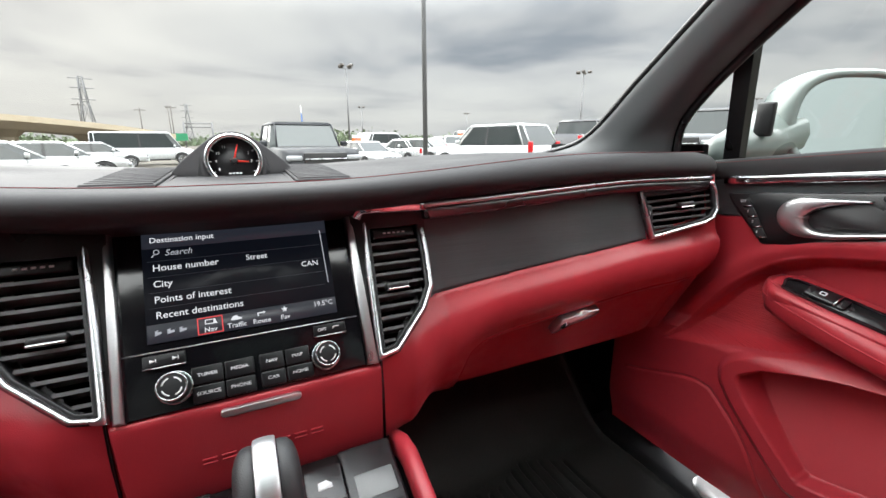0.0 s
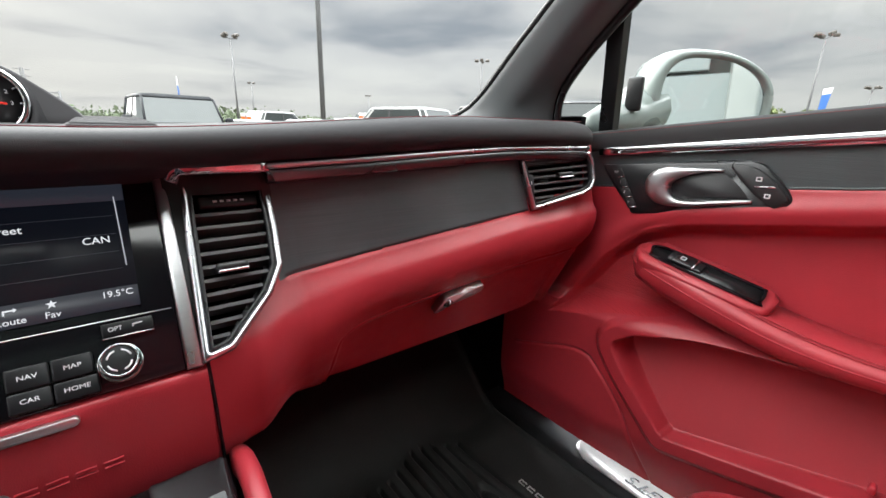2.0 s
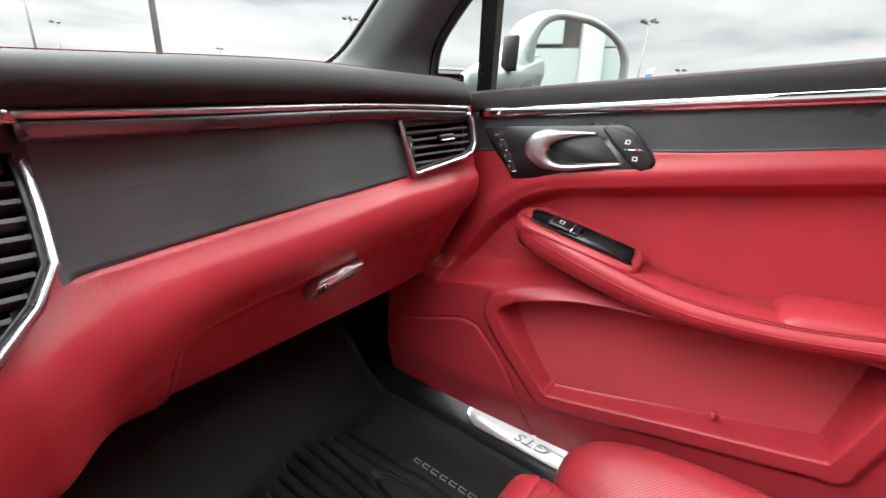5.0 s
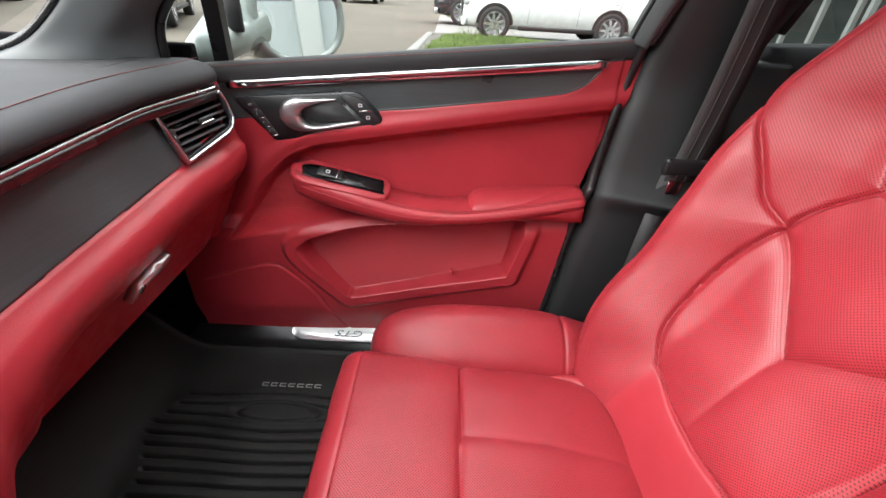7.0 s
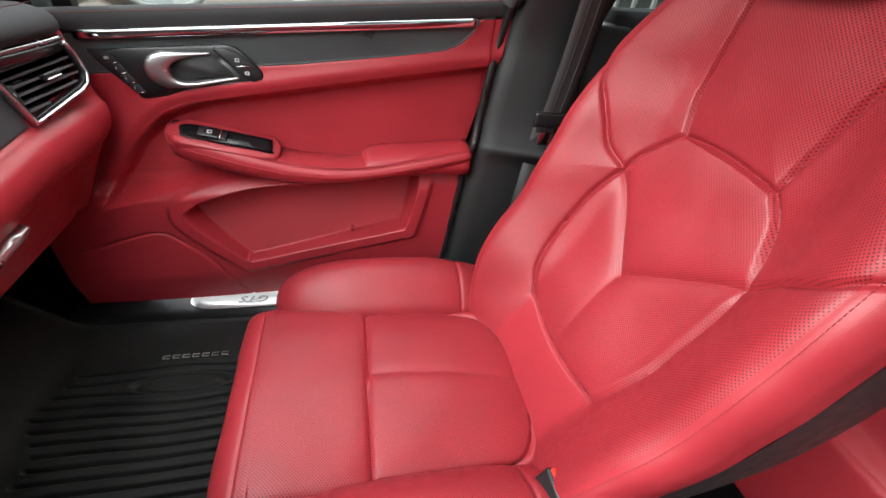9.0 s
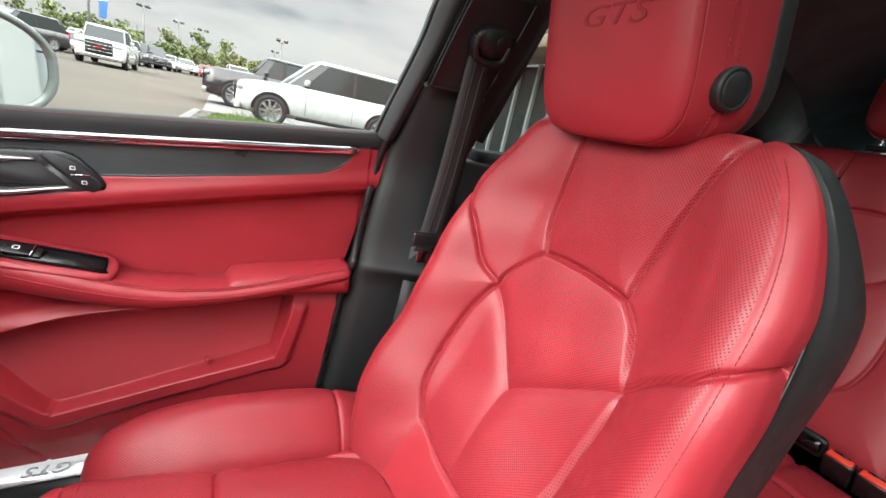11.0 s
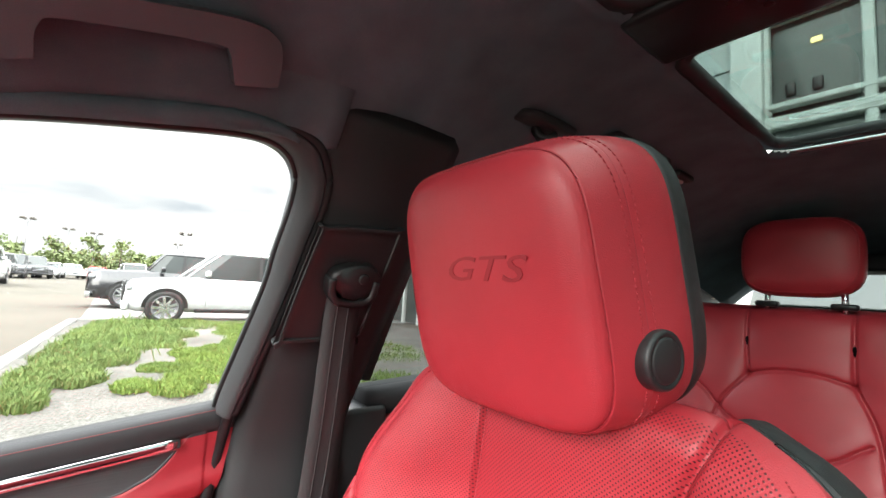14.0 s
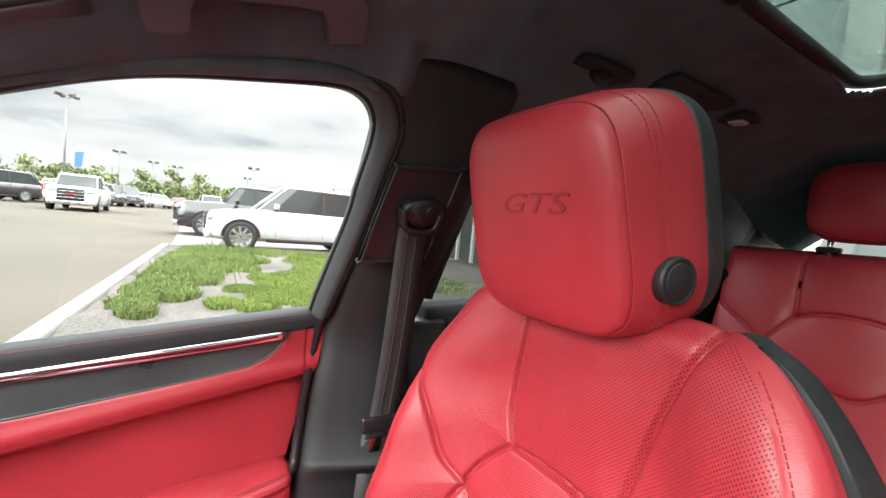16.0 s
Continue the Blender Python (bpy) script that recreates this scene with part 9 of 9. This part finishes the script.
def drum_sign(x, y):
    ob = thing("striped_board", "orange and white striped warning board on a post", "sign", (x, y, float(ground_z(x, y))), "warning boards")
    z = float(ground_z(x, y))
    part("post", tube([(x, y, z), (x, y, z + 1.9)], 0.04, 6), M_POLE, ob)
    for i in range(4):
        part("stripe", rounded_box(0.55, 0.05, 0.19, 0, at=(x, y, z + 1.15 + 0.2 * i)), M_ORANGE if i % 2 == 0 else M_BANNERWHITE, ob, smooth=False)


M_ORANGE = surface("orange_board", (0.55, 0.12, 0.02), 0.6)
drum_sign(7.0, 27.5)
drum_sign(14.5, 27)

# ---------------------------------------------------------------- dealership behind the car
M_PANEL = surface("white_facade_panel", (0.34, 0.375, 0.37), 0.45, wear=0.04, wear_scale=0.8, grain=0.1, scale=20)
M_FRAME = surface("white_window_frame", (0.50, 0.52, 0.50), 0.4, wear=0.04)
M_DARKIN = surface("dark_showroom", (0.05, 0.05, 0.045), 0.7, wear=0.2)


def build_dealer():
    ob = thing("dealership_building", "white panelled dealership with framed upper windows", "building", (0, -9, 0.1))
    y = -8.0
    part("wall_core", rounded_box(26, 0.3, 9.4, 0, at=(-4.0, y - 0.55, 4.7)), M_DARKIN, ob, smooth=False)
    bays = [(-16.6, 1.6)]
    for i in range(10):
        x0 = 2.42 + 2.4 * i
        if x0 > 7:
            break
        for j in range(7):
            if i > 0 and j < 2:
                continue
            part("panel", rounded_box(2.37, 0.12, 1.33, 0.012, 1, at=(x0 + 1.2, y - 0.30, 0.75 + 1.36 * j)), M_PANEL, ob, smooth=False)
    for i in range(-3, 0):
        for j in range(2):
            part("panel", rounded_box(2.37, 0.12, 1.33, 0.012, 1, at=(2.42 + 2.4 * i + 1.2, y - 0.30, 0.75 + 1.36 * j)), M_PANEL, ob, smooth=False)
    lower = part("ground_floor_glazing", rounded_box(4.8, 0.10, 2.7, 0, at=(7.2, y - 0.45, 1.45)), M_SHOWGLASS, ob, "dark ground floor glazing", smooth=False)
    for i in range(5):
        part("mullion", rounded_box(0.10, 0.16, 2.7, 0.01, 1, at=(4.9 + 1.15 * i, y - 0.36, 1.45)), M_FRAME, lower, smooth=False)
    for j in range(3):
        part("panel", rounded_box((12, 18.3, 18.3)[j], 0.12, (2.6, 0.66, 0.98)[j], 0.012, 1, at=((-11, -7.5, -7.5)[j], y - 0.30, (1.4, 3.18, 8.6)[j])), M_PANEL, ob, smooth=False)
    part("corner_trim", rounded_box(0.45, 0.34, 9.6, 0.03, 2, at=(2.22, y - 0.22, 4.8)), M_FRAME, ob)
    for k in range(5):
        x1 = 2.0 - 2.6 * k
        w = part("window", rounded_box(2.5, 0.10, 4.2, 0, at=(x1 - 1.25, y - 0.42, 5.75)), M_SHOWGLASS, ob, "dark framed window", smooth=False)
        for a in (x1, x1 - 1.22, x1 - 2.44):
            part("mullion", rounded_box(0.14, 0.16, 4.3, 0.02, 1, at=(a, y - 0.28, 5.75)), M_FRAME, w, smooth=False)
        for z, th in ((3.60, 0.15), (4.36, 0.20), (4.64, 0.10), (6.15, 0.15), (7.9, 0.15)):
            part("transom", rounded_box(2.5, 0.18, th, 0.02, 1, at=(x1 - 1.22, y - 0.28, z)), M_FRAME, w, smooth=False)
        part("soffit_light", rounded_box(0.14, 0.03, 0.09, 0.04, 3, at=(x1 - 0.64, y - 0.345, 5.64)), M_WARMLIT, w, "warm ceiling light")
        for dx in (0.31, 0.64):
            part("spot_head", rounded_box(0.13, 0.06, 0.22, 0.06, 3, at=(x1 - dx, y - 0.35, 4.92)), M_GRILLE, w, "dark spot lamp")
    part("roof_edge", rounded_box(26.4, 1.2, 0.35, 0.03, 1, at=(-4.0, y - 0.5, 9.5)), M_FRAME, ob, smooth=False)
    part("canopy", rounded_box(3.6, 1.6, 0.30, 0.02, 1, at=(10.8, y + 0.2, 3.6)), M_BEIGE, ob, "beige entrance canopy")
    g = part("entrance_glazing", rounded_box(4.6, 0.10, 3.2, 0, at=(11.2, y - 0.5, 1.75)), M_SHOWGLASS, ob, "dark glazed entrance", smooth=False)
    for i in range(6):
        part("mullion", rounded_box(0.10, 0.16, 3.3, 0.01, 1, at=(8.95 + 0.92 * i, y - 0.42, 1.75)), M_FRAME, g, smooth=False)
    part("side_wall", rounded_box(0.3, 8, 9.4, 0, at=(13.9, y - 4.4, 4.7)), M_PANEL, ob, smooth=False)
    return ob


M_SHOWGLASS = surface("dark_showroom_glass", (0.05, 0.06, 0.055), 0.08, wear=0.05, rough_var=0.03)
M_WARMLIT = glow("warm_lamp", (1.0, 0.72, 0.30), 3.0)
build_dealer()
